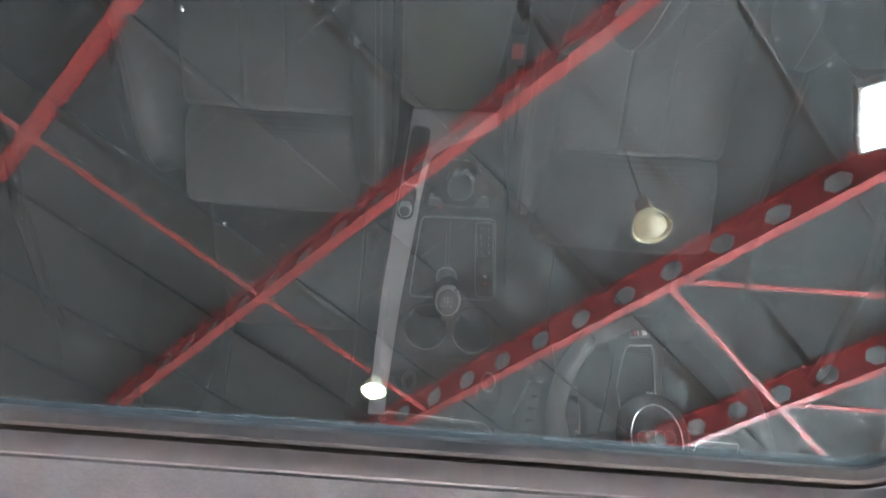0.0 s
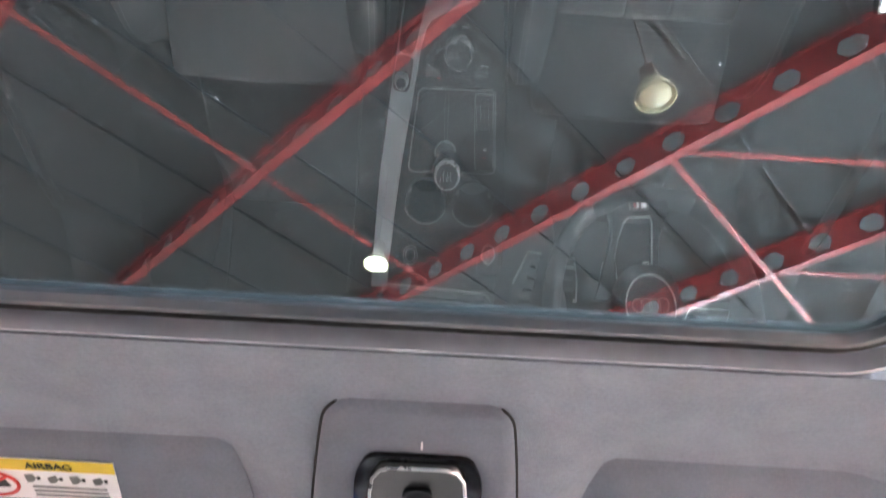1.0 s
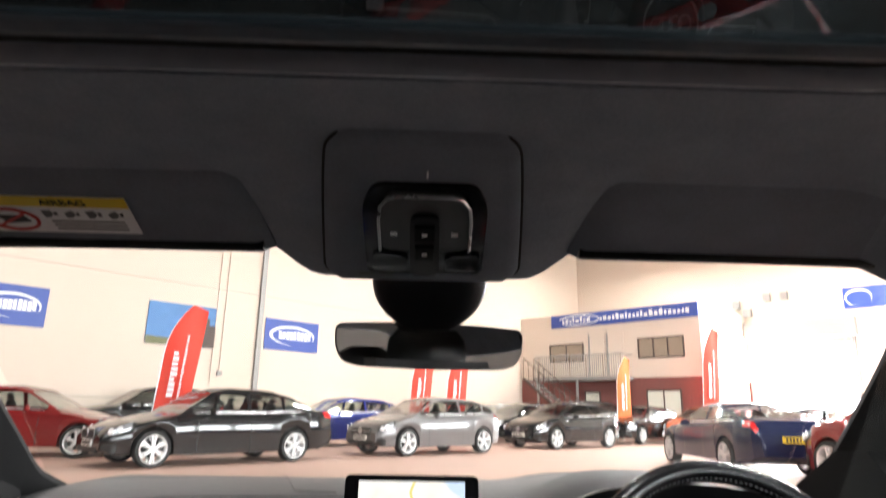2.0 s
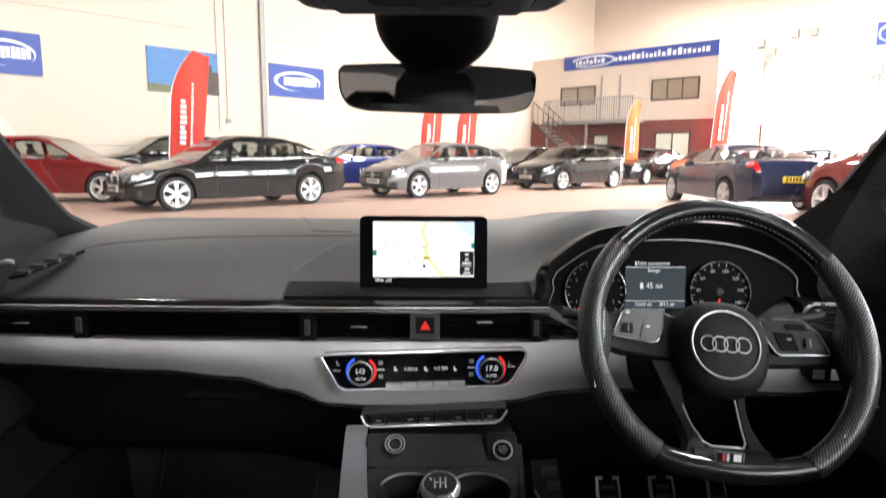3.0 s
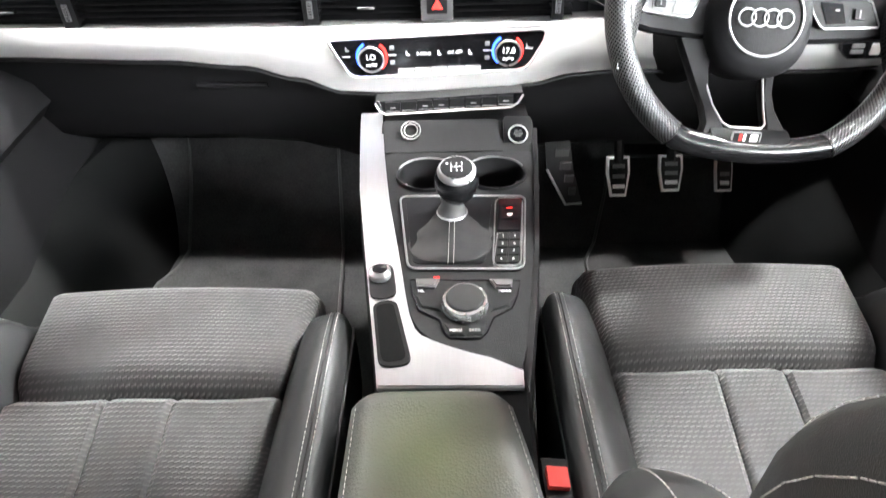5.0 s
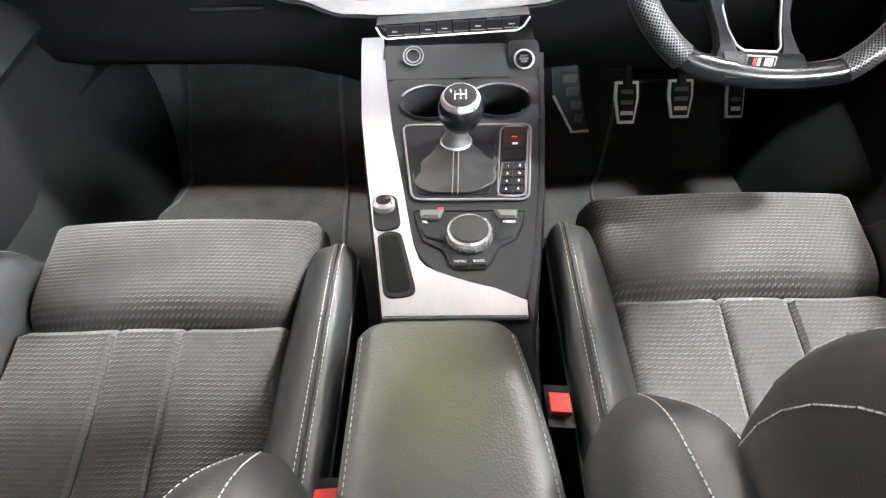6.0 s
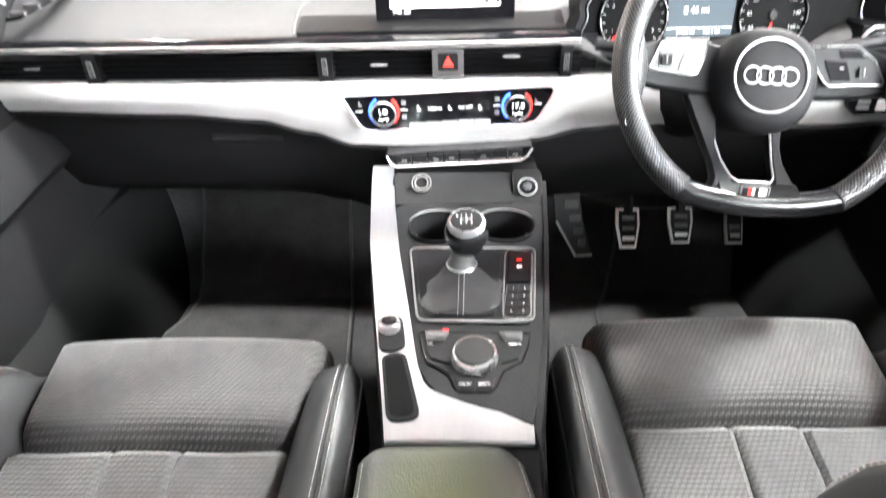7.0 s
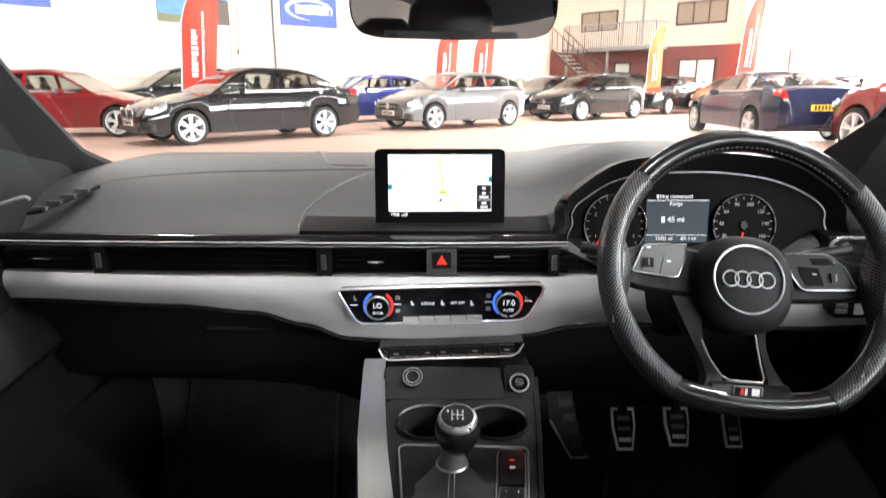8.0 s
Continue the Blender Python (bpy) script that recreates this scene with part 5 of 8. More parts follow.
ws = part("windscreen", sheet(screen_pt, 16, 8, (0, 0.004, 0.004)), M["windscreen"], shell, "clear windscreen glass")
ws.visible_shadow = False
for sd in (-1, 1):
    edge = [(-0.60, 0.72, 0.16), (-0.628, 0.84, 0.096), (-0.658, 0.953, 0.033), (-0.674, 1.012, -0.001), (-0.697, 1.122, -0.063), (-0.717, 1.219, -0.118), (-0.712, 1.25, -0.137), (-0.69, 1.285, -0.160)] if sd < 0 else \
           [(0.60, 0.72, 0.16), (0.634, 0.80, 0.118), (0.662, 0.862, 0.085), (0.705, 1.017, -0.004), (0.737, 1.140, -0.0736), (0.762, 1.247, -0.134), (0.785, 1.283, -0.158)]
    secs = []
    for p in fine([Vector(q) for q in edge], 3):
        line = [Vector((0, 0, 0)), Vector((sd * 0.010, -0.016, -0.012)), Vector((sd * 0.032, -0.026, -0.042)), Vector((sd * 0.058, -0.018, -0.080))]
        secs.append([E + p + q for q in fine(line, 3)] + [E + p + Vector((sd * 0.09, 0.05, -0.08)), E + p + Vector((sd * 0.06, 0.07, 0.0)), E + p + Vector((sd * 0.012, 0.02, 0.008))])
    part("a_pillar", loft(secs), M["pillar"], shell, "dark cloth-covered windscreen pillar")
    # roof side rail, B pillar, door
    part("roof_rail", tube([P(CX + sd * 0.63, y, z) for y, z in ((0.68, 0.14), (0.4, 0.17), (0.0, 0.18), (-0.6, 0.16), (-1.2, 0.08))], 0.05, 10), M["headliner"], shell)
    part("b_pillar", tube([P(CX + sd * x, y, z) for x, y, z in ((0.63, -0.12, 0.17), (0.69, -0.08, -0.1), (0.73, -0.05, -0.4), (0.74, -0.05, -0.8))], 0.06, 10), M["pillar"], shell)
    part("c_pillar", tube([P(CX + sd * x, y, z) for x, y, z in ((0.62, -1.15, 0.12), (0.68, -1.35, -0.1), (0.72, -1.5, -0.3))], 0.09, 10), M["pillar"], shell)
    sg = part("side_window", sheet(lambda s, t: P(CX + sd * (0.74 - 0.10 * t), -1.2 + 2.4 * s - 0.45 * t * s, -0.24 + 0.42 * t), 8, 4, (sd * 0.004, 0, 0)), M["sideglass"], shell)
    sg.visible_shadow = False
for sd in (-1, 1):
    part("sill", boxed(sd * 0.76 - 0.05, -1.5, 0.2, sd * 0.76 + 0.05, 1.4, 0.36), M["carpet"], shell, bevel=0.02)
part("header_skin", sheet(lambda s, t: P(CX + (2 * s - 1) * 0.62, 0.41 + 0.28 * t, 0.262 - 0.05 * t - 0.05 * (2 * s - 1) ** 4), 12, 4, (0, 0, 0.01)), P_BLACK, shell)
part("floor_pan", boxed(-0.78, -1.6, 0.18, 0.78, 1.55, 0.24), M["carpet"], shell)
part("toe_board", sheet(lambda s, t: P(-0.74 + 1.48 * s, 1.12 + 0.28 * t, -0.838 + 0.33 * t), 2, 2, (0, 0.01, -0.02)), M["carpet"], shell)
part("firewall", boxed(-0.76, 1.38, 0.2, 0.76, 1.44, 0.88), M["carpet"], shell)
part("rear_shelf", boxed(-0.7, -1.75, 0.84, 0.7, -1.1, 0.88), M["headliner"], shell, bevel=0.01)
part("bulkhead", boxed(-0.74, -1.62, 0.24, 0.74, -1.56, 0.84), M["carpet"], shell)
rg = part("rear_window", sheet(lambda s, t: P(CX + (2 * s - 1) * (0.62 - 0.06 * t), -1.75 + 0.55 * t, -0.2 + 0.4 * t), 6, 4, (0, -0.004, 0.002)), M["sideglass"], shell)
rg.visible_shadow = False
for sd in (-1, 1):
    part("mirror_sail", prism([(0.78, -0.26), (1.40, -0.26), (1.34, -0.18), (1.10, -0.055), (1.02, -0.05)], 0, 0.03, Matrix.Translation(P(CX + sd * 0.745 - 0.015, 0, 0)) @ Matrix(((0, 0, 1, 0), (1, 0, 0, 0), (0, 1, 0, 0), (0, 0, 0, 1)))), M["pillar"], shell, bevel=0.004)
# bonnet seen past the screen's lower edge
part("bonnet", sheet(lambda s, t: P(CX + (2 * s - 1) * (0.86 - 0.05 * t), 1.50 + 0.95 * t, -0.30 - 0.12 * t ** 2 - 0.05 * (2 * s - 1) ** 2), 10, 8, (0, 0, -0.02)), P_BLACK, shell)
# outer skin: wings, roof sides, nose, tail and wheels
own_tyre, own_rim = wheel_meshes(0.325, 5)
for sd in (-1, 1):
    def side_skin(s, t):
        """Wing, door and quarter panel in one run, bowed outwards."""
        y = 2.42 - 4.5 * s
        bow = 1 - 0.10 * max(0.0, (y - 1.3) / 1.1) ** 2 - 0.08 * max(0.0, (-1.2 - y) / 0.9) ** 2
        z = 0.34 + 0.48 * t - 0.13 * max(0.0, (y - 0.9) / 1.5) * t
        for wy in (1.78, -1.04):
            if abs(y - wy) < 0.37:
                z = max(z, 0.325 + math.sqrt(0.37 ** 2 - (y - wy) ** 2))
        return Vector((sd * (0.915 * bow - 0.03 * (2 * t - 1) ** 2), y, z))
    part("side_panel_skin", sheet(side_skin, 72, 6, (-sd * 0.012, 0, 0)), P_BLACK, shell)
    part("roof_side_skin", sheet(lambda s, t: Vector((sd * (0.37 + 0.27 * s), -1.25 + 1.92 * t, 1.08 + 0.285 - 0.07 * s ** 2 - 0.03 * t)), 6, 8, (0, 0, 0.01)), P_BLACK, shell)
    for wy in (1.78, -1.04):
        wh = part("road_wheel", bmesh.new(), M["tyre"], shell)
        wh.data = own_tyre
        wh.matrix_basis = pose(sd * 0.79, wy, 0.325, 0, 0, 90)
        rm = new("rim", own_rim)
        rm.parent = wh
part("nose", loft([[Vector((x * w, y, z)) for x in (-1, -0.6, 0, 0.6, 1)] + [Vector((x * w, y, 0.3)) for x in (1, 0.6, 0, -0.6, -1)] for w, y, z in ((0.83, 2.42, 0.66), (0.80, 2.58, 0.62), (0.66, 2.72, 0.54), (0.5, 2.76, 0.46))]), P_BLACK, shell)
part("boot_lid", loft([[Vector((x * w, y, z)) for x in (-1, -0.6, 0, 0.6, 1)] + [Vector((x * w, y, 0.34)) for x in (1, 0.6, 0, -0.6, -1)] for w, y, z in ((0.84, -1.78, 0.84), (0.82, -1.95, 0.84), (0.76, -2.1, 0.78), (0.68, -2.16, 0.6))]), P_BLACK, shell)

# doors
for sd in (-1, 1):
    door = empty("front_door", pose(0, 0, 0), "closed front door with dark trim panel and armrest", "door", "front doors")
    secs = []
    for y in (-0.1, 0.2, 0.5, 0.8, 1.0, 1.2, 1.4):
        pr = [(0.72, -0.22), (0.70, -0.25), (0.695, -0.36), (0.655, -0.40), (0.65, -0.44), (0.69, -0.48), (0.675, -0.60), (0.67, -0.74), (0.72, -0.80), (0.80, -0.80), (0.80, -0.22)]
        secs.append([P(CX + sd * (x + 0.05 * ramp(y, 0.7, 1.2)), y, z) for x, z in pr])
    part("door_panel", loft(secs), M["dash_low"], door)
    part("door_pull", tube([P(CX + sd * 0.67, 0.72, -0.33), P(CX + sd * 0.655, 0.66, -0.30), P(CX + sd * 0.655, 0.5, -0.29), P(CX + sd * 0.67, 0.44, -0.33)], 0.010, 8), M["black"], door)
    trim = []
    for k in range(25):
        y = 0.2 + 1.18 * k / 24
        inn = 0.02 * ramp(y, 1.0, 1.38)
        line = [Vector((x - inn, 0, z)) for x, z in ((0.715, -0.60), (0.690, -0.625), (0.655, -0.675), (0.625, -0.735), (0.608, -0.79), (0.600, -0.840))]
        trim.append([P(CX + sd * p.x, y, p.z) for p in fine(line, 4)] + [P(CX + sd * 0.74, y, -0.84), P(CX + sd * 0.74, y, -0.60)])
    part("sill_trim", loft(trim), M["door_plastic"], door, "smooth dark plastic sill trim")
    rd = empty("rear_door", pose(0, 0, 0), "closed rear door with dark trim panel", "door", "rear doors")
    part("door_panel", boxed(CX + sd * 0.75 - 0.05, -1.55, 0.24, CX + sd * 0.75 + 0.05, -0.1, 0.86), M["dash_low"], rd, bevel=0.02)

# ---- dashboard ----
dash = empty("dashboard", pose(0, 0, 0), "dark grey soft-touch car dashboard with silver trim", "dashboard")


def dash_front(x):
    """How far ahead the dash front stands: it bows back towards the doors."""
    return 0.975 + 0.02 * (x / 0.7) ** 2


def dash_section(x):
    f = dash_front(x)
    hood = math.exp(-((x - 0.385) / 0.17) ** 4) if x > 0 else 0.0
    edge = max(0.0, (abs(x) - 0.60) / 0.12) ** 2
    pts = [(f + 0.002, -0.247), (f + 0.012, -0.238), (f + 0.05, -0.225), (1.085, -0.196), (1.135, -0.170), (1.20, -0.152), (1.30, -0.143), (1.40, -0.142), (1.48, -0.150)]
    out = []
    for y, z in pts:
        h = hood * (0.052 if y < 1.3 else 0.02) * max(0.0, min(1.0, (y - f - 0.03) / 0.06))
        if y < 1.06:
            z, h = z + (-0.285 - z) * min(1.0, hood * 1.6), 0.0
        out.append((y - edge * 0.06 * (y - f) / 0.5, z + h - edge * 0.015))
    out += [(1.48, -0.5), (1.2, -0.5), (f + 0.06, -0.42), (f + 0.06, -0.29)]
    return out


xs = [-0.745 + 1.49 * k / 74 for k in range(75)]
part("top_pad", loft([[P(x, y, z) for y, z in dash_section(x)] for x in xs]), M["dash"], dash, "grained dark grey dash pad")


def band(x0, x1, top, bottom, yf, depth, n=60):
    """A strip across the dash front, its edges given as functions of x."""
    secs = []
    for k in range(n + 1):
        x = x0 + (x1 - x0) * k / n
        t, b, y = top(x), bottom(x), yf(x)
        m = (t + b) / 2
        secs.append([P(x, y + 0.012, t), P(x, y + 0.003, t), P(x, y - 0.004, t * 0.8 + b * 0.2), P(x, y - 0.005, m), P(x, y - 0.0, b * 0.8 + t * 0.2), P(x, y + 0.006, b), P(x, y + depth, b), P(x, y + depth, t)])
    return loft(secs)


part("strip_carrier", band(-0.745, 0.185, lambda x: -0.2325 - 0.004 * (x + 0.1) ** 2 + 0.008 * max(0, x), lambda x: -0.2505 - 0.004 * (x + 0.1) ** 2 + 0.008 * max(0, x), lambda x: dash_front(x) - 0.006, 0.02), M["gloss"], dash)
for dz in (0.0, -0.0058):
    part("chrome_strip", band(-0.745, 0.185, lambda x: -0.2398 + dz - 0.004 * (x + 0.1) ** 2 + 0.008 * max(0, x), lambda x: -0.2424 + dz * 1.02 - 0.004 * (x + 0.1) ** 2 + 0.008 * max(0, x), lambda x: dash_front(x) - 0.0095, 0.012), M["rim_bright"] if dz == 0 else M["satin"], dash, "thin bright strip")
part("vent_recess", boxed(-0.745, 1.012, 1.08 - 0.305, 0.22, 1.03, 1.08 - 0.246), M["vent"], dash)
for k in range(5):
    z = -0.2555 - 0.0092 * k
    part("vent_slat", band(-0.745, 0.19, lambda x: z + 0.0012, lambda x: z - 0.0012, lambda x: dash_front(x) + 0.004 + 0.0, 0.03, 30), M["black"], dash)
SB = [(-0.70, -0.342), (-0.45, -0.348), (-0.32, -0.358), (-0.24, -0.378), (-0.165, -0.402), (-0.10, -0.405), (0.06, -0.404), (0.13, -0.395), (0.20, -0.380), (0.27, -0.376), (0.45, -0.384), (0.6, -0.388), (0.75, -0.385)]
part("silver_trim", band(-0.75, 0.75, lambda x: -0.298 - 0.004 * abs(x) + 0.022 * max(0.0, -x - 0.45), lambda x: spline(SB, x), lambda x: dash_front(x) - 0.012, 0.05, 90), M["alu"], dash, "brushed aluminium trim band")
# black strip along the trim's lower edge, put in as its shadow line
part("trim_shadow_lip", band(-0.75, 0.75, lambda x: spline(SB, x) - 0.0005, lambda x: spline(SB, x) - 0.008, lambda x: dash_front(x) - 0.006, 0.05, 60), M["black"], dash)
# lower dash and glovebox
secs = []
for k in range(41):
    x = -0.745 + 1.49 * k / 40
    b = spline(SB, x) - 0.006
    secs.append([P(x, 1.0, b), P(x, 1.005, b - 0.02), P(x, 1.05, b - 0.10), P(x, 1.10, b - 0.18), P(x, 1.2, b - 0.24), P(x, 1.4, b - 0.24), P(x, 1.4, b)])
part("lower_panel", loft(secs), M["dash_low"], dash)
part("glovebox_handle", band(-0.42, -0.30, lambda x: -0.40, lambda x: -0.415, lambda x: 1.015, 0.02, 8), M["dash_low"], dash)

# vent sliders, dividers, hazard switch
for x, w in ((-0.571, 0.0115), (-0.202, 0.0115), (0.166, 0.0085)):
    dv = part("vent_divider", boxed(x - w, dash_front(x) - 0.008, 1.08 - 0.297, x + w, dash_front(x) + 0.03, 1.08 - 0.251), M["black"], dash, bevel=0.002)
    tw = part("thumb_wheel", boxed(x - 0.0038, dash_front(x) - 0.0115, 1.08 - 0.286, x + 0.0038, dash_front(x), 1.08 - 0.262), M["satin"], dv, bevel=0.0012)
    part("wheel_face", boxed(x - 0.0026, dash_front(x) - 0.0119, 1.08 - 0.2845, x + 0.0026, dash_front(x) - 0.004, 1.08 - 0.2635), M["vent"], tw)
    for k in range(5):
        part("wheel_notch", boxed(x - 0.0022, dash_front(x) - 0.0126, 1.08 - 0.2828 + 0.004 * k, x + 0.0022, dash_front(x) - 0.0117, 1.08 - 0.2810 + 0.004 * k), M["satin"], tw)
for x, z in ((-0.668, -0.2735), (-0.119, -0.2735), (0.083, -0.2645)):
    tab = part("vent_tab", boxed(x - 0.013, dash_front(x) - 0.007, 1.08 + z - 0.0022, x + 0.013, dash_front(x) + 0.012, 1.08 + z + 0.0010), M["black"], dash, bevel=0.0008)
    part("tab_edge", boxed(x - 0.0122, dash_front(x) - 0.0082, 1.08 + z - 0.0004, x + 0.0122, dash_front(x) - 0.004, 1.08 + z + 0.0014), M["rim_bright"], tab, bevel=0.0004)
hz = part("hazard_switch", boxed(-0.0368, 0.960, 1.08 - 0.291, 0.0104, 1.0, 1.08 - 0.2500), M["dash"], dash, "black switch with a lit red triangle", bevel=0.002)
part("hazard_key", prism(round_rect(-0.0282, -0.2812, 0.0018, -0.2545, 0.002), 0, 0.0016, Matrix.Translation(P(0, 0.960, 0)) @ Matrix.Rotation(radians(90), 4, "X")), M["black"], hz, bevel=0.0006)
tri = [(-0.0085, -0.006), (0.0085, -0.006), (0, 0.009)]
part("warning_triangle", prism(tri, 0, 0.001, Matrix.Translation(P(-0.0128, 0.9585, -0.2685)) @ Matrix.Rotation(radians(90), 4, "X")), M["icon_red"], hz, smooth=False)

# climate panel
FACE = Matrix.Rotation(radians(90), 4, "X")


def face(x, z, y):
    return Matrix.Translation(P(x, y, z)) @ FACE


YC = 0.953
poly = [(-0.1768, -0.3165), (-0.1735, -0.3130), (-0.1680, -0.3122), (0.1380, -0.3030), (0.1450, -0.3045), (0.1478, -0.3097), (0.1455, -0.3200), (0.1275, -0.3530), (0.1200, -0.3605), (0.1080, -0.3640), (-0.1340, -0.3710), (-0.1440, -0.3695), (-0.1520, -0.3640), (-0.1750, -0.3220)]
climate = part("climate_panel", prism(poly, 0.0, 0.018, Matrix.Translation(P(0, YC + 0.012, 0)) @ FACE), M["gloss"], dash, "gloss black climate control panel")
path = [P(x, YC - 0.0065, z) for x, z in poly]
part("panel_rim", tube(path, 0.0021, 8, closed=True), M["rim_bright"], climate)
for x, txt in ((-0.1135, "LO"), (0.0915, "17.0")):
    z = -0.3385 if x < 0 else -0.3330
    kn = part("temperature_knob", lathe([(0.0, 0.016), (0.016, 0.016), (0.0185, 0.013), (0.0205, 0.0), (0.0, 0.0)], 32, face(x, z, YC - 0.006)), M["gloss"], climate)
    for a0, a1, mt in ((120, 235, "icon_blue"), (-50, 60, "icon_red")):
        arc = [P(x + 0.0222 * math.cos(radians(a)), YC - 0.0095, z + 0.0222 * math.sin(radians(a))) for a in range(a0, a1, 8)]
        part("lit_arc", tube(arc, 0.0022, 6), M[mt], kn)
    part("knob_ring", tube([P(x + 0.0188 * math.cos(k * math.tau / 28), YC - 0.021, z + 0.0188 * math.sin(k * math.tau / 28)) for k in range(28)], 0.0014, 6, closed=True), M["chrome"], kn)
    letters("digits", txt, 0.011 if x < 0 else 0.012, M["icon"], face(x, z + 0.004, YC - 0.0225), kn)
    letters("digits", "AUTO", 0.006, M["icon"], face(x, z - 0.008, YC - 0.0225), kn)
dsp = part("display_strip", boxed(-0.074, YC - 0.0075, 1.08 - 0.3555, 0.0525, YC - 0.006, 1.08 - 0.316), M["gloss"], climate)
letters("digits", "3-ZONE", 0.0060, M["icon"], face(-0.0350, -0.3355, YC - 0.008), dsp)
letters("digits", "A/C OFF", 0.0060, M["icon"], face(0.0125, -0.3340, YC - 0.008), dsp)
for x in (-0.0590, -0.0110, 0.0355):
    part("seat_icon", prism([(-0.0028, -0.004), (0.003, -0.004), (0.003, -0.002), (0, -0.0015), (-0.0014, 0.004), (-0.0034, 0.004)], 0, 0.0006, face(x, -0.3345, YC - 0.0075) @ Matrix.Scale(0.85, 4)), M["icon"], dsp, smooth=False)
for k in range(5):
    x0 = -0.0745 + k * 0.0253
    part("climate_key", boxed(x0, YC - 0.013, 1.08 - 0.3700 + 0.0008 * k, x0 + 0.0242, YC, 1.08 - 0.3580 + 0.0008 * k), M["rim_bright"], climate, bevel=0.0015)
for x in (-0.150, 0.122):
    part("seat_heat_icon", prism([(-0.004, -0.005), (0.003, -0.005), (0.003, -0.002), (0, -0.001), (-0.002, 0.005), (-0.004, 0.005)], 0, 0.0006, face(x, -0.327, YC - 0.0065) @ Matrix.Scale(0.75, 4)), M["print_grey"], climate, smooth=False)
for x, z in ((-0.1530, -0.3385), (-0.0830, -0.3370), (0.0610, -0.3330), (0.1240, -0.3310)):
    part("panel_dash", boxed(x - 0.006, YC - 0.0072, 1.08 + z - 0.0006, x + 0.006, YC - 0.006, 1.08 + z + 0.0006), M["white"], climate, smooth=False)
for x, z in ((-0.0830, -0.3260), (-0.0830, -0.3480), (0.0610, -0.3225), (0.0610, -0.3440)):
    part("panel_symbol", boxed(x - 0.0035, YC - 0.0072, 1.08 + z - 0.003, x + 0.0035, YC - 0.006, 1.08 + z + 0.003), M["print_grey"], climate, smooth=False)
# switch row under it
sw = empty("switch_bar", pose(0, 0, 0), "black row of dash switches with chrome lower edge", "switches")
part("carrier", prism([(-0.113, -0.398), (0.117, -0.388), (0.108, -0.403), (0.098, -0.4085), (-0.098, -0.4165), (-0.106, -0.413)], 0, 0.03, Matrix.Translation(P(0, 0.965, -0.008)) @ FACE), M["gloss"], sw)
part("chrome_edge", tube([P(x, 0.9265, z - 0.008) for x, z in ((-0.113, -0.398), (-0.107, -0.411), (-0.098, -0.4165), (0.098, -0.4085), (0.109, -0.402), (0.117, -0.388))], 0.0015, 6), M["rim_bright"], sw)
for k in range(8):
    x0 = -0.098 + k * 0.0252
    z0 = -0.413 + k * 0.0011
    key = part("switch_key", boxed(x0, 0.929, 1.072 + z0, x0 + 0.0237, 0.95, 1.072 + z0 + 0.0145), M["black"], sw, bevel=0.0015)
    part("key_edge", boxed(x0 + 0.001, 0.9285, 1.072 + z0, x0 + 0.0227, 0.932, 1.072 + z0 + 0.0012), M["satin"], key)
    if k in (0, 2, 3, 5, 7):
        part("key_icon", boxed(x0 + 0.008, 0.9284, 1.072 + z0 + 0.0055, x0 + 0.0165, 0.9292, 1.072 + z0 + 0.0072), M["print_grey"], key, smooth=False)

# screen
screen = empty("infotainment_screen", pose(0, 0, 0), "freestanding black-framed screen showing a navigation map", "screen")
SY = 1.03


def face_tilt(x, z, y, tilt=6):
    return Matrix.Translation(P(x, y, z)) @ Matrix.Rotation(radians(90 - tilt), 4, "X")


SM = face_tilt(-0.0168, -0.1685, SY)
part("housing", prism(round_rect(-0.1070, -0.0610, 0.1070, 0.0685, 0.010), -0.014, 0.0, SM), M["gloss"], screen, bevel=0.003)


def map_material():
    m = bpy.data.materials.new("lit_map")
    m.use_nodes = True
    nt = m.node_tree
    b = nt.nodes["Principled BSDF"]
    tc = nt.nodes.new("ShaderNodeTexCoord")
    nz = nt.nodes.new("ShaderNodeTexNoise")
    nz.inputs["Scale"].default_value, nz.inputs["Detail"].default_value = 30, 3
    rp = nt.nodes.new("ShaderNodeValToRGB")
    rp.color_ramp.elements[0].position, rp.color_ramp.elements[0].color = 0.35, (1.0, 0.93, 0.82, 1)
    rp.color_ramp.elements[1].position, rp.color_ramp.elements[1].color = 0.6, (1.0, 0.99, 0.96, 1)
    nt.links.new(tc.outputs["Object"], nz.inputs["Vector"])
    nt.links.new(nz.outputs[0], rp.inputs[0])
    nt.links.new(rp.outputs[0], b.inputs["Emission Color"])
    b.inputs["Base Color"].default_value = (0.02, 0.02, 0.02, 1)
    b.inputs["Emission Strength"].default_value = 1.1
    return m


disp = part("display", prism([(-0.085, -0.0345), (0.085, -0.0335), (0.085, 0.059), (-0.085, 0.059)], 0.0002, 0.001, SM), map_material(), screen, "lit pale navigation map", smooth=False)


def on_screen(name, outline, mat, z=0.0012):
    part(name, prism(outline, z, z + 0.0003, SM), mat, disp, smooth=False)


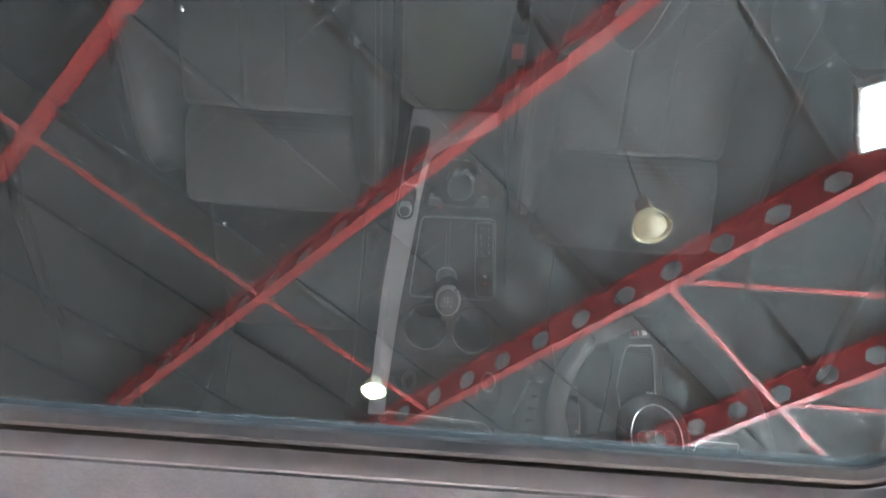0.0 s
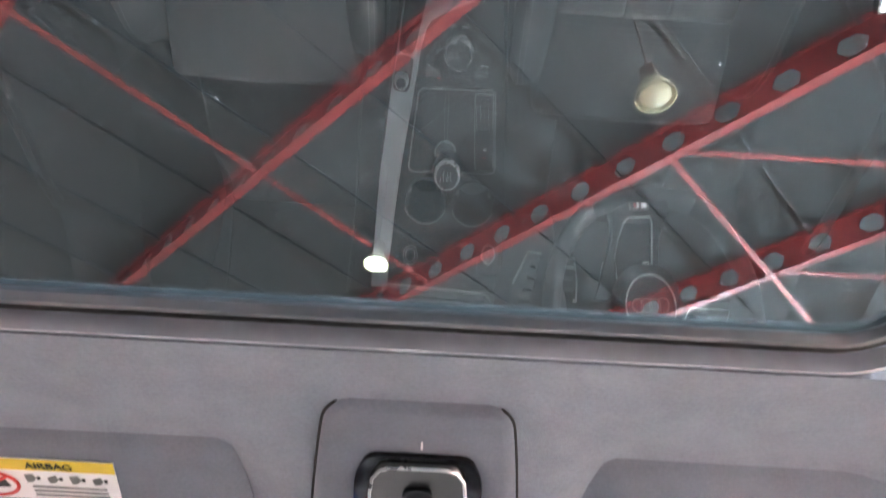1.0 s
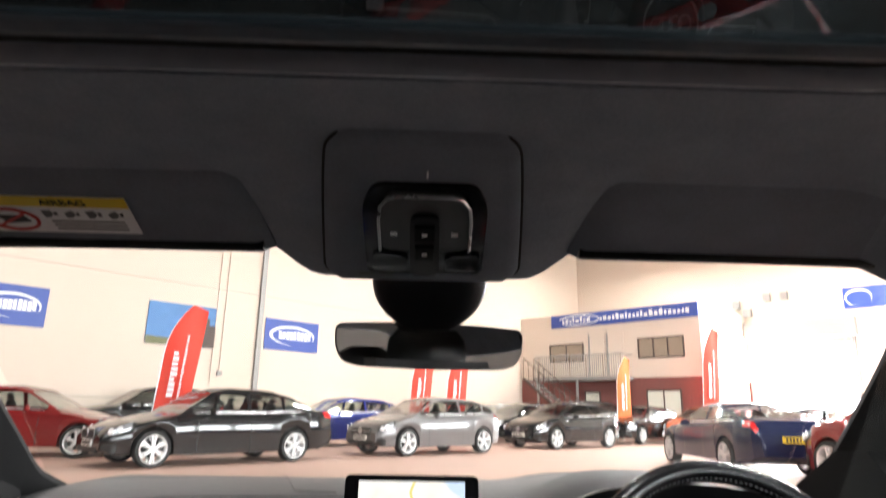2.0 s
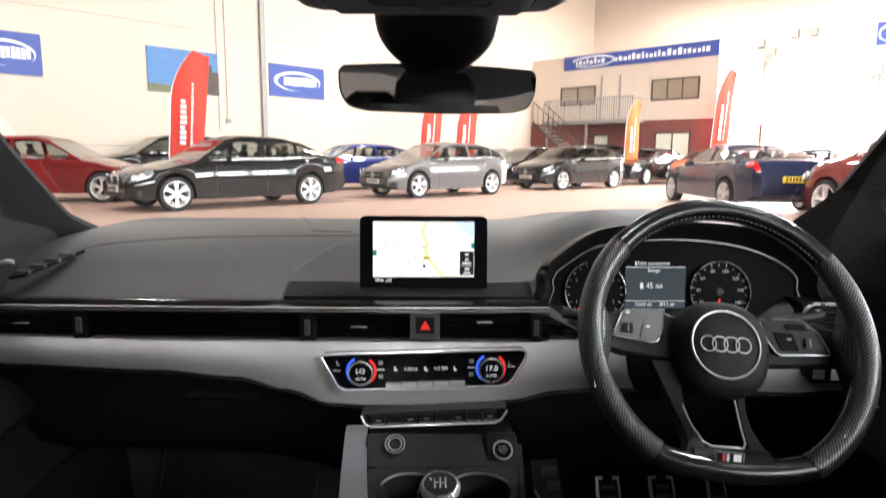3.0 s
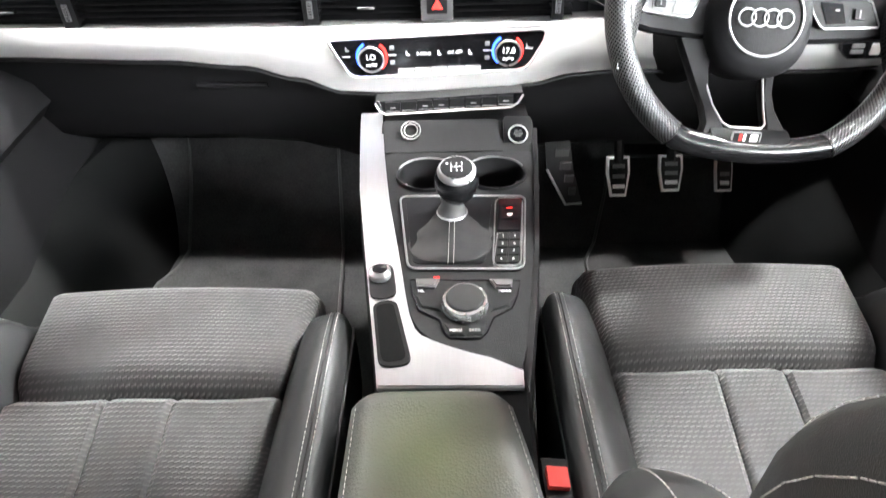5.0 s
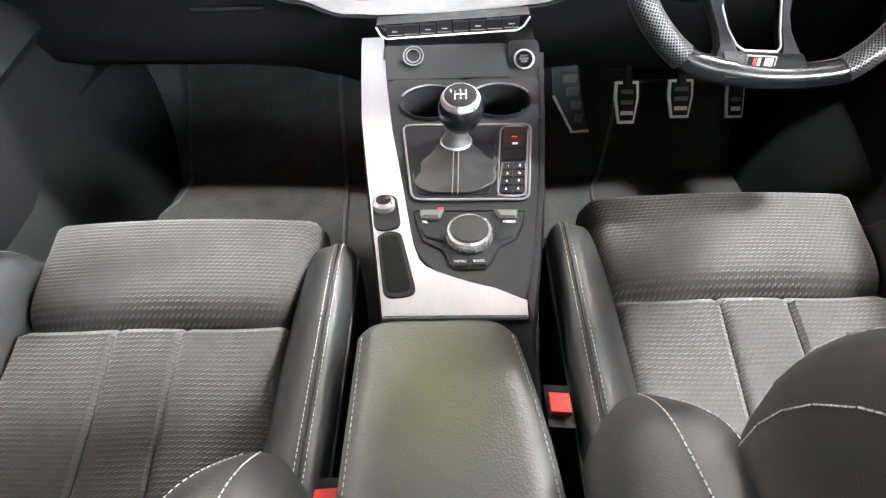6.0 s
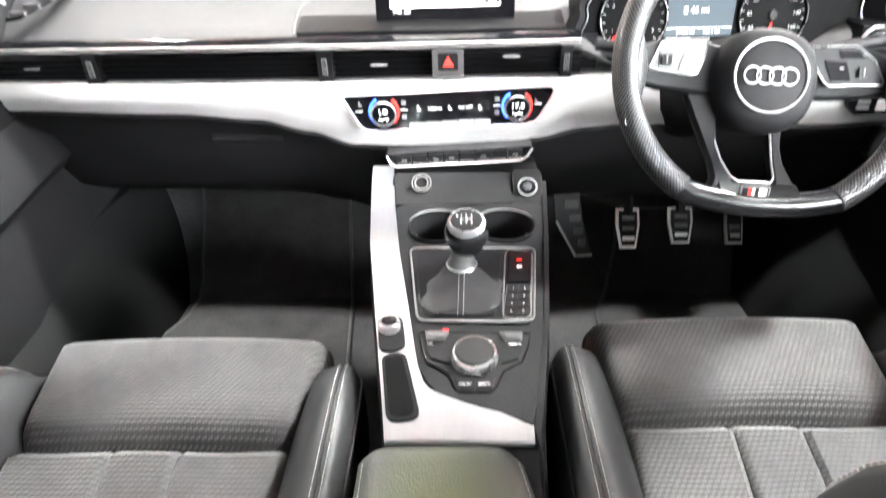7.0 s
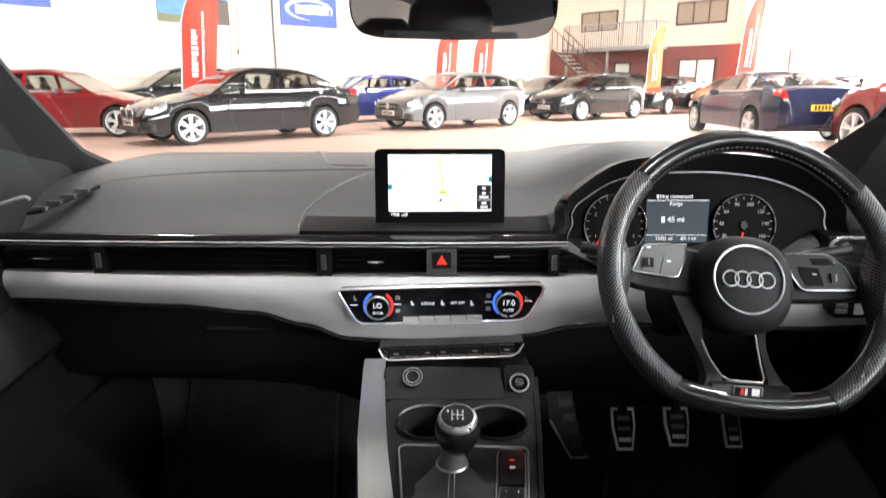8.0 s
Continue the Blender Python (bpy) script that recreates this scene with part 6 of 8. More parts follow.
sea, road, dark = glow("map_sea", (0.72, 0.86, 1.0), 0.9), glow("map_road", (1.0, 0.86, 0.3), 0.9), material("map_dark_box", (0.02, 0.02, 0.03), 0.4)
on_screen("map_sea", [(0.052, 0.059), (0.085, 0.059), (0.085, 0.032), (0.074, 0.038), (0.060, 0.047)], sea)
pts = [(0.004, 0.058), (-0.002, 0.043), (0.001, 0.031), (0.006, 0.021), (0.003, 0.007), (0.010, -0.005), (0.022, -0.020), (0.032, -0.033)]
on_screen("map_road", [(x - 0.0022, y) for x, y in pts] + [(x + 0.0022, y) for x, y in pts[::-1]], road, 0.0014)
rnd = random.Random(8)
for k in range(12):
    x, y = rnd.uniform(-0.08, 0.0), rnd.uniform(-0.028, 0.025)
    w, h = (rnd.uniform(0.008, 0.03), 0.0008) if k % 2 else (0.0008, rnd.uniform(0.008, 0.02))
    on_screen("map_street", [(x, y), (min(0.08, x + w), y + 0.002 * (k % 3)), (min(0.08, x + w), y + h + 0.002 * (k % 3)), (x, y + h)], glow("map_street_tone", (0.85, 0.55, 0.3), 0.6) if k == 0 else bpy.data.materials["map_street_tone"])
on_screen("info_box", [(0.0608, -0.0306), (0.0842, -0.0306), (0.0842, 0.0096), (0.0608, 0.0096)], dark)
for y0, y1, x0, x1 in ((0.0020, 0.0066, 0.0695, 0.0755), (-0.0065, -0.0020, 0.0695, 0.0755), (-0.0125, -0.0085, 0.0650, 0.0800), (-0.0155, -0.0148, 0.0625, 0.0825), (-0.0225, -0.0180, 0.0690, 0.0770), (-0.0285, -0.0250, 0.0670, 0.0790)):
    on_screen("info_bar", [(x0, y0), (x1, y0), (x1, y1), (x0, y1)], M["icon"], 0.0016)
letters("digits", "19:26", 0.0066, M["icon_bright"], SM @ Matrix.Translation((-0.0742, -0.0397, 0.0008)), screen)
for x in (-0.0635, -0.0600, -0.0565):
    on_screen("signal_bar", [(x, -0.0420), (x + 0.0026, -0.0420), (x + 0.0026, -0.0392 + (x + 0.0635) * 0.4), (x, -0.0392 + (x + 0.0635) * 0.4)], M["icon"])
for x, y, w, h, mt in ((-0.0818, 0.0064, 0.003, 0.0045, "map_poi"), (0.0825, 0.0191, 0.0025, 0.0045, "map_poi"), (0.0052, -0.0019, 0.0055, 0.0025, "map_label"), (0.0012, -0.0155, 0.002, 0.0025, "map_car"), (0.0, 0.016, 0.0025, 0.001, "map_text"), (-0.0135, -0.0019, 0.003, 0.0008, "map_text"), (-0.064, 0.0085, 0.003, 0.0007, "map_text"), (-0.0245, -0.0125, 0.001, 0.0005, "map_text")):
    tone = bpy.data.materials.get(mt) or glow(mt, dict(map_poi=(0.02, 0.32, 0.4), map_label=(0.8, 0.75, 0.05), map_car=(0.03, 0.06, 0.5), map_text=(0.3, 0.32, 0.3))[mt], 0.5)
    on_screen("map_marker", [(x - w, y - h), (x + w, y - h), (x + w, y + h), (x - w, y + h)], tone, 0.0018)
part("base_tray", loft([[P(x, SY - 0.032, -0.2385), P(x, SY - 0.034, -0.229), P(x, SY + 0.02, -0.214), P(x, SY + 0.05, -0.214), P(x, SY + 0.05, -0.2385)] for x in (-0.245, -0.23, 0.10, 0.165)]), M["black"], screen, bevel=0.002)

# ---- instrument cluster ----
cluster = empty("instrument_cluster", pose(0, 0, 0), "instrument cluster with two round dials and a lit centre display", "instruments")
CLX, CLZ, CLY = 0.398, -0.198, 0.985
CM = face_tilt(CLX, CLZ, CLY + 0.045, 12)
tips = [(-0.170, -0.075), (-0.198, -0.022), (-0.196, -0.002), (-0.182, 0.013), (-0.129, 0.0455), (-0.069, 0.0565), (0.0, 0.0605), (0.064, 0.058), (0.131, 0.0475), (0.184, 0.027), (0.217, 0.003), (0.221, -0.022), (0.200, -0.085)]
oval = []
for i in range(len(tips)):
    q0, q1, q2, q3 = (Vector(tips[(i + k) % len(tips)]) for k in (-1, 0, 1, 2))
    for k in range(6):
        t = k / 6
        w = 0.5 * ((2 * q1) + (q2 - q0) * t + (2 * q0 - 5 * q1 + 4 * q2 - q3) * t * t + (3 * q1 - q0 - 3 * q2 + q3) * t ** 3)
        oval.append((w.x, w.y))
part("face_plate", prism(oval, -0.004, 0.0, CM), M["dial"], cluster)
part("chrome_rim", tube([CM @ Vector((x * 0.985, y * 0.985, 0.004)) for x, y in oval], 0.0012, 6, closed=True), M["satin"], cluster)
hood_out = [(x * 1.10, y * 1.2 + 0.012) for x, y in oval]
secs = []
for (a, b), (c, d) in zip(oval, hood_out):
    secs.append([CM @ Vector((a, b, 0.0)), CM @ Vector((a * 1.07, b * 1.13 + 0.006, 0.03)), CM @ Vector((c, d, 0.060 if b > 0 else 0.02)), CM @ Vector((c * 1.02, d * 1.03, 0.03 if b > 0 else 0.0)), CM @ Vector((c, d, -0.03))])
secs.append(secs[0])
hb = loft(secs, caps=False, closed=True)
bmesh.ops.remove_doubles(hb, verts=hb.verts, dist=1e-6)
part("cowl", hb, M["black"], cluster, "dark grained instrument hood")
for dx, redpos in ((-0.125, 225), (0.087, 262)):
    dial = part("dial", lathe([(0.0, 0.001), (0.049, 0.001), (0.051, 0.006), (0.053, 0.006), (0.053, 0.0), (0.0, 0.0)], 40, CM @ Matrix.Translation((dx, -0.028, 0))), M["dial"], cluster)
    part("dial_ring", tube([CM @ Vector((dx + 0.051 * math.cos(k * math.tau / 40), -0.028 + 0.051 * math.sin(k * math.tau / 40), 0.006)) for k in range(40)], 0.0009, 5, closed=True), M["chrome"], dial)
    for k in range(17):
        a = radians(220 - 260 * k / 16)
        m = CM @ Matrix.Translation((dx, -0.028, 0.0015)) @ Matrix.Rotation(a, 4, "Z")
        part("dial_tick", boxed(0.043, -0.0006, 0, 0.048, 0.0006, 0.0004, m=m), M["dial_print"], dial, smooth=False)
    nums = ("1", "2", "3", "4", "5") if dx < 0 else ("20", "40", "60", "80", "100", "120", "140", "160")
    for k, nstr in enumerate(nums):
        a = radians(210 - 240 * k / (len(nums) - 1))
        letters("digits", nstr, 0.008, M["dial_print"], CM @ Matrix.Translation((dx + 0.036 * math.cos(a), -0.028 + 0.036 * math.sin(a), 0.0015)), dial)
    m = CM @ Matrix.Translation((dx, -0.028, 0.004)) @ Matrix.Rotation(radians(redpos), 4, "Z")
    part("needle", boxed(0.012, -0.0013, 0, 0.044, 0.0013, 0.001, m=m), M["icon_red"], dial, smooth=False)
    part("dial_hub", lathe([(0.0, 0.005), (0.006, 0.005), (0.007, 0.0), (0.0, 0.0)], 20, CM @ Matrix.Translation((dx, -0.028, 0))), M["black"], dial)
cd = part("centre_display", prism([(-0.076, -0.056), (0.027, -0.056), (0.031, 0.014), (-0.072, 0.014)], 0.0002, 0.001, CM), glow("cluster_display_glow", (0.13, 0.16, 0.18), 0.12), cluster, "lit grey trip display")
for txt, y, s in (("Not connected", 0.0195, 0.0088), ("Range", 0.0075, 0.0088), ("45 mi", -0.0185, 0.0125), ("73431 mi      301.1 mi", -0.050, 0.0075)):
    letters("digits", txt, s, M["icon"], CM @ Matrix.Translation((-0.024, y, 0.0014)), cd)


part("display_line", boxed(-0.072, 0.0125, 0.001, 0.030, 0.0137, 0.0016, m=CM), M["icon"], cd, smooth=False)
part("display_line", boxed(-0.074, -0.0445, 0.001, 0.027, -0.0437, 0.0016, m=CM), M["icon"], cd, smooth=False)
part("fuel_icon", boxed(-0.048, -0.0235, 0.001, -0.0425, -0.0135, 0.0016, m=CM), M["icon"], cd, smooth=False)
part("cluster_symbol", boxed(-0.056, 0.0165, 0.001, -0.0525, 0.0225, 0.0016, m=CM), M["icon"], cd, smooth=False)


def on_pad(x, y):
    """Height of the dash pad's top at a place."""
    sec = dash_section(x)[:9]
    for (ya, za), (yb, zb) in zip(sec, sec[1:]):
        if ya <= y <= yb:
            return za + (zb - za) * (y - ya) / (yb - ya)
    return sec[-1][1]


def smooth_line(points):
    return [(p.x, p.y) for p in fine([Vector((x, y, 0)) for x, y in points], 5)]


for pts in ([(-0.25, 1.0), (-0.254, 1.03), (-0.250, 1.06), (-0.232, 1.09), (-0.212, 1.115), (-0.18, 1.15), (-0.143, 1.19)], [(-0.68, 1.10), (-0.6, 1.15), (-0.45, 1.18), (-0.25, 1.19), (-0.14, 1.195)], [(-0.31, 1.46), (-0.275, 1.35), (-0.245, 1.25), (-0.225, 1.224), (-0.16, 1.217)]):
    part("pad_crease", tube([P(x, y, on_pad(x, y) - 0.0010) for x, y in smooth_line(pts)], 0.0026, 8), M["dash"], dash)

# ---- centre console ----
console = empty("centre_console", pose(0, 0, 0), "dark centre console with a silver trim frame", "console")


def con_z(y):
    return -0.5263 + 0.1 * y


CL = [(0.10, -0.076), (0.30, -0.076), (0.419, -0.0755), (0.468, -0.0822), (0.525, -0.0908), (0.609, -0.1035), (0.732, -0.1215), (0.906, -0.1365)]
CR = [(0.10, 0.074), (0.30, 0.074), (0.419, 0.076), (0.468, 0.084), (0.525, 0.094), (0.609, 0.107), (0.722, 0.119), (0.906, 0.135)]


def lerp(points, x):
    for a, b in zip(points, points[1:]):
        if x <= b[0]:
            t = max(0, (x - a[0]) / (b[0] - a[0]))
            return a[1] + (b[1] - a[1]) * t
    return points[-1][1]


# body round the cup holder hole: lengthwise sections, sides falling to the floor
secs = []
for k in range(34):
    y = 0.12 + k * 0.0215
    l, r, z = lerp(CL, y), lerp(CR, y), con_z(y) - 0.001
    if y > 0.735:
        z -= 0.07
    secs.append([P(l - 0.012, y, -0.84), P(l - 0.004, y, z - 0.06), P(l, y, z - 0.004), P(l + 0.004, y, z), P(r - 0.004, y, z), P(r, y, z - 0.004), P(r + 0.004, y, z - 0.06), P(r + 0.012, y, -0.84)])
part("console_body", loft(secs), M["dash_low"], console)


def deck(name, outline, mat, lift=0.0, thick=0.004, bevel=0.0, parent=console, label=""):
    """A flat piece lying on the sloping console top."""
    bm = prism(outline, 0, thick)
    if bevel:
        bmesh.ops.bevel(bm, geom=[e for e in bm.edges if abs(e.verts[0].co.z - thick) < 1e-6 and abs(e.verts[1].co.z - thick) < 1e-6], offset=bevel, segments=2, affect="EDGES", clamp_overlap=True)
    for v in bm.verts:
        v.co = P(v.co.x, v.co.y, con_z(v.co.y) + lift + v.co.z)
    return part(name, bm, mat, parent, label)


def deck_ring(name, outline, width, mat, lift=0.003, parent=console):
    return part(name, tube([P(x, y, con_z(y) + lift) for x, y in outline], width, 6, closed=True), mat, parent)


def smooth_poly(points, n=6):
    """Closed outline with its corners rounded off."""
    out = []
    m = len(points)
    for i in range(m):
        a, b, c = Vector(points[i - 1]), Vector(points[i]), Vector(points[(i + 1) % m])
        r = min((a - b).length, (c - b).length) * 0.4
        r = min(r, 0.012)
        p, q = b + (a - b).normalized() * r, b + (c - b).normalized() * r
        for k in range(n + 1):
            t = k / n
            w = p * (1 - t) ** 2 + b * 2 * t * (1 - t) + q * t * t
            out.append((w.x, w.y))
    return out


TO = [(-0.1370, 0.935), (-0.1355, 0.906), (-0.1285, 0.82), (-0.1205, 0.732), (-0.1025, 0.609), (-0.0898, 0.525), (-0.0812, 0.468), (-0.0745, 0.419)]
TI = [(0.0695, 0.417), (0.0705, 0.4375), (0.039, 0.4525), (0.018, 0.459), (-0.001, 0.4665), (-0.021, 0.474), (-0.033, 0.4815), (-0.0405, 0.4905), (-0.046, 0.513), (-0.0505, 0.5375), (-0.0622, 0.611), (-0.0785, 0.7065), (-0.083, 0.74), (-0.093, 0.82), (-0.1010, 0.904), (-0.1035, 0.935)]
deck("silver_frame", TO + TI, M["alu_v"], 0.002, 0.006, 0.0015, label="brushed aluminium console trim")
deck("side_edge", [(0.074, 0.415), (0.084, 0.468), (0.094, 0.528), (0.107, 0.615), (0.119, 0.722), (0.135, 0.885), (0.128, 0.885), (0.113, 0.722), (0.101, 0.615), (0.088, 0.528), (0.078, 0.468), (0.07, 0.435)], M["black"], 0.001, 0.005, 0.001)
# inner dark deck: plate behind the gear frame up to the cup holders
deck("deck_plate", [(-0.036, 0.494), (-0.019, 0.476), (0.0, 0.4685), (0.04, 0.4545), (0.07, 0.440), (0.077, 0.468), (0.087, 0.528), (0.1, 0.615), (0.112, 0.722), (0.112, 0.735), (-0.082, 0.735), (-0.065, 0.608), (-0.056, 0.551), (-0.047, 0.517)], M["deck"], 0.0, 0.004, 0.001)
slot = deck("phone_slot", smooth_poly([(-0.087, 0.529), (-0.061, 0.533), (-0.040, 0.444), (-0.074, 0.440)]), M["black"], 0.007, 0.003, 0.001)
# flat near-black plate: the shade inside a deep slot, put in as colour
deck("slot_shade", smooth_poly([(-0.083, 0.524), (-0.064, 0.527), (-0.0455, 0.449), (-0.0715, 0.446)]), M["dial"], 0.0095, 0.001, parent=slot)
tog = deck("volume_plate", smooth_poly([(-0.0965, 0.588), (-0.068, 0.590), (-0.060, 0.536), (-0.090, 0.532)]), M["black"], 0.007, 0.003, 0.001)
part("volume_knob", lathe([(0.0, 0.010), (0.0095, 0.010), (0.0125, 0.007), (0.0125, 0.0), (0.0, 0.0)], 28, Matrix.Translation(P(-0.081, 0.570, con_z(0.57) + 0.009))), M["chrome"], tog)
part("knob_cap", lathe([(0.0, 0.001), (0.0088, 0.0), (0.0, -0.001)], 24, Matrix.Translation(P(-0.081, 0.570, con_z(0.57) + 0.0198))), M["gloss"], tog)
# gear gaiter frame
GF = smooth_poly([(-0.066, 0.720), (0.100, 0.716), (0.085, 0.579), (-0.050, 0.583)])
gfr = deck("gear_surround", GF, M["black"], 0.004, 0.003)
deck_ring("gear_surround_rim", GF, 0.0014, M["satin"], 0.0075, gfr)
deck("gaiter_well", smooth_poly([(-0.058, 0.713), (0.056, 0.713), (0.041, 0.588), (-0.045, 0.590)]), M["vent"], 0.0065, 0.002, parent=gfr)
deck_ring("key_rim", smooth_poly([(0.061, 0.712), (0.096, 0.711), (0.082, 0.584), (0.049, 0.585)]), 0.001, M["satin"], 0.008, gfr)
for nm, o in (("blank_key", [(0.064, 0.708), (0.095, 0.707), (0.0925, 0.692), (0.063, 0.692)]), ("parking_brake_key", [(0.063, 0.690), (0.0923, 0.690), (0.089, 0.665), (0.061, 0.666)]), ("lower_key", [(0.061, 0.664), (0.0888, 0.663), (0.086, 0.645), (0.0585, 0.645)])):
    k1 = deck(nm, o, M["gloss"], 0.007, 0.004, 0.001, gfr)
    if nm == "parking_brake_key":
        deck("brake_symbol", [(0.073, 0.675), (0.0795, 0.675), (0.079, 0.6715), (0.0725, 0.6715)], M["white"], 0.0112, 0.0004, parent=k1)
        deck("brake_light", [(0.073, 0.687), (0.080, 0.687), (0.080, 0.6855), (0.073, 0.6855)], M["icon_red"], 0.0112, 0.0004, parent=k1)
deck_ring("preset_rim", [(0.0585, 0.642), (0.0865, 0.642), (0.082, 0.586), (0.05, 0.587)], 0.0008, M["satin"], 0.0075, gfr)
for r in range(4):
    for c in range(2):
        y1 = 0.640 - r * 0.0133
        x0 = 0.0590 - r * 0.0018 + c * 0.0142
        kk = deck("preset_key", [(x0, y1), (x0 + 0.0132, y1), (x0 + 0.0118, y1 - 0.0125), (x0 - 0.0012, y1 - 0.0125)], M["black"], 0.007, 0.003, 0.0007, gfr)
        yy = y1 - 0.0065
        letters("digit", str(1 + r + 4 * c), 0.0056, M["white"], Matrix.Translation(P(x0 + 0.006, yy, con_z(yy) + 0.0103)), kk, 0.0002)
# selector knob with its keys
MP = [(-0.047, 0.566), (0.079, 0.562), (0.0745, 0.541), (0.066, 0.520), (0.045, 0.507), (0.037, 0.487), (0.030, 0.479), (-0.002, 0.480), (-0.008, 0.487), (-0.013, 0.505), (-0.036, 0.520), (-0.044, 0.545)]
mmi = deck("selector_plate", MP, M["deck"], 0.004, 0.0015)
deck_ring("selector_groove", MP, 0.0009, M["gloss"], 0.0055, mmi)
part("selector_skirt", lathe([(0.0, 0.012), (0.024, 0.012), (0.0255, 0.009), (0.0255, 0.002), (0.022, 0.0), (0.0, 0.0)], 40, Matrix.Translation(P(0.015, 0.525, con_z(0.525) + 0.0055)) @ Matrix.Rotation(radians(5.7), 4, "X")), M["chrome"], mmi)
part("selector_cap", lathe([(0.0, 0.0018), (0.0195, 0.0016), (0.0215, 0.0), (0.0, -0.001)], 40, Matrix.Translation(P(0.015, 0.525, con_z(0.525) + 0.0178)) @ Matrix.Rotation(radians(5.7), 4, "X")), M["gaiter"], mmi)
for nm, o in (("toggle_key", [(-0.040, 0.563), (-0.013, 0.563), (-0.018, 0.550), (-0.038, 0.551)]), ("toggle_key", [(0.044, 0.561), (0.070, 0.560), (0.068, 0.547), (0.050, 0.548)])):
    deck(nm, o, M["pad_silver"], 0.007, 0.005, 0.002, mmi)
for o in ([(-0.040, 0.540), (-0.018, 0.538), (-0.012, 0.517), (-0.033, 0.524)], [(0.045, 0.537), (0.071, 0.539), (0.063, 0.523), (0.043, 0.516)], [(-0.008, 0.500), (0.013, 0.496), (0.013, 0.4825), (-0.002, 0.483)], [(0.0148, 0.496), (0.037, 0.500), (0.032, 0.483), (0.0148, 0.4825)]):
    deck("menu_key", o, M["deck"], 0.005, 0.003, 0.001, mmi)
for txt, x, y in (("TEL", -0.034, 0.5455), ("MEDIA", 0.060, 0.5435), ("MENU", 0.004, 0.488), ("BACK", 0.024, 0.488)):
    letters("words", txt, 0.0048, M["white"], Matrix.Translation(P(x, y, con_z(y) + 0.0085)), mmi, 0.0002)
deck("red_led", [(-0.020, 0.5665), (-0.013, 0.5665), (-0.013, 0.565), (-0.020, 0.565)], M["icon_red"], 0.009, 0.0005, parent=mmi)
# cup holders
for cx in (-0.030, 0.064):
    cup = part("cup_holder", lathe([(0.033, -0.058), (0.0405, 0.004), (0.0435, 0.005), (0.0435, -0.062), (0.0, -0.062), (0.0, -0.058)], 36, Matrix.Translation(P(cx, 0.775, con_z(0.775)))), M["black"], console)
    arc = [P(cx + 0.042 * math.cos(radians(a)), 0.775 + 0.042 * math.sin(radians(a)), con_z(0.775) + 0.0055) for a in range(20, 165, 6)]
    part("cup_rim", tube(arc, 0.0013, 6), M["satin"], cup)
    for a in (200, 340):
        part("cup_tab", boxed(cx + 0.034 * math.cos(radians(a)) - 0.003, 0.775 + 0.034 * math.sin(radians(a)) - 0.006, 1.08 + con_z(0.775) - 0.04, cx + 0.034 * math.cos(radians(a)) + 0.003, 0.775 + 0.034 * math.sin(radians(a)) + 0.006, 1.08 + con_z(0.775) - 0.008), M["grey_plastic"], cup, bevel=0.002)
# deck round the cup holders, a plate with two round holes
hole = [(0.0, 0.0)]
bm = bmesh.new()
for cx, x0, x1 in ((-0.030, -0.092, 0.017), (0.064, 0.017, 0.122)):
    n = 32
    ring, outer = [], []
    for k in range(n):
        a = math.tau * k / n
        c, s = math.cos(a), math.sin(a)
        ring.append((cx + 0.043 * c, 0.775 + 0.043 * s))
        t = min((x1 - cx) / c if c > 1e-6 else 9, (x0 - cx) / c if c < -1e-6 else 9, (0.828 - 0.775) / s if s > 1e-6 else 9, (0.734 - 0.775 - 0.004) / s if s < -1e-6 else 9)
        t = max(t, 0.0435)
        outer.append((cx + t * c, 0.775 + t * s))
    vi = [bm.verts.new(P(x, y, con_z(y) + 0.003)) for x, y in ring]
    vo = [bm.verts.new(P(x, y, con_z(y) + 0.003)) for x, y in outer]
    vl = [bm.verts.new(P(x, y, con_z(y) - 0.006)) for x, y in outer]
    vk = [bm.verts.new(P(x, y, con_z(y) - 0.006)) for x, y in ring]
    for k in range(n):
        j = (k + 1) % n
        for f in ((vi[k], vo[k], vo[j], vi[j]), (vo[k], vl[k], vl[j], vo[j]), (vl[k], vk[k], vk[j], vl[j]), (vk[k], vi[k], vi[j], vk[j])):
            bm.faces.new(f)
part("cup_deck", bm, M["deck"], console, smooth=False)
# sloping tray front with the socket and the starter button
part("tray_front", loft([[P(x, 0.826, -0.450), P(x, 0.893, -0.423), P(x, 0.903, -0.438), P(x, 0.99, -0.44), P(x, 0.99, -0.5), P(x, 0.826, -0.5)] for x in (-0.1005, 0.128)]), M["deck"], console, bevel=0.003)
tray = part("stowage_lid", sheet(lambda s, t: P(-0.092 + 0.172 * s - 0.006 * t, 0.834 + 0.057 * t, -0.4425 + 0.0235 * t), 2, 2, (0, 0.004, -0.006)), M["deck"], console, bevel=0.002)
LS = Matrix.Translation(P(-0.0555, 0.866, -0.4265)) @ Matrix.Rotation(radians(40), 4, "X")
sock = part("power_socket", lathe([(0.0, 0.004), (0.009, 0.004), (0.010, 0.008), (0.0135, 0.008), (0.015, 0.004), (0.015, 0.0), (0.0, 0.0)], 28, LS), M["black"], console)
for rr in (0.0142, 0.0098):
    part("socket_ring", tube([LS @ Vector((rr * math.cos(k * math.tau / 26), rr * math.sin(k * math.tau / 26), 0.0082)) for k in range(26)], 0.0009, 6, closed=True), M["satin"], sock)
BS = Matrix.Translation(P(0.1035, 0.862, -0.433)) @ Matrix.Rotation(radians(42), 4, "X")
part("button_panel", prism(round_rect(-0.021, -0.026, 0.021, 0.030, 0.005), -0.008, 0.002, BS), M["black"], console, bevel=0.001)
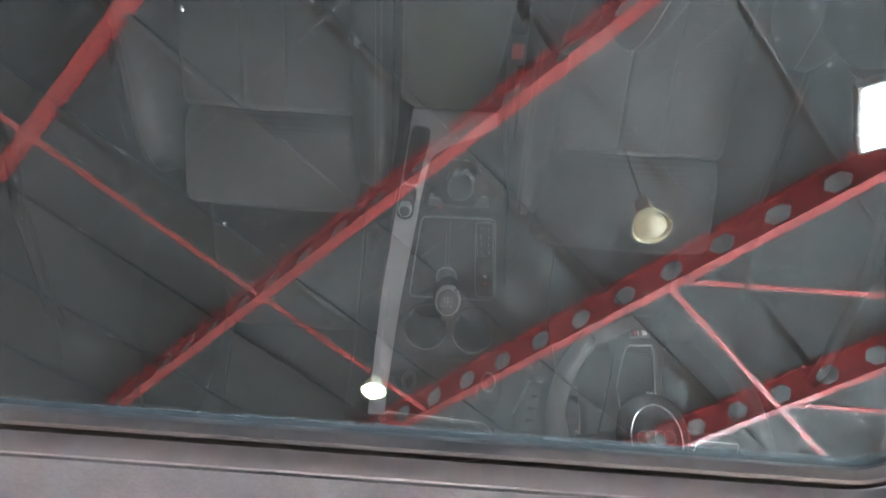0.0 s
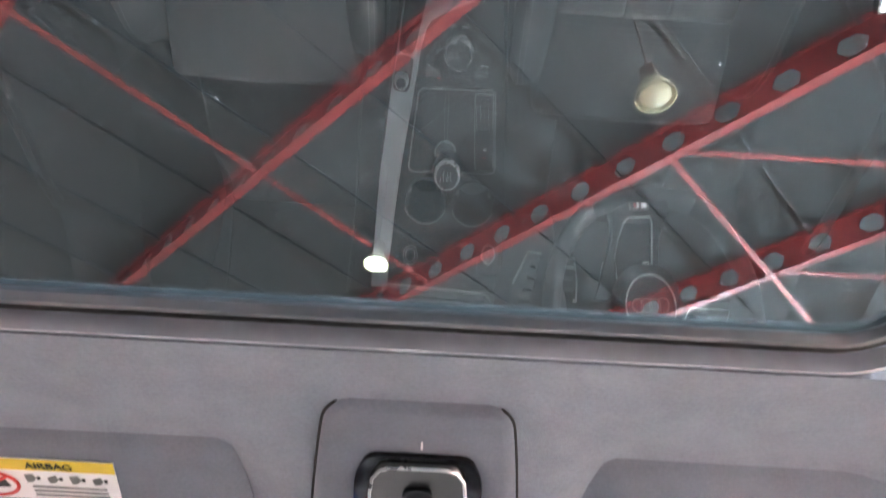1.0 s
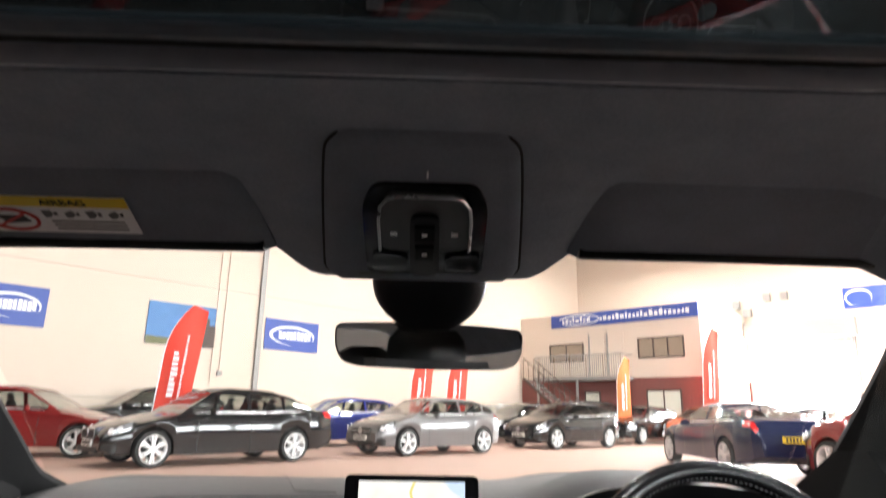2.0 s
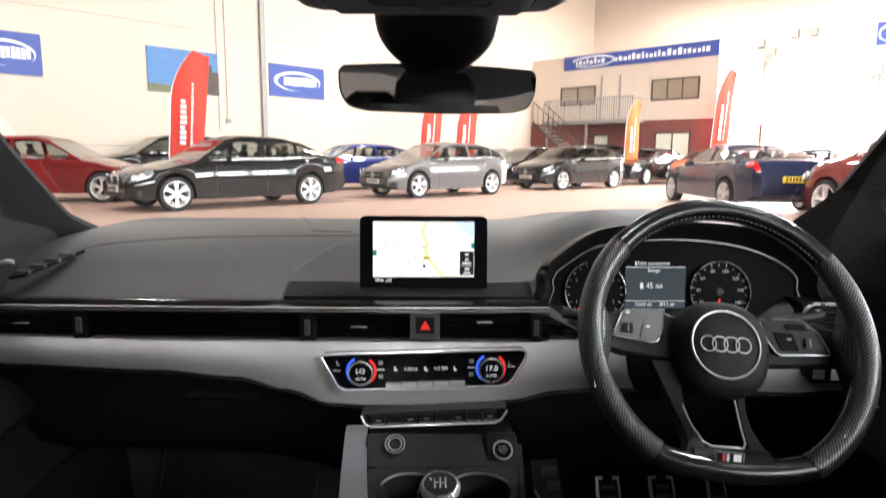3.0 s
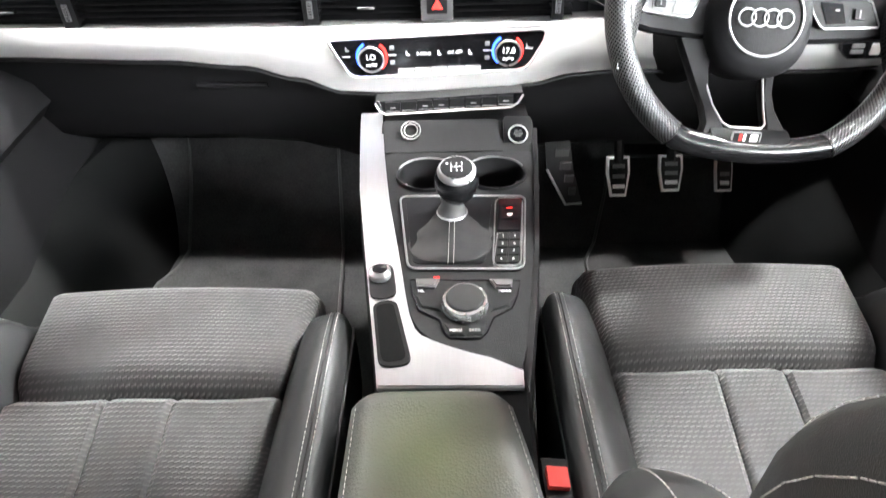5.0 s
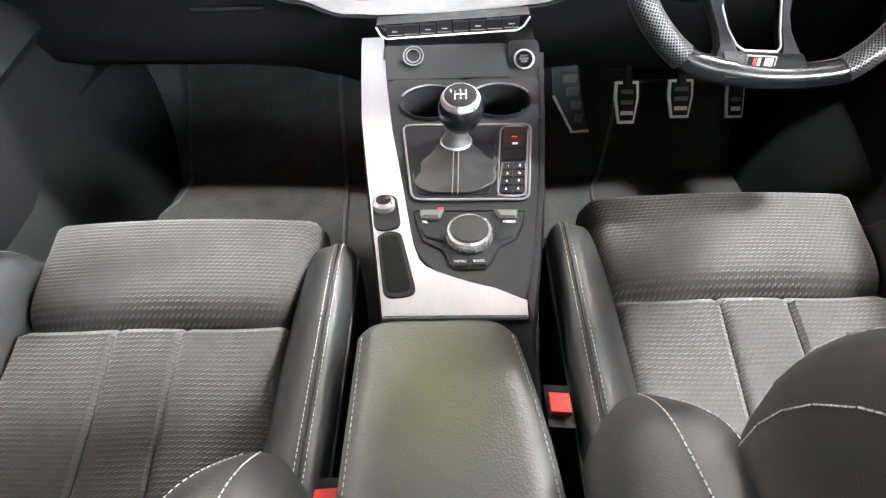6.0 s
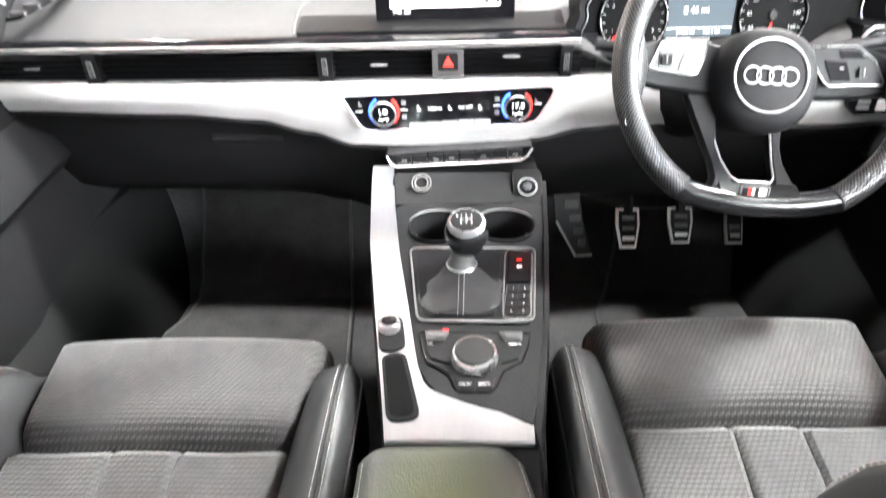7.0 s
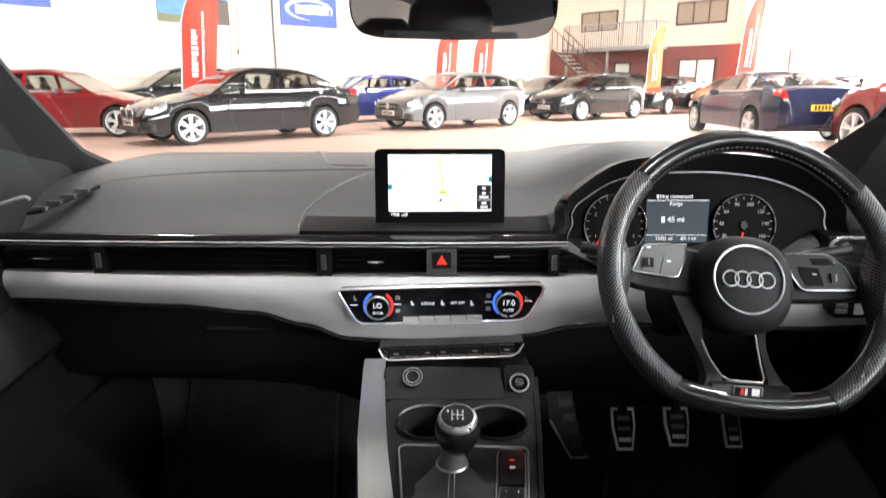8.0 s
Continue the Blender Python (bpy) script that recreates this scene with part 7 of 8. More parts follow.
stb = part("start_button", lathe([(0.0, 0.0075), (0.011, 0.007), (0.0125, 0.005), (0.0145, 0.006), (0.0155, 0.002), (0.0, 0.002)], 28, BS), M["gloss"], console)
part("button_ring", tube([BS @ Vector((0.0138 * math.cos(k * math.tau / 28), 0.0138 * math.sin(k * math.tau / 28), 0.0062)) for k in range(28)], 0.0013, 6, closed=True), M["bright"], stb)
for txt, y in (("START", 0.0042), ("ENGINE", 0.0), ("STOP", -0.0042)):
    letters("words", txt, 0.0038, M["print_grey"], BS @ Matrix.Translation((0, y, 0.0078)), stb, 0.0002)

# gear lever with its leather gaiter
lever = empty("gear_lever", pose(0, 0, 0), "leather gear lever with chrome-topped knob and stitched gaiter", "gear lever")
KB = P(0.003, 0.681, -0.4475)
secs = []
rnd = random.Random(2)
for i, (f, rx, ry) in enumerate(((0.0, 0.053, 0.062), (0.05, 0.0545, 0.063), (0.13, 0.054, 0.062), (0.22, 0.051, 0.059), (0.32, 0.047, 0.053), (0.42, 0.041, 0.046), (0.52, 0.035, 0.039), (0.63, 0.028, 0.031), (0.75, 0.0215, 0.023), (0.87, 0.0175, 0.018), (1.0, 0.0145, 0.0145))):
    base = Vector((0.0, 0.652, con_z(0.652) + 0.004)) + E
    c = base.lerp(KB, f)
    ring = []
    for k in range(72):
        a = math.tau * k / 72
        fold = 1 + (0.10 * math.sin(3 * a + 5 * f) + 0.10 * math.sin(5 * a - 11 * f + 1) + 0.07 * math.sin(9 * a + 14 * f)) * math.sin(math.pi * min(1, f * 1.1)) * (1 - 0.4 * f)
        sq = (abs(math.cos(a)) ** 4 + abs(math.sin(a)) ** 4) ** -0.25 if f < 0.3 else 1 + (0.12 * (0.5 - f) if f < 0.5 else 0)
        sq = 1 + (sq - 1) * 0.7
        ring.append(c + Vector((rx * fold * sq * math.cos(a), ry * fold * sq * math.sin(a), 0)))
    secs.append(ring)
part("gaiter", loft(secs), M["gaiter"], lever, "creased black leather gaiter")
for dx in (-0.0032, 0.0032):
    line = []
    for f in [k / 12 for k in range(13)]:
        base = Vector((0.0, 0.652, con_z(0.652) + 0.004)) + E
        c = base.lerp(KB, f)
        ry = spline([(0.0, 0.0655), (0.2, 0.063), (0.35, 0.055), (0.5, 0.043), (0.66, 0.032), (0.82, 0.021), (1.0, 0.016)], f)
        line.append(c + Vector((dx, -ry, 0.001)))
    stitches("gaiter_seam", line, lever, 0.0042, 0.0027, 0.0004)
part("collar", lathe([(0.0145, -0.006), (0.0185, -0.002), (0.0185, 0.003), (0.0155, 0.007), (0.0135, 0.016), (0.0145, 0.034), (0.0, 0.034), (0.0, -0.006)], 28, Matrix.Translation(KB) @ Matrix.Rotation(radians(8), 4, "X")), M["pad_silver"], lever)
part("collar_ring", tube([KB + Vector((0.0186 * math.cos(k * math.tau / 28), 0.0186 * math.sin(k * math.tau / 28), 0.0)) for k in range(28)], 0.0016, 6, closed=True), M["chrome"], lever)
KM = Matrix.Translation(P(0.009, 0.681, -0.4195)) @ Matrix.Rotation(radians(14), 4, "X") @ Matrix.Scale(1.07, 4)
part("knob", lathe([(0.0, -0.012), (0.013, -0.008), (0.019, 0.0), (0.0245, 0.012), (0.0258, 0.021), (0.0245, 0.029), (0.021, 0.034), (0.0, 0.034)], 36, KM), M["rim_leather"], lever)
part("knob_ring", lathe([(0.0175, 0.0345), (0.0218, 0.0335), (0.0222, 0.0365), (0.0200, 0.0402), (0.0178, 0.041), (0.0, 0.0405), (0.0, 0.0345)], 36, KM), M["chrome"], lever)
part("shift_cap", lathe([(0.0, 0.0425), (0.014, 0.0420), (0.0182, 0.0412), (0.0, 0.040)], 32, KM), M["black"], lever)
for txt, x, y in (("1", -0.006, 0.005), ("3", 0.0, 0.005), ("5", 0.006, 0.005), ("2", -0.006, -0.006), ("4", 0.0, -0.006), ("6", 0.006, -0.006), ("R", -0.0105, 0.005)):
    letters("digit", txt, 0.0046, M["white"], KM @ Matrix.Translation((x, y, 0.0427)), lever, 0.0002)
for x in (-0.006, 0.0, 0.006):
    part("shift_line", boxed(x - 0.0003, -0.003, 0.0424, x + 0.0003, 0.0025, 0.0428, m=KM), M["white"], lever, smooth=False)
part("shift_line", boxed(-0.0064, -0.0003, 0.0424, 0.0064, 0.0001, 0.0428, m=KM), M["white"], lever, smooth=False)

# armrest
arm = new("armrest")
arm.parent = console
arm["label"] = "black leather armrest with pale edge stitching"


def arm_top(s, t):
    x = -0.100 + 0.182 * s
    y = 0.02 + 0.398 * t
    d = min(s, 1 - s) / 0.16
    e = min(1.0, (1 - t) / 0.05)
    drop = 0.016 * (1 - min(1, d)) ** 2 + 0.014 * (1 - e) ** 2
    nar = 0.012 * (1 - e) ** 2 * (1 if s < 0.5 else -1)
    taper = 0.03 * max(0.0, (t - 0.5) * 2) ** 1.5 * s
    return P(x + nar - taper + 0.003 * t * (0 if s > 0.5 else 1), y, -0.464 - drop - 0.004 * t)


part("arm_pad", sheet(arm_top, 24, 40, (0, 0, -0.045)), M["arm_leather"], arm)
for s in (0.03, 0.97):
    stitches("edge_seam", [arm_top(s, k / 60) + Vector((0, 0, 0.0004)) for k in range(58)], arm)
part("arm_base", boxed(-0.075, 0.02, 0.30, 0.068, 0.395, 1.08 - 0.512), M["dash_low"], arm, bevel=0.008)

# belt buckles
for x, y in ((0.0865, 0.332), (-0.106, 0.244)):
    bk = empty("belt_buckle", Matrix.Translation(P(x, y, -0.53)) @ Matrix.Rotation(radians(8 if x > 0 else -8), 4, "Y"), "black seat belt buckle with a red release button", "buckle", "belt buckles")
    part("buckle_case", boxed(-0.012, -0.022, -0.09, 0.012, 0.022, 0.028), M["black"], bk, bevel=0.004)
    part("release_button", boxed(-0.0095, -0.010, 0.02, 0.0095, 0.010, 0.034), M["red_plastic"], bk, bevel=0.003)

# ---- steering wheel ----
WM = Matrix.Translation(P(0.3725, 0.753, -0.2255)) @ Matrix.Rotation(radians(63), 4, "X") @ Matrix.Rotation(radians(-4), 4, "Z")
wheel = empty("steering_wheel", pose(0, 0, 0), "black leather flat-bottomed steering wheel with silver details", "steering wheel")


def rim_pt(a, r=0.1738):
    x, y = r * math.cos(a), r * math.sin(a)
    if y < -0.150:
        y = -0.150 + (y + 0.150) * 0.45
    return Vector((x, y, 0))


def lay_grain(ob):
    """Gives a part of the rim coordinates in metres: along the rim, and round it from its face."""
    back = WM.inverted()
    grain = ob.data.attributes.new("grain", "FLOAT_VECTOR", "POINT")
    for v in ob.data.vertices:
        p = back @ v.co
        a = math.atan2(p.y, p.x)
        if p.x < 0 and a < 0:
            a += math.tau
        grain.data[v.index].vector = (a * 0.1738, math.atan2(math.hypot(p.x, p.y) - 0.1738, p.z) * 0.0157, 0)
    return ob


def rim_arc(name, a0, a1, mat, rad=0.0155, label=""):
    n = max(6, int(abs(a1 - a0) / 3))
    pts = [WM @ rim_pt(radians(a0 + (a1 - a0) * k / n)) for k in range(n + 1)]
    return lay_grain(part(name, tube(pts, rad, 28), mat, wheel, label))


rim_arc("rim_top", 40, 140, M["rim_leather"], 0.0148)
rim_arc("rim_side", 140, 236, M["leather_perf"], 0.0157, "perforated leather grip")
rim_arc("rim_bottom", 236, 300, M["rim_leather"], 0.0150)
rim_arc("rim_side", -60, 40, M["leather_perf"], 0.0157, "perforated leather grip")
for a in (40, 140, 236, 300):
    c, t = WM @ rim_pt(radians(a)), WM.to_3x3() @ Vector((-math.sin(radians(a)), math.cos(radians(a)), 0))
    side = (WM.to_3x3() @ Vector((math.cos(radians(a)), math.sin(radians(a)), 0))).normalized()
    up = t.cross(side).normalized()
    part("rim_joint", tube([c + side * 0.0158 * math.cos(k * math.tau / 20) + up * 0.0158 * math.sin(k * math.tau / 20) for k in range(20)], 0.0007, 5, closed=True), M["rubber"], wheel)
rim_stitch = stitches("rim_stitching", [WM @ (rim_pt(radians(a), 0.1612) + Vector((0, 0, 0.0085))) for a in range(-60, 237, 3)], wheel, step=0.0062, mark=0.0032, radius=0.0005)
rim_stitch.data.materials[0], rim_stitch["label"] = M["grey_plastic"], "grey stitching"


WM_PAD = WM @ Matrix.Translation((0, 0, -0.034))
WM_HUB = WM @ Matrix.Translation((0, -0.001, -0.034))


# hub and airbag cover
hub_o = [(0.064 * math.copysign(abs(math.cos(k * math.tau / 40)) ** 0.8, math.cos(k * math.tau / 40)), -0.008 + 0.063 * math.copysign(abs(math.sin(k * math.tau / 40)) ** 0.85, math.sin(k * math.tau / 40)) * (1.0 if math.sin(k * math.tau / 40) > 0 else 1.08)) for k in range(40)]
rings = []
for sc, z in ((0.7, -0.05), (0.93, -0.03), (0.97, 0.0), (0.95, 0.014), (0.88, 0.024), (0.74, 0.031), (0.55, 0.0345), (0.25, 0.036)):
    rings.append([WM_HUB @ Vector((x * sc, -0.008 + (y + 0.008) * sc, z)) for x, y in hub_o])
hub = part("airbag_cover", loft(rings), M["hub"], wheel, "round soft black airbag cover")
part("hub_ring", tube([WM_HUB @ Vector((-0.003 + 0.0428 * math.cos(k * math.tau / 48), -0.008 + 0.0428 * math.sin(k * math.tau / 48), 0.0355)) for k in range(48)], 0.0014, 8, closed=True), M["bright"], hub)
for k in range(4):
    cx = -0.0258 + 0.0146 * k
    part("emblem_ring", tube([WM_HUB @ Vector((cx + 0.0096 * math.cos(q * math.tau / 28), -0.0085 + 0.0096 * math.sin(q * math.tau / 28), 0.0372)) for q in range(28)], 0.001, 6, closed=True), M["satin"], hub)
# spokes
for sd in (-1, 1):
    span = ((0.045, 0.030, -0.030, -0.034), (0.09, 0.040, -0.027, -0.034), (0.125, 0.036, -0.024, -0.033), (0.148, 0.026, -0.020, -0.026), (0.168, 0.014, -0.014, -0.010))
    part("spoke", loft([[WM @ Vector((sd * x, y, z)) for y, z in ((yt - 0.004, zz - 0.022), (yt, zz - 0.012), (yt, zz), (yt - 0.004, zz + 0.004), (yb + 0.004, zz + 0.004), (yb, zz), (yb, zz - 0.012), (yb + 0.004, zz - 0.022))] for x, yt, yb, zz in span]), M["spoke_black"], wheel)
    # leather web that widens the rim where the spoke meets it
    lay_grain(part("thumb_rest", loft([[WM @ Vector((sd * x, y, z)) for x, z in ((xi, -0.020), (xi + 0.002, -0.006), (0.158, 0.006), (0.172, 0.012), (0.172, -0.012), (0.160, -0.020))] for y, xi in ((0.062, 0.160), (0.040, 0.154), (0.020, 0.147), (-0.004, 0.143), (-0.026, 0.145), (-0.050, 0.151), (-0.075, 0.160))]), M["leather_perf"], wheel, "perforated leather grip"))
    if sd < 0:
        pad_o = [(-0.1212, 0.033), (-0.0701, 0.0366), (-0.0735, 0.012), (-0.0807, -0.0059), (-0.0882, -0.0077), (-0.1375, -0.0034), (-0.1387, -0.0010), (-0.1265, 0.0285)]
    else:
        pad_o = [(0.0546, 0.0326), (0.1040, 0.0356), (0.1110, 0.0345), (0.1313, 0.0191), (0.1430, -0.0050), (0.1425, -0.0085), (0.0790, -0.0130), (0.0730, -0.0100), (0.0640, 0.0030)]
    pad = part("button_pad", prism(pad_o, 0.004, 0.010, WM_PAD), M["pad_silver"] if sd < 0 else M["black"], wheel, "silver multifunction button pad" if sd < 0 else "black multifunction button pad", bevel=0.002)
    part("pad_rim", tube([WM_PAD @ Vector((x, y, 0.0102)) for x, y in pad_o], 0.0010, 6, closed=True), M["chrome"], pad)
    key_mat = M["pad_silver"] if sd < 0 else M["gloss"]
    mx_ = 1 if sd > 0 else -1
    top_key = [(0.0875, 0.0320), (0.1190, 0.0292), (0.1230, 0.0205), (0.0920, 0.0236)] if sd < 0 else [(0.0860, 0.0290), (0.1085, 0.0300), (0.1190, 0.0215), (0.0900, 0.0200)]
    part("pad_key", prism([(mx_ * x, y) for x, y in top_key], 0.0102, 0.0116, WM_PAD), key_mat, pad, bevel=0.0008)
    low_key = [(0.0790, 0.0180), (0.0985, 0.0170), (0.1040, -0.0030), (0.0860, -0.0040)] if sd < 0 else [(0.0700, 0.0170), (0.0960, 0.0165), (0.1030, -0.0060), (0.0800, -0.0075)]
    part("pad_key", prism([(mx_ * x, y) for x, y in low_key], 0.0102, 0.0114, WM_PAD), key_mat, pad, bevel=0.0008)
    rx, ry = (-0.1190, 0.0088) if sd < 0 else (0.1170, 0.0050)
    part("thumb_roller", boxed(rx - 0.0058, ry - 0.0060, 0.0102, rx + 0.0058, ry + 0.0060, 0.0136, m=WM_PAD), M["black"], pad, bevel=0.0018)
    part("roller_edge", boxed(rx - 0.0008, ry - 0.0045, 0.0136, rx + 0.0008, ry + 0.0045, 0.0143, m=WM_PAD), M["grey_plastic"], pad, bevel=0.0003)
    part("key_groove", boxed(rx - 0.0095, ry - 0.0085, 0.0101, rx - 0.0083, ry + 0.0085, 0.0106, m=WM_PAD), M["black"], pad)
    for dx, dy in ((0.026 * -mx_, 0.0035), (0.0, 0.0205)):
        part("pad_symbol", boxed(rx + dx - 0.0026, ry + dy - 0.0010, 0.0116, rx + dx + 0.0026, ry + dy + 0.0010, 0.0119, m=WM_PAD), M["white"] if sd < 0 else M["grey_plastic"], pad, smooth=False)
for rows in (((-0.03, -0.090, -0.045, -0.034), (-0.065, -0.074, -0.048, -0.034), (-0.09, -0.064, -0.047, -0.031), (-0.11, -0.058, -0.042, -0.022), (-0.130, -0.058, -0.035, -0.008), (-0.158, -0.070, -0.028, 0.004)),
             ((-0.05, 0.0165, 0.032, -0.034), (-0.09, 0.0172, 0.031, -0.031), (-0.11, 0.0172, 0.032, -0.022), (-0.130, 0.015, 0.037, -0.008), (-0.157, 0.010, 0.052, 0.004))):
    part("lower_spoke", loft([[WM @ Vector((x, y, z)) for x, z in ((xl + 0.003, zz - 0.018), (xl, zz - 0.008), (xl, zz), (xl + 0.003, zz + 0.004), (xr - 0.003, zz + 0.004), (xr, zz), (xr, zz - 0.008), (xr - 0.003, zz - 0.018))] for y, xl, xr, zz in rows]), M["spoke_black"], wheel)
part("lower_bridge", loft([[WM @ Vector((x, y, z)) for y, z in ((-0.134, -0.016), (-0.134, -0.004), (-0.138, 0.003), (-0.150, 0.012), (-0.164, 0.0145), (-0.170, 0.0))] for x in (-0.052, -0.03, 0.0, 0.02, 0.04)]), M["spoke_black"], wheel)
part("spoke_inlay", tube([WM @ Vector(p) for p in ((-0.052, -0.078, -0.031), (-0.0445, -0.108, -0.020), (-0.0365, -0.128, -0.006), (-0.029, -0.1335, -0.001), (0.009, -0.1335, -0.001), (0.0145, -0.128, -0.006), (0.0172, -0.110, -0.020), (0.0168, -0.070, -0.031))], 0.0015, 6), M["bright"], wheel)
BM = WM @ Matrix.Translation((-0.0135, -0.1445, 0.0100)) @ Matrix.Rotation(radians(18), 4, "X")
bd = part("badge", prism(round_rect(-0.017, -0.0065, 0.017, 0.0065, 0.0012), 0.0, 0.003, BM), M["satin"], wheel, bevel=0.0008)
for x0, x1, mt in ((-0.0155, 0.0155, "black"), (-0.009, -0.0055, "red_plastic"), (-0.004, -0.001, "white"), (0.004, 0.013, "white")):
    h = 0.0052 if mt == "black" else 0.0042
    part("badge_field", boxed(x0, -h, 0.0031 if mt == "black" else 0.0034, x1, h, 0.0033 if mt == "black" else 0.0037, m=BM), M[mt], bd, smooth=False)
part("column_cover", tube([P(0.371, 0.79, -0.246), P(0.375, 0.9, -0.29), P(0.38, 1.05, -0.36)], [0.055, 0.062, 0.07], 16), M["dash_low"], wheel)
for x0, x1, z in ((0.315, 0.185, -0.222), (0.425, 0.56, -0.225)):
    stk = part("stalk", tube([P(x0, 0.83, -0.25), P((x0 + x1) / 2, 0.85, z - 0.005), P(x1, 0.862, z)], [0.010, 0.009, 0.0075], 10), M["black"], wheel)
    part("stalk_tip", tube([P(x1 + (0.012 if x1 < x0 else -0.012), 0.8615, z), P(x1, 0.862, z + 0.001)], 0.0085, 10), M["black"], stk)

# vent, light switch right of the wheel
part("outer_vent", boxed(0.598, 0.972, 1.08 - 0.277, 0.69, 1.02, 1.08 - 0.232), M["vent"], dash, bevel=0.004)
part("vent_frame", tube([P(x, 0.968, z) for x, z in ((0.690, -0.2335), (0.612, -0.2335), (0.603, -0.240), (0.597, -0.256))], 0.003, 6), M["chrome"], dash)
for k in range(3):
    part("vent_slat", boxed(0.602, 0.966, 1.08 - 0.248 - 0.009 * k, 0.69, 0.99, 1.08 - 0.2465 - 0.009 * k), M["black"], dash)
lsw = part("light_switch", prism([(0.600, -0.330), (0.676, -0.333), (0.678, -0.364), (0.618, -0.364), (0.606, -0.352)], 0, 0.012, Matrix.Translation(P(0, 0.972, 0)) @ FACE), M["gloss"], dash, bevel=0.002)
part("switch_key", boxed(0.648, 0.957, 1.08 - 0.357, 0.662, 0.961, 1.08 - 0.340), M["alu"], lsw, bevel=0.001)
for z in (-0.343, -0.352):
    part("switch_key", boxed(0.618, 0.957, 1.08 + z - 0.003, 0.636, 0.961, 1.08 + z + 0.003), M["grey_plastic"], lsw, bevel=0.001)
# side demister grille on the dash top, seam of the airbag lid
for sd in (-1, 1):
    dm = part("demister", sheet(lambda s, t: P(sd * (0.668 + 0.026 * t - 0.045 * s), 1.005 + 0.10 * s, -0.200 + 0.026 * s + 0.004 - 0.004 * t), 6, 2, (0, 0.002, -0.006)), M["vent"], dash)
    for k in range(4):
        s = 0.12 + 0.24 * k
        part("demister_rib", boxed(sd * (0.681 - 0.045 * s) - 0.012, 1.005 + 0.10 * s - 0.0080, 1.08 - 0.198 + 0.026 * s - 0.003, sd * (0.681 - 0.045 * s) + 0.012, 1.005 + 0.10 * s + 0.0050, 1.08 - 0.198 + 0.026 * s + 0.0025), M["dash"], dm, smooth=False)
part("vent_frame", tube(fine([P(x, 0.93, z) for x, z in ((-0.700, -0.1790), (-0.6794, -0.1727), (-0.6657, -0.1684), (-0.6521, -0.1641), (-0.6388, -0.1615), (-0.6325, -0.1649))], 4), 0.0028, 8), M["rim_bright"], dash, "bright trim round the side vent")

# ---- pedals and mats ----
def pedal(x0, x1, z0, z1, y, taper, label, bars_n=3):
    ob = empty("pedal", pose(0, 0, 0), label, "pedal", "foot pedals")
    lo, hi = 1.0 - taper, 1.0
    c = (x0 + x1) / 2
    w = (x1 - x0) / 2
    m = Matrix.Translation(P(c, y, (z0 + z1) / 2)) @ Matrix.Rotation(radians(58), 4, "X")
    h = (z1 - z0) / 2 / math.sin(radians(66))
    o = [(-w * lo, -h), (w * lo, -h), (w, h * 0.2), (w * 0.95, h), (-w * 0.95, h), (-w, h * 0.2)]
    part("pedal_plate", prism(o, -0.006, 0.002, m), M["pedal_metal"], ob, bevel=0.0015)
    part("rubber_pad", prism([(x * 0.78, yy * 0.86) for x, yy in o], 0.002, 0.005, m), M["rubber"], ob, bevel=0.001)
    for k in range(bars_n):
        yy = -h * 0.5 + k * h * 0.5
        part("grip_bar", boxed(-w * 0.5, yy - 0.004, 0.005, w * 0.5, yy + 0.004, 0.0075, m=m), M["pedal_metal"] if k == 0 else M["grey_plastic"], ob, bevel=0.001)
    part("pedal_arm", tube([P(c, y + 0.01, z1 - 0.01), P(c, y + 0.06, z1 + 0.08), P(c, y + 0.12, z1 + 0.2)], 0.009, 6), M["black"], ob)


pedal(0.320, 0.368, -0.697, -0.622, 1.12, 0.35, "clutch pedal with silver frame and rubber pad")
pedal(0.424, 0.474, -0.688, -0.620, 1.12, 0.3, "brake pedal with silver frame and rubber pad")
pedal(0.530, 0.565, -0.679, -0.615, 1.10, 0.1, "accelerator pedal with silver frame and rubber pad", 2)
rest = empty("footrest", pose(0, 0, 0), "silver-edged black footrest with rubber strips", "footrest")
FO = [(0.190, -0.575), (0.236, -0.565), (0.252, -0.642), (0.277, -0.722), (0.243, -0.724), (0.198, -0.640)]
part("rest_plate", prism(FO, 0, 0.01, Matrix.Translation(P(0, 1.13, 0)) @ FACE), M["dash"], rest, bevel=0.002)
part("rest_edge", tube([P(x, 1.119, z) for x, z in (FO[5], FO[4], FO[3])], 0.003, 6), M["alu"], rest)
for k in range(4):
    t = k / 3
    part("rubber_strip", boxed(0.212 + 0.034 * t, 1.113, 1.08 - 0.60 - 0.09 * t - 0.008, 0.238 + 0.022 * t, 1.121, 1.08 - 0.60 - 0.09 * t + 0.008), M["grey_plastic"], rest, bevel=0.002)


def foot_floor(y):
    return -0.838 + max(0.0, (y - 1.12) / 0.28) * 0.33


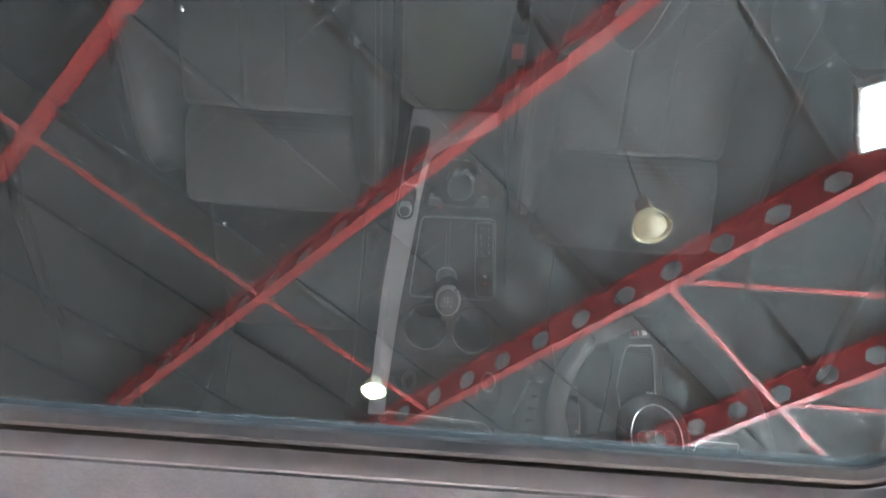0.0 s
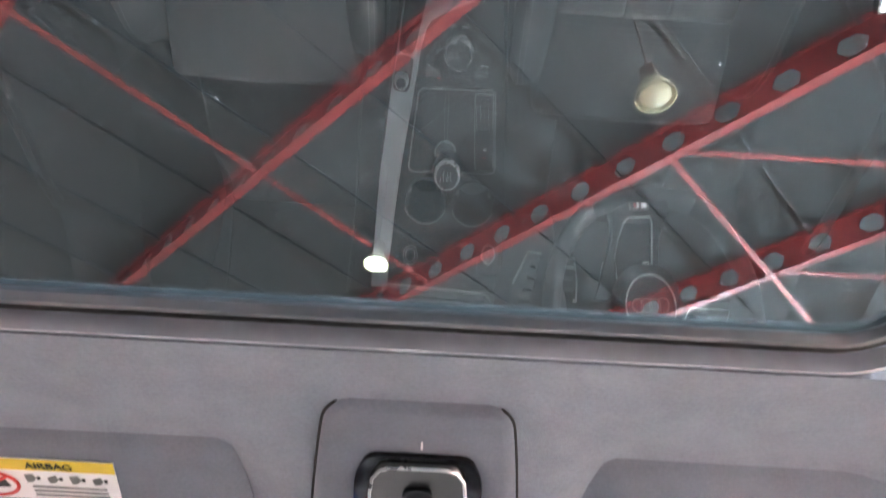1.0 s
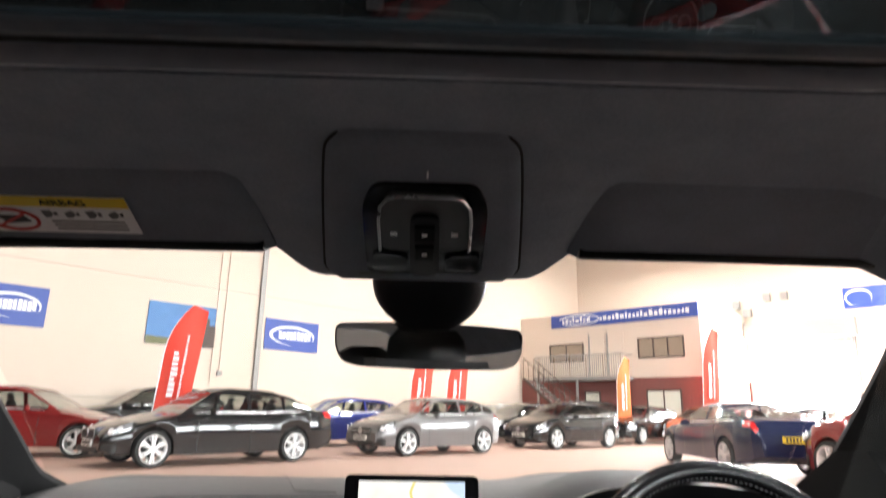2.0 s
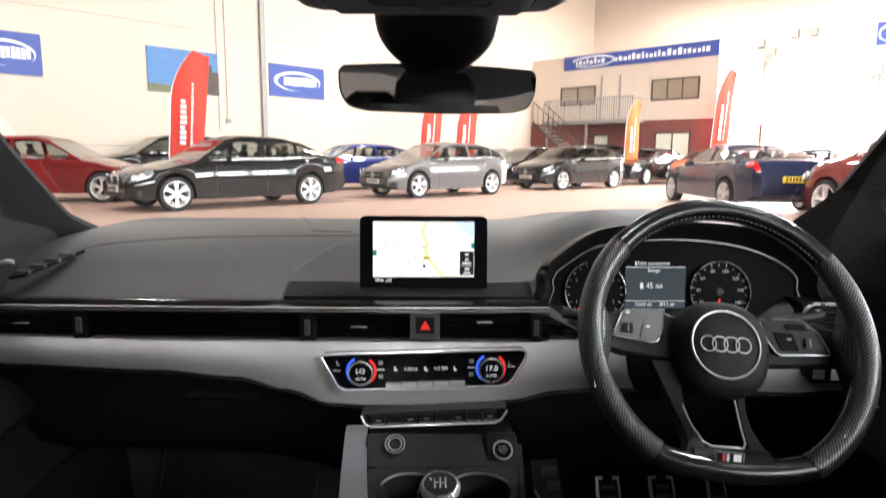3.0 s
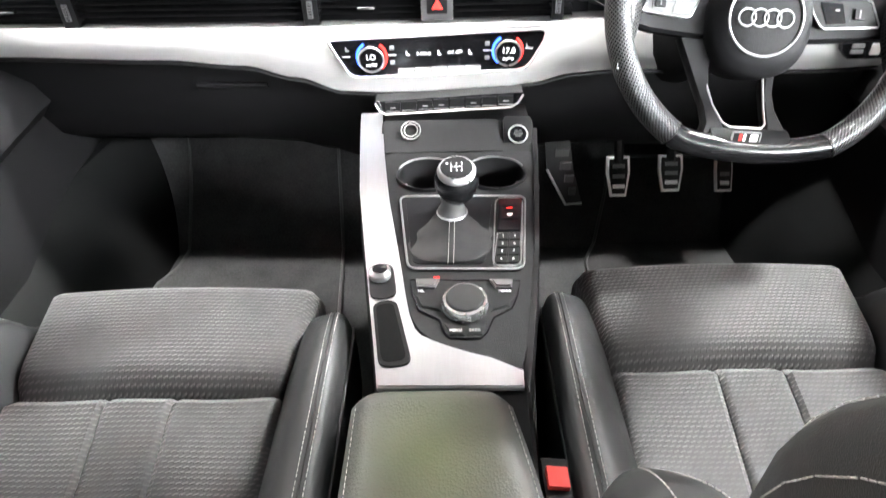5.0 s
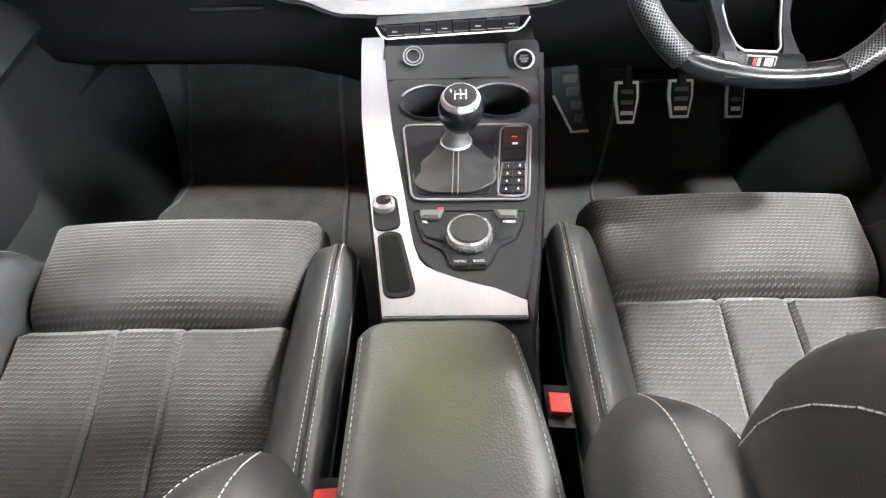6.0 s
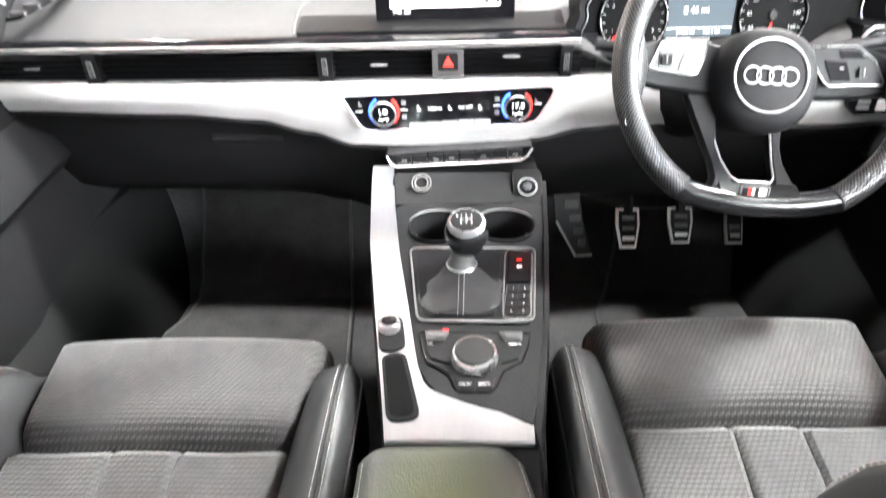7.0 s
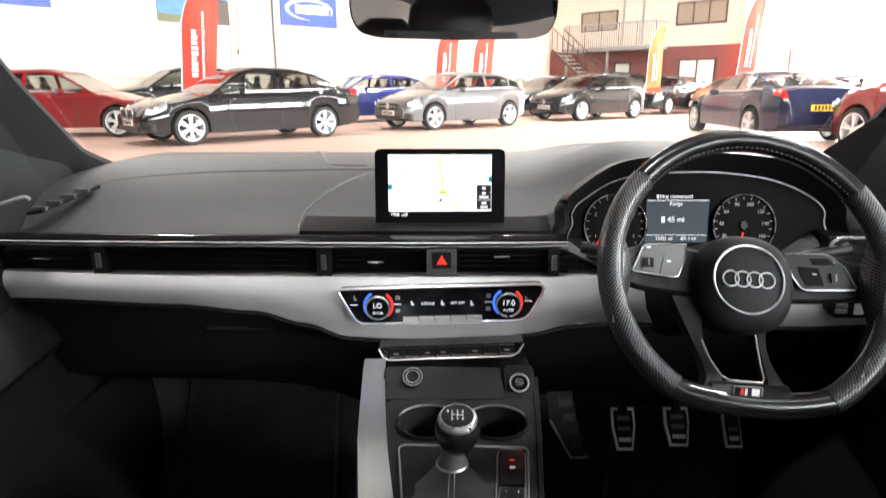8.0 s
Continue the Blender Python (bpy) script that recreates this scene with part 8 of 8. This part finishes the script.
for lower, upper in (([(0.27, 0.70), (0.63, 0.70), (0.632, 1.12), (0.315, 1.12), (0.286, 1.06)], [(0.315, 1.12), (0.632, 1.12), (0.645, 1.24), (0.35, 1.245), (0.346, 1.20)]),
                     ([(-0.60, 0.70), (-0.20, 0.70), (-0.236, 1.12), (-0.578, 1.12), (-0.582, 1.06), (-0.61, 1.0)], [(-0.578, 1.12), (-0.236, 1.12), (-0.25, 1.33), (-0.585, 1.33), (-0.575, 1.22)])):
    mt = empty("floor_mat", pose(0, 0, 0), "black carpet floor mat with bound edge", "mat", "floor mats")
    bm = prism(lower, 0.001, 0.011)
    prism(upper, 0.001, 0.011, bm=bm)
    for v in bm.verts:
        v.co = P(v.co.x, v.co.y, foot_floor(v.co.y) + v.co.z)
    part("mat_carpet", bm, M["mat"], mt, smooth=False)
    edge = [p for p in lower if p[1] < 1.11]
    n = next(i for i, p in enumerate(lower) if p[1] > 1.11)
    edge = lower[:n] + upper[1:] + [upper[0]] + [p for p in lower[n + 2:]]
    part("mat_binding", tube([P(x, y, foot_floor(y) + 0.010) for x, y in smooth_poly(edge, 4)], 0.004, 6, closed=True), M["dash"], mt)

# ---- front seats ----
def pad(x0, x1, y0, y1, zf, zb, nx=20, ny=20, taper=0.0):
    bm = bmesh.new()
    top = [[bm.verts.new(P(x0 + (x1 - x0) * i / nx, y0 + (y1 - y0) * j / ny, zf(x0 + (x1 - x0) * i / nx, y0 + (y1 - y0) * j / ny))) for j in range(ny + 1)] for i in range(nx + 1)]
    for i in range(nx + 1):
        for j in range(ny + 1):
            top[i][j].co.x = E.x + (x0 + x1) / 2 + (top[i][j].co.x - E.x - (x0 + x1) / 2) * (1 - taper * (1 - j / ny))
    rim = [top[i][0] for i in range(nx + 1)] + [top[nx][j] for j in range(1, ny + 1)] + [top[i][ny] for i in range(nx - 1, -1, -1)] + [top[0][j] for j in range(ny - 1, 0, -1)]
    low = [bm.verts.new((v.co.x, v.co.y, E.z + zb)) for v in rim]
    for i in range(nx):
        for j in range(ny):
            bm.faces.new((top[i][j], top[i + 1][j], top[i + 1][j + 1], top[i][j + 1]))
    n = len(rim)
    for i in range(n):
        bm.faces.new((rim[i], low[i], low[(i + 1) % n], rim[(i + 1) % n]))
    bm.faces.new(low)
    return bm


def rounded(v, a, b, r):
    """How far v is into the rounding at either end of a..b (0 inside, 1 at the edge)."""
    return max(0.0, 1 - (v - a) / r, 1 - (b - v) / r)


def front_seat(cx, dy, back, roll_back, inset, label):
    """back: how far the backrest is set back."""
    seat = empty("front_seat", Matrix.Translation((cx, dy, 0)), label, "seat", "front seats")
    t0 = 0.166
    # thigh support, narrower towards the cushion, rolled over at both ends
    part("thigh_support", pad(-t0 - 0.008, t0 + 0.012, 0.491, 0.650, lambda x, y: -0.519 - 0.12 * (0.62 - y) - 0.008 * (x / 0.17) ** 2 - 0.030 * rounded(y, 0.491, 0.650, 0.026) ** 2.2 - 0.016 * rounded(x, -t0 - 0.008, t0 + 0.012, 0.016) ** 2 + 0.01 * (y - 0.5) - 0.006 * math.exp(-((y - 0.50) / 0.02) ** 2), -0.66, 40, 40, 0.085), M["cloth"], seat, "woven grey cloth thigh support")

    def cushion_z(x, y):
        z = -0.549 - 0.26 * (0.474 - y) - 0.014 * rounded(y, 0.10, 0.486, 0.014) ** 2 - 0.010 * rounded(x, -0.158, 0.158, 0.016) ** 2
        return z
    # centre of the cushion in three upholstered panels
    for a, b in ((-0.158, -0.040), (-0.039, 0.036), (0.037, 0.158)):
        part("cushion_panel", pad(a, b, 0.10, 0.486, lambda x, y: cushion_z(x, y) - 0.005 * rounded(x, a, b, 0.006) ** 2 + 0.002 * math.sin(31 * x + 17 * y), -0.66, 20, 30), M["cloth"], seat, "woven grey cloth seat panel")
    # bolsters, as fat rolls along the sides
    for sd in (-1, 1):
        def roll_off(t):
            return 1 - math.sqrt(max(0.0, 1 - (max(0.0, t - 0.80) / 0.201) ** 2))
        secs, crest = [], []
        for k in range(41):
            t = 0.8 * k / 16 if k < 16 else 0.8 + 0.2 * math.sin((k - 16) / 24 * math.pi / 2)
            y, off = 0.08 + 0.518 * t, roll_off(t)
            hgt = -0.486 - 0.075 * off - 0.010 * (1 - t)
            xi, xo, mid = 0.158 + 0.010 * off, 0.238 - 0.022 * off, 0.2145 - 0.014 * off
            line = [Vector((x, 0, z)) for x, z in ((xi, -0.68), (xi - 0.002, -0.575), (xi + 0.005, -0.548), (xi + 0.022, min(hgt - 0.010, -0.513)), (mid - 0.015, hgt - 0.004), (mid, hgt), (mid + 0.011, hgt - 0.005), (xo - 0.004, hgt - 0.022), (xo, hgt - 0.05), (xo - 0.001, hgt - 0.12), (xo - 0.010, -0.72))]
            secs.append([P(sd * p.x, y, p.z) for p in fine(line, 3)])
            crest.append((mid, y, hgt, xo))
        part("bolster", loft(secs), M["leather"], seat, "black leather side bolster")
        for dx in (-0.0045, 0.0045):
            stitches("bolster_seam", [P(sd * (m + dx), y, h + 0.0009 - abs(dx) * 0.2) for m, y, h, o in crest], seat, 0.0056, 0.0036, 0.0005)
        part("bolster_groove", tube([P(sd * m, y, h + 0.0002) for m, y, h, o in crest], 0.0012, 6), M["rubber"], seat)
        part("bolster_piping", tube([P(sd * (o - 0.002), y, h - 0.026) for m, y, h, o in crest], 0.0016, 6), M["leather"], seat)
        # foot of the backrest and the backrest's side roll
        lump = []
        for k in range(13):
            t = k / 12
            c = Vector((sd * (0.186 - 0.012 * t), 0.318 - 0.22 * t - back, -0.488 + 0.06 * t))
            r = 0.064 * math.sin(math.pi * min(0.5, 0.10 + 1.1 * t)) + 0.004
            lump.append([E + c + Vector((r * 0.95 * math.cos(a), 0, r * 1.15 * math.sin(a))) for a in (q * math.tau / 18 for q in range(18))])
        part("backrest_foot", loft(lump), M["leather"], seat)
        for q in (4, 6):
            stitches("foot_seam", fine([lump[k][q if sd > 0 else 9 - q] * 1.0 + Vector((0, 0, 0.0006)) for k in range(13)], 3), seat, 0.0062, 0.0045, 0.0006)
        roll = []
        for k in range(17):
            t = k / 16
            q = t + 0.05
            front = 0.262 - (0.6 if q < 0.25 else 0.81) * (min(q, 0.6) - 0.25) ** 2 - 0.567 * max(0.0, q - 0.6)
            z = -0.50 + 0.50 * t
            rx = 0.050 * (1 - 0.2 * t)
            ry = 0.085 * math.sin(math.pi * (0.18 + 0.6 * t))
            y = front + 0.002 - ry - roll_back
            c = E + Vector((sd * (0.150 + 0.012 * t) + inset, y - back, z))
            roll.append([c + Vector((rx * math.cos(a) * (1 if math.sin(a) < 0 else 0.9), ry * math.sin(a), ry * 0.35 * math.sin(a))) for a in (q * math.tau / 22 for q in range(22))])
        part("back_bolster", loft(roll), M["leather"], seat, "black leather backrest bolster")
        for ang in (25 if sd > 0 else 155, 100):
            stitches("back_seam", [roll[k][int(ang / 360 * 22)] + Vector((0, 0.0008, 0.0004)) for k in range(17)], seat, 0.0062, 0.0045, 0.0006)
    part("backrest", loft([[P(x, y, z) for x, y, z in ((-0.17, 0.09 - 0.33 * t, zz), (0.17, 0.09 - 0.33 * t, zz), (0.185, 0.0 - 0.33 * t, zz), (0.15, -0.09 - 0.3 * t, zz), (-0.15, -0.09 - 0.3 * t, zz), (-0.185, 0.0 - 0.33 * t, zz))] for t, zz in ((0.0, -0.56), (0.3, -0.35), (0.6, -0.15), (0.9, 0.03), (1.0, 0.06))]), M["cloth"], seat, bevel=0.012)
    part("headrest", loft([[P(0.125 * sc * math.cos(a), -0.30 + 0.045 * sc * math.sin(a), zz) for a in (q * math.tau / 24 for q in range(24))] for sc, zz in ((0.7, 0.03), (0.95, 0.045), (1.0, 0.08), (0.95, 0.12), (0.74, 0.148), (0.35, 0.156))]), M["leather"], seat)
    for x in (-0.05, 0.05):
        part("headrest_post", tube([P(x, -0.28, 0.0), P(x, -0.30, 0.06)], 0.006, 8), M["chrome"], seat)
    part("seat_base", boxed(-0.21, 0.02, 0.30, 0.21, 0.60, 0.43), M["black"], seat, bevel=0.02)
    for x in (-0.17, 0.17):
        part("seat_rail", boxed(x - 0.02, -0.05, 0.242, x + 0.02, 0.62, 0.305), M["black"], seat)
    return seat


front_seat(-0.349, -0.008, 0.042, 0.06, 0.0, "front passenger seat with grey woven cloth and black leather bolsters")
front_seat(0.341, 0.022, 0.024, 0.0, 0.035, "driver seat with grey woven cloth and black leather bolsters")
rear = empty("bench_seat", pose(0, 0, 0), "dark cloth bench seat with three headrests behind the front seats", "seat")
part("bench", pad(-0.62, 0.62, -1.05, -0.55, lambda x, y: -0.56 - 0.03 * rounded(y, -1.05, -0.55, 0.05) ** 2, -0.78, 20, 10), M["cloth"], rear)
part("bench_back", loft([[P(x, -1.0, -0.6), P(x, -1.08, -0.2), P(x, -1.16, -0.02), P(x, -1.24, -0.03), P(x, -1.2, -0.6)] for x in (-0.64, -0.6, 0.6, 0.64)]), M["cloth"], rear, bevel=0.02)
for x in (-0.36, 0.0, 0.36):
    part("headrest", loft([[P(x + 0.12 * sc * math.cos(a), -1.2 + 0.04 * sc * math.sin(a), zz) for a in (q * math.tau / 20 for q in range(20))] for sc, zz in ((0.8, -0.03), (1.0, 0.0), (1.0, 0.08), (0.6, 0.11))]), M["leather"], rear)

# ---- overhead: console, visors, mirror ----
over = empty("overhead_console", pose(0, 0, 0), "dark roof console with reading lamps and round-cornered button panel", "roof console")


def liner_at(x, y, drop):
    return P(x, y, head_z(-0.005, y) - drop)


def over_pt(s, t):
    """The console's face: s across, t from the roof glass side to the screen side."""
    y = 0.411 + 0.230 * t
    w = (0.074 + 0.035 * t ** 0.7) * (1 - 0.30 * (1 - math.sqrt(max(0.0, 1 - max(0.0, 1 - t / 0.13) ** 2))) - 0.10 * max(0, 1 - (1 - t) / 0.08) ** 2)
    sx = 2 * s - 1
    rnd_ = max(0, (abs(sx) - 0.88) / 0.12) ** 2
    return liner_at(-0.006 + sx * w, y, 0.0075 - 0.012 * rnd_ - 0.012 * max(0, 1 - t / 0.05) ** 2)


part("housing", sheet(lambda s, t: over_pt(s, t ** 1.6), 36, 48, (0, 0, 0.03)), M["visor"], over)
part("housing_gap", tube([over_pt(0.015, (1 - k / 40) ** 1.8) for k in range(40)] + [over_pt(0.015 + 0.97 * k / 20, 0.002) for k in range(21)] + [over_pt(0.985, (k / 40) ** 1.8) for k in range(1, 41)], 0.0016, 6), M["rubber"], over)


def over_at(x, y, drop):
    """A place on the button panel, whose plan is drawn larger than it is."""
    q = 0.4835 + (y - 0.5615) * 0.99
    return liner_at(OC + (x - OC) * 0.84, q, drop - 0.0105)


OC = -0.002


def over_plate(name, outline, mat, drop, thick, parent=over, label="", bevel=0.0008):
    bm = prism(outline, -thick, 0.0)
    if bevel:
        bmesh.ops.bevel(bm, geom=[e for e in bm.edges if e.verts[0].co.z < -thick + 1e-6 and e.verts[1].co.z < -thick + 1e-6], offset=bevel, segments=2, affect="EDGES", clamp_overlap=True)
    for v in bm.verts:
        v.co = over_at(v.co.x, v.co.y, drop - v.co.z)
    return part(name, bm, mat, parent, label)


panel = over_plate("lamp_panel", smooth_poly([(OC - 0.055, 0.553), (OC + 0.051, 0.553), (OC + 0.066, 0.585), (OC + 0.070, 0.70), (OC - 0.074, 0.70), (OC - 0.070, 0.585)]), M["gloss"], 0.018, 0.004, label="gloss black button panel")
keys = over_plate("key_field", smooth_poly([(OC - 0.042, 0.561), (OC + 0.038, 0.561), (OC + 0.047, 0.585), (OC + 0.050, 0.650), (OC - 0.054, 0.650), (OC - 0.051, 0.585)]), M["dash"], 0.022, 0.003, panel)
ring = [(OC - 0.054, 0.648), (OC - 0.053, 0.60), (OC - 0.050, 0.578), (OC - 0.042, 0.566), (OC - 0.03, 0.5615), (OC + 0.026, 0.5615), (OC + 0.038, 0.566), (OC + 0.046, 0.578), (OC + 0.049, 0.60), (OC + 0.050, 0.648)]
part("chrome_arch", tube([over_at(x, y, 0.0265) for x, y in ring], 0.0016, 6), M["chrome"], panel)
stem = over_plate("sunroof_switch", smooth_poly([(OC - 0.018, 0.588), (OC + 0.014, 0.588), (OC + 0.016, 0.692), (OC - 0.020, 0.692)]), M["black"], 0.025, 0.004, panel)
for y in (0.612, 0.645):
    over_plate("switch_key", [(OC - 0.013, y - 0.011), (OC + 0.009, y - 0.011), (OC + 0.0095, y + 0.012), (OC - 0.0135, y + 0.012)], M["dash_low"], 0.029, 0.003, stem)
    over_plate("key_symbol", [(OC - 0.005, y - 0.002), (OC + 0.001, y - 0.002), (OC + 0.001, y + 0.002), (OC - 0.005, y + 0.002)], M["white"], 0.0322, 0.0004, stem, bevel=0)
for x in (-0.039, 0.030):
    over_plate("lamp_symbol", [(x - 0.004, 0.619), (x + 0.004, 0.619), (x + 0.004, 0.625), (x - 0.004, 0.625)], M["white"], 0.0252, 0.0004, keys, bevel=0)
for sd in (-1, 1):
    over_plate("reading_lamp", smooth_poly([(OC + sd * 0.022, 0.662), (OC + sd * 0.064, 0.655), (OC + sd * 0.066, 0.690), (OC + sd * 0.024, 0.692)][::sd]), M["gloss"], 0.0225, 0.003, panel, bevel=0)
over_plate("index_mark", [(OC - 0.001, 0.536), (OC + 0.001, 0.536), (OC + 0.001, 0.546), (OC - 0.001, 0.546)], M["white"], 0.0185, 0.0006, bevel=0)
for x in (-0.075, -0.052):
    over_plate("print_bar", [(x - 0.012, 0.7055), (x + 0.008, 0.7055), (x + 0.008, 0.709), (x - 0.012, 0.709)], M["grey_plastic"], 0.019, 0.0006, bevel=0)

for sd in (-1, 1):
    vis = empty("sun_visor", pose(0, 0, 0), "folded dark cloth sun visor with a yellow and white label" if sd < 0 else "folded dark cloth sun visor", "sun visor", "sun visors")

    def visor_pt(s, t):
        y0, y1 = 0.497 + 0.004 * s, 0.612
        y = y0 + (y1 - y0) * t
        xin = 0.166 - 0.012 * t
        x = xin + (0.60 - xin) * s
        e = max(0, 1 - s / 0.04, 1 - (1 - s) / 0.05)
        r = max(0, 1 - t / 0.10)
        return P(sd * x - 0.006, y, visor_z(y) + 0.007 * e ** 2 + 0.008 * r ** 2 - 0.05 * max(0, (x - 0.40)) ** 2 * 3)
    part("visor_body", sheet(visor_pt, 30, 14, (0, 0.002, 0.02)), M["visor"], vis)
    part("visor_rod", tube([visor_pt(0.02, 0.92), visor_pt(0.98, 0.92)], 0.006, 8), M["black"], vis)
    if sd < 0:
        def lab(x, y, d):
            return P(x, y, visor_z(y) - 0.0008 - d)

        def label_piece(name, o, mat, d, parent):
            bm = prism(o, 0, 0.0006)
            for v in bm.verts:
                v.co = lab(v.co.x, v.co.y, d + v.co.z)
            return part(name, bm, mat, parent, smooth=False)
        lb = label_piece("airbag_label", [(-0.50, 0.530), (-0.2845, 0.530), (-0.2875, 0.585), (-0.50, 0.585)], M["white"], 0.0004, vis)
        label_piece("yellow_band", [(-0.50, 0.530), (-0.2845, 0.530), (-0.2855, 0.5445), (-0.50, 0.5445)], M["yellow"], 0.0012, lb)
        letters("words", "AIRBAG", 0.0125, M["black"], Matrix.Translation(lab(-0.345, 0.5372, 0.0026)) @ Matrix.Rotation(radians(180), 4, "X") @ Matrix.Rotation(radians(-16), 4, "X"), lb, 0.0003)
        part("red_circle", tube([lab(-0.405 + 0.024 * math.cos(k * math.tau / 28), 0.5645 + 0.0155 * math.sin(k * math.tau / 28), 0.0018) for k in range(28)], 0.0019, 5, closed=True), M["red_plastic"], lb)
        part("red_circle", tube([lab(-0.389 - 0.032 * k / 6, 0.5545 + 0.020 * k / 6, 0.0018) for k in range(7)], 0.0016, 5), M["red_plastic"], lb)
        label_piece("pictogram", [(-0.418, 0.559), (-0.392, 0.559), (-0.389, 0.568), (-0.413, 0.571)], M["trim_black"], 0.0014, lb)
        for k in range(4):
            x = -0.372 + 0.021 * k
            label_piece("pictogram", [(x, 0.551 + 0.003 * (k % 2)), (x + 0.008, 0.550), (x + 0.010, 0.556), (x + 0.006, 0.560), (x + 0.001, 0.561)], M["grey_plastic"], 0.0014, lb)
            label_piece("pictogram", [(x + 0.011, 0.553), (x + 0.014, 0.553), (x + 0.014, 0.557), (x + 0.011, 0.557)], M["trim_black"], 0.0014, lb)
        for k in range(3):
            label_piece("text_bar", [(-0.368, 0.5655 + 0.0055 * k), (-0.298, 0.5655 + 0.0055 * k), (-0.298, 0.5675 + 0.0055 * k), (-0.368, 0.5675 + 0.0055 * k)], M["grey_plastic"], 0.0014, lb)

mirror = empty("rear_view_mirror", pose(0, 0, 0), "frameless rear-view mirror on a dark sensor mount", "mirror")
MM = Matrix.Translation(P(0.0065, 0.765, 0.0785)) @ Matrix.Rotation(radians(9), 4, "Z") @ Matrix.Rotation(radians(92.3), 4, "X") @ Matrix.Diagonal((1.06, 1.04, 1, 1))
mo = [(-0.113, 0.018), (-0.108, 0.0245), (-0.06, 0.0275), (0.0, 0.0285), (0.06, 0.0275), (0.108, 0.0245), (0.113, 0.018), (0.112, -0.004), (0.104, -0.020), (0.085, -0.0255), (0.0, -0.0275), (-0.085, -0.0255), (-0.104, -0.020), (-0.112, -0.004)]
mo = smooth_poly(mo, 3)
part("mirror_case", loft([[MM @ Vector((x * sc, y * sc, z)) for x, y in mo] for sc, z in ((0.6, -0.024), (0.88, -0.019), (1.0, -0.006), (1.008, 0.0), (1.0, 0.0008))]), M["black"], mirror)
part("mirror_glass", prism([(x * 0.992, y * 0.985) for x, y in mo], 0.0011, 0.003, MM), M["mirror"], mirror, "silvered mirror glass", smooth=False)
part("mirror_arm", tube([P(0.004, 0.785, 0.085), P(0.004, 0.80, 0.12)], 0.022, 12), M["black"], mirror)
secs = []
for k in range(10):
    t = k / 9
    w, d = 0.072 * (1 - 0.5 * t ** 3), 0.034 * (1 - 0.3 * t ** 2)
    c = Vector((0.003, 0.735 + 0.020 * t, 0.170 - 0.066 * t))
    secs.append([E + c + Vector((w * math.copysign(abs(math.cos(a)) ** 0.7, math.cos(a)), d * math.copysign(abs(math.sin(a)) ** 0.7, math.sin(a)), 0.008 * math.sin(a))) for a in (q * math.tau / 28 for q in range(28))])
part("sensor_cover", loft(secs), M["black"], mirror)
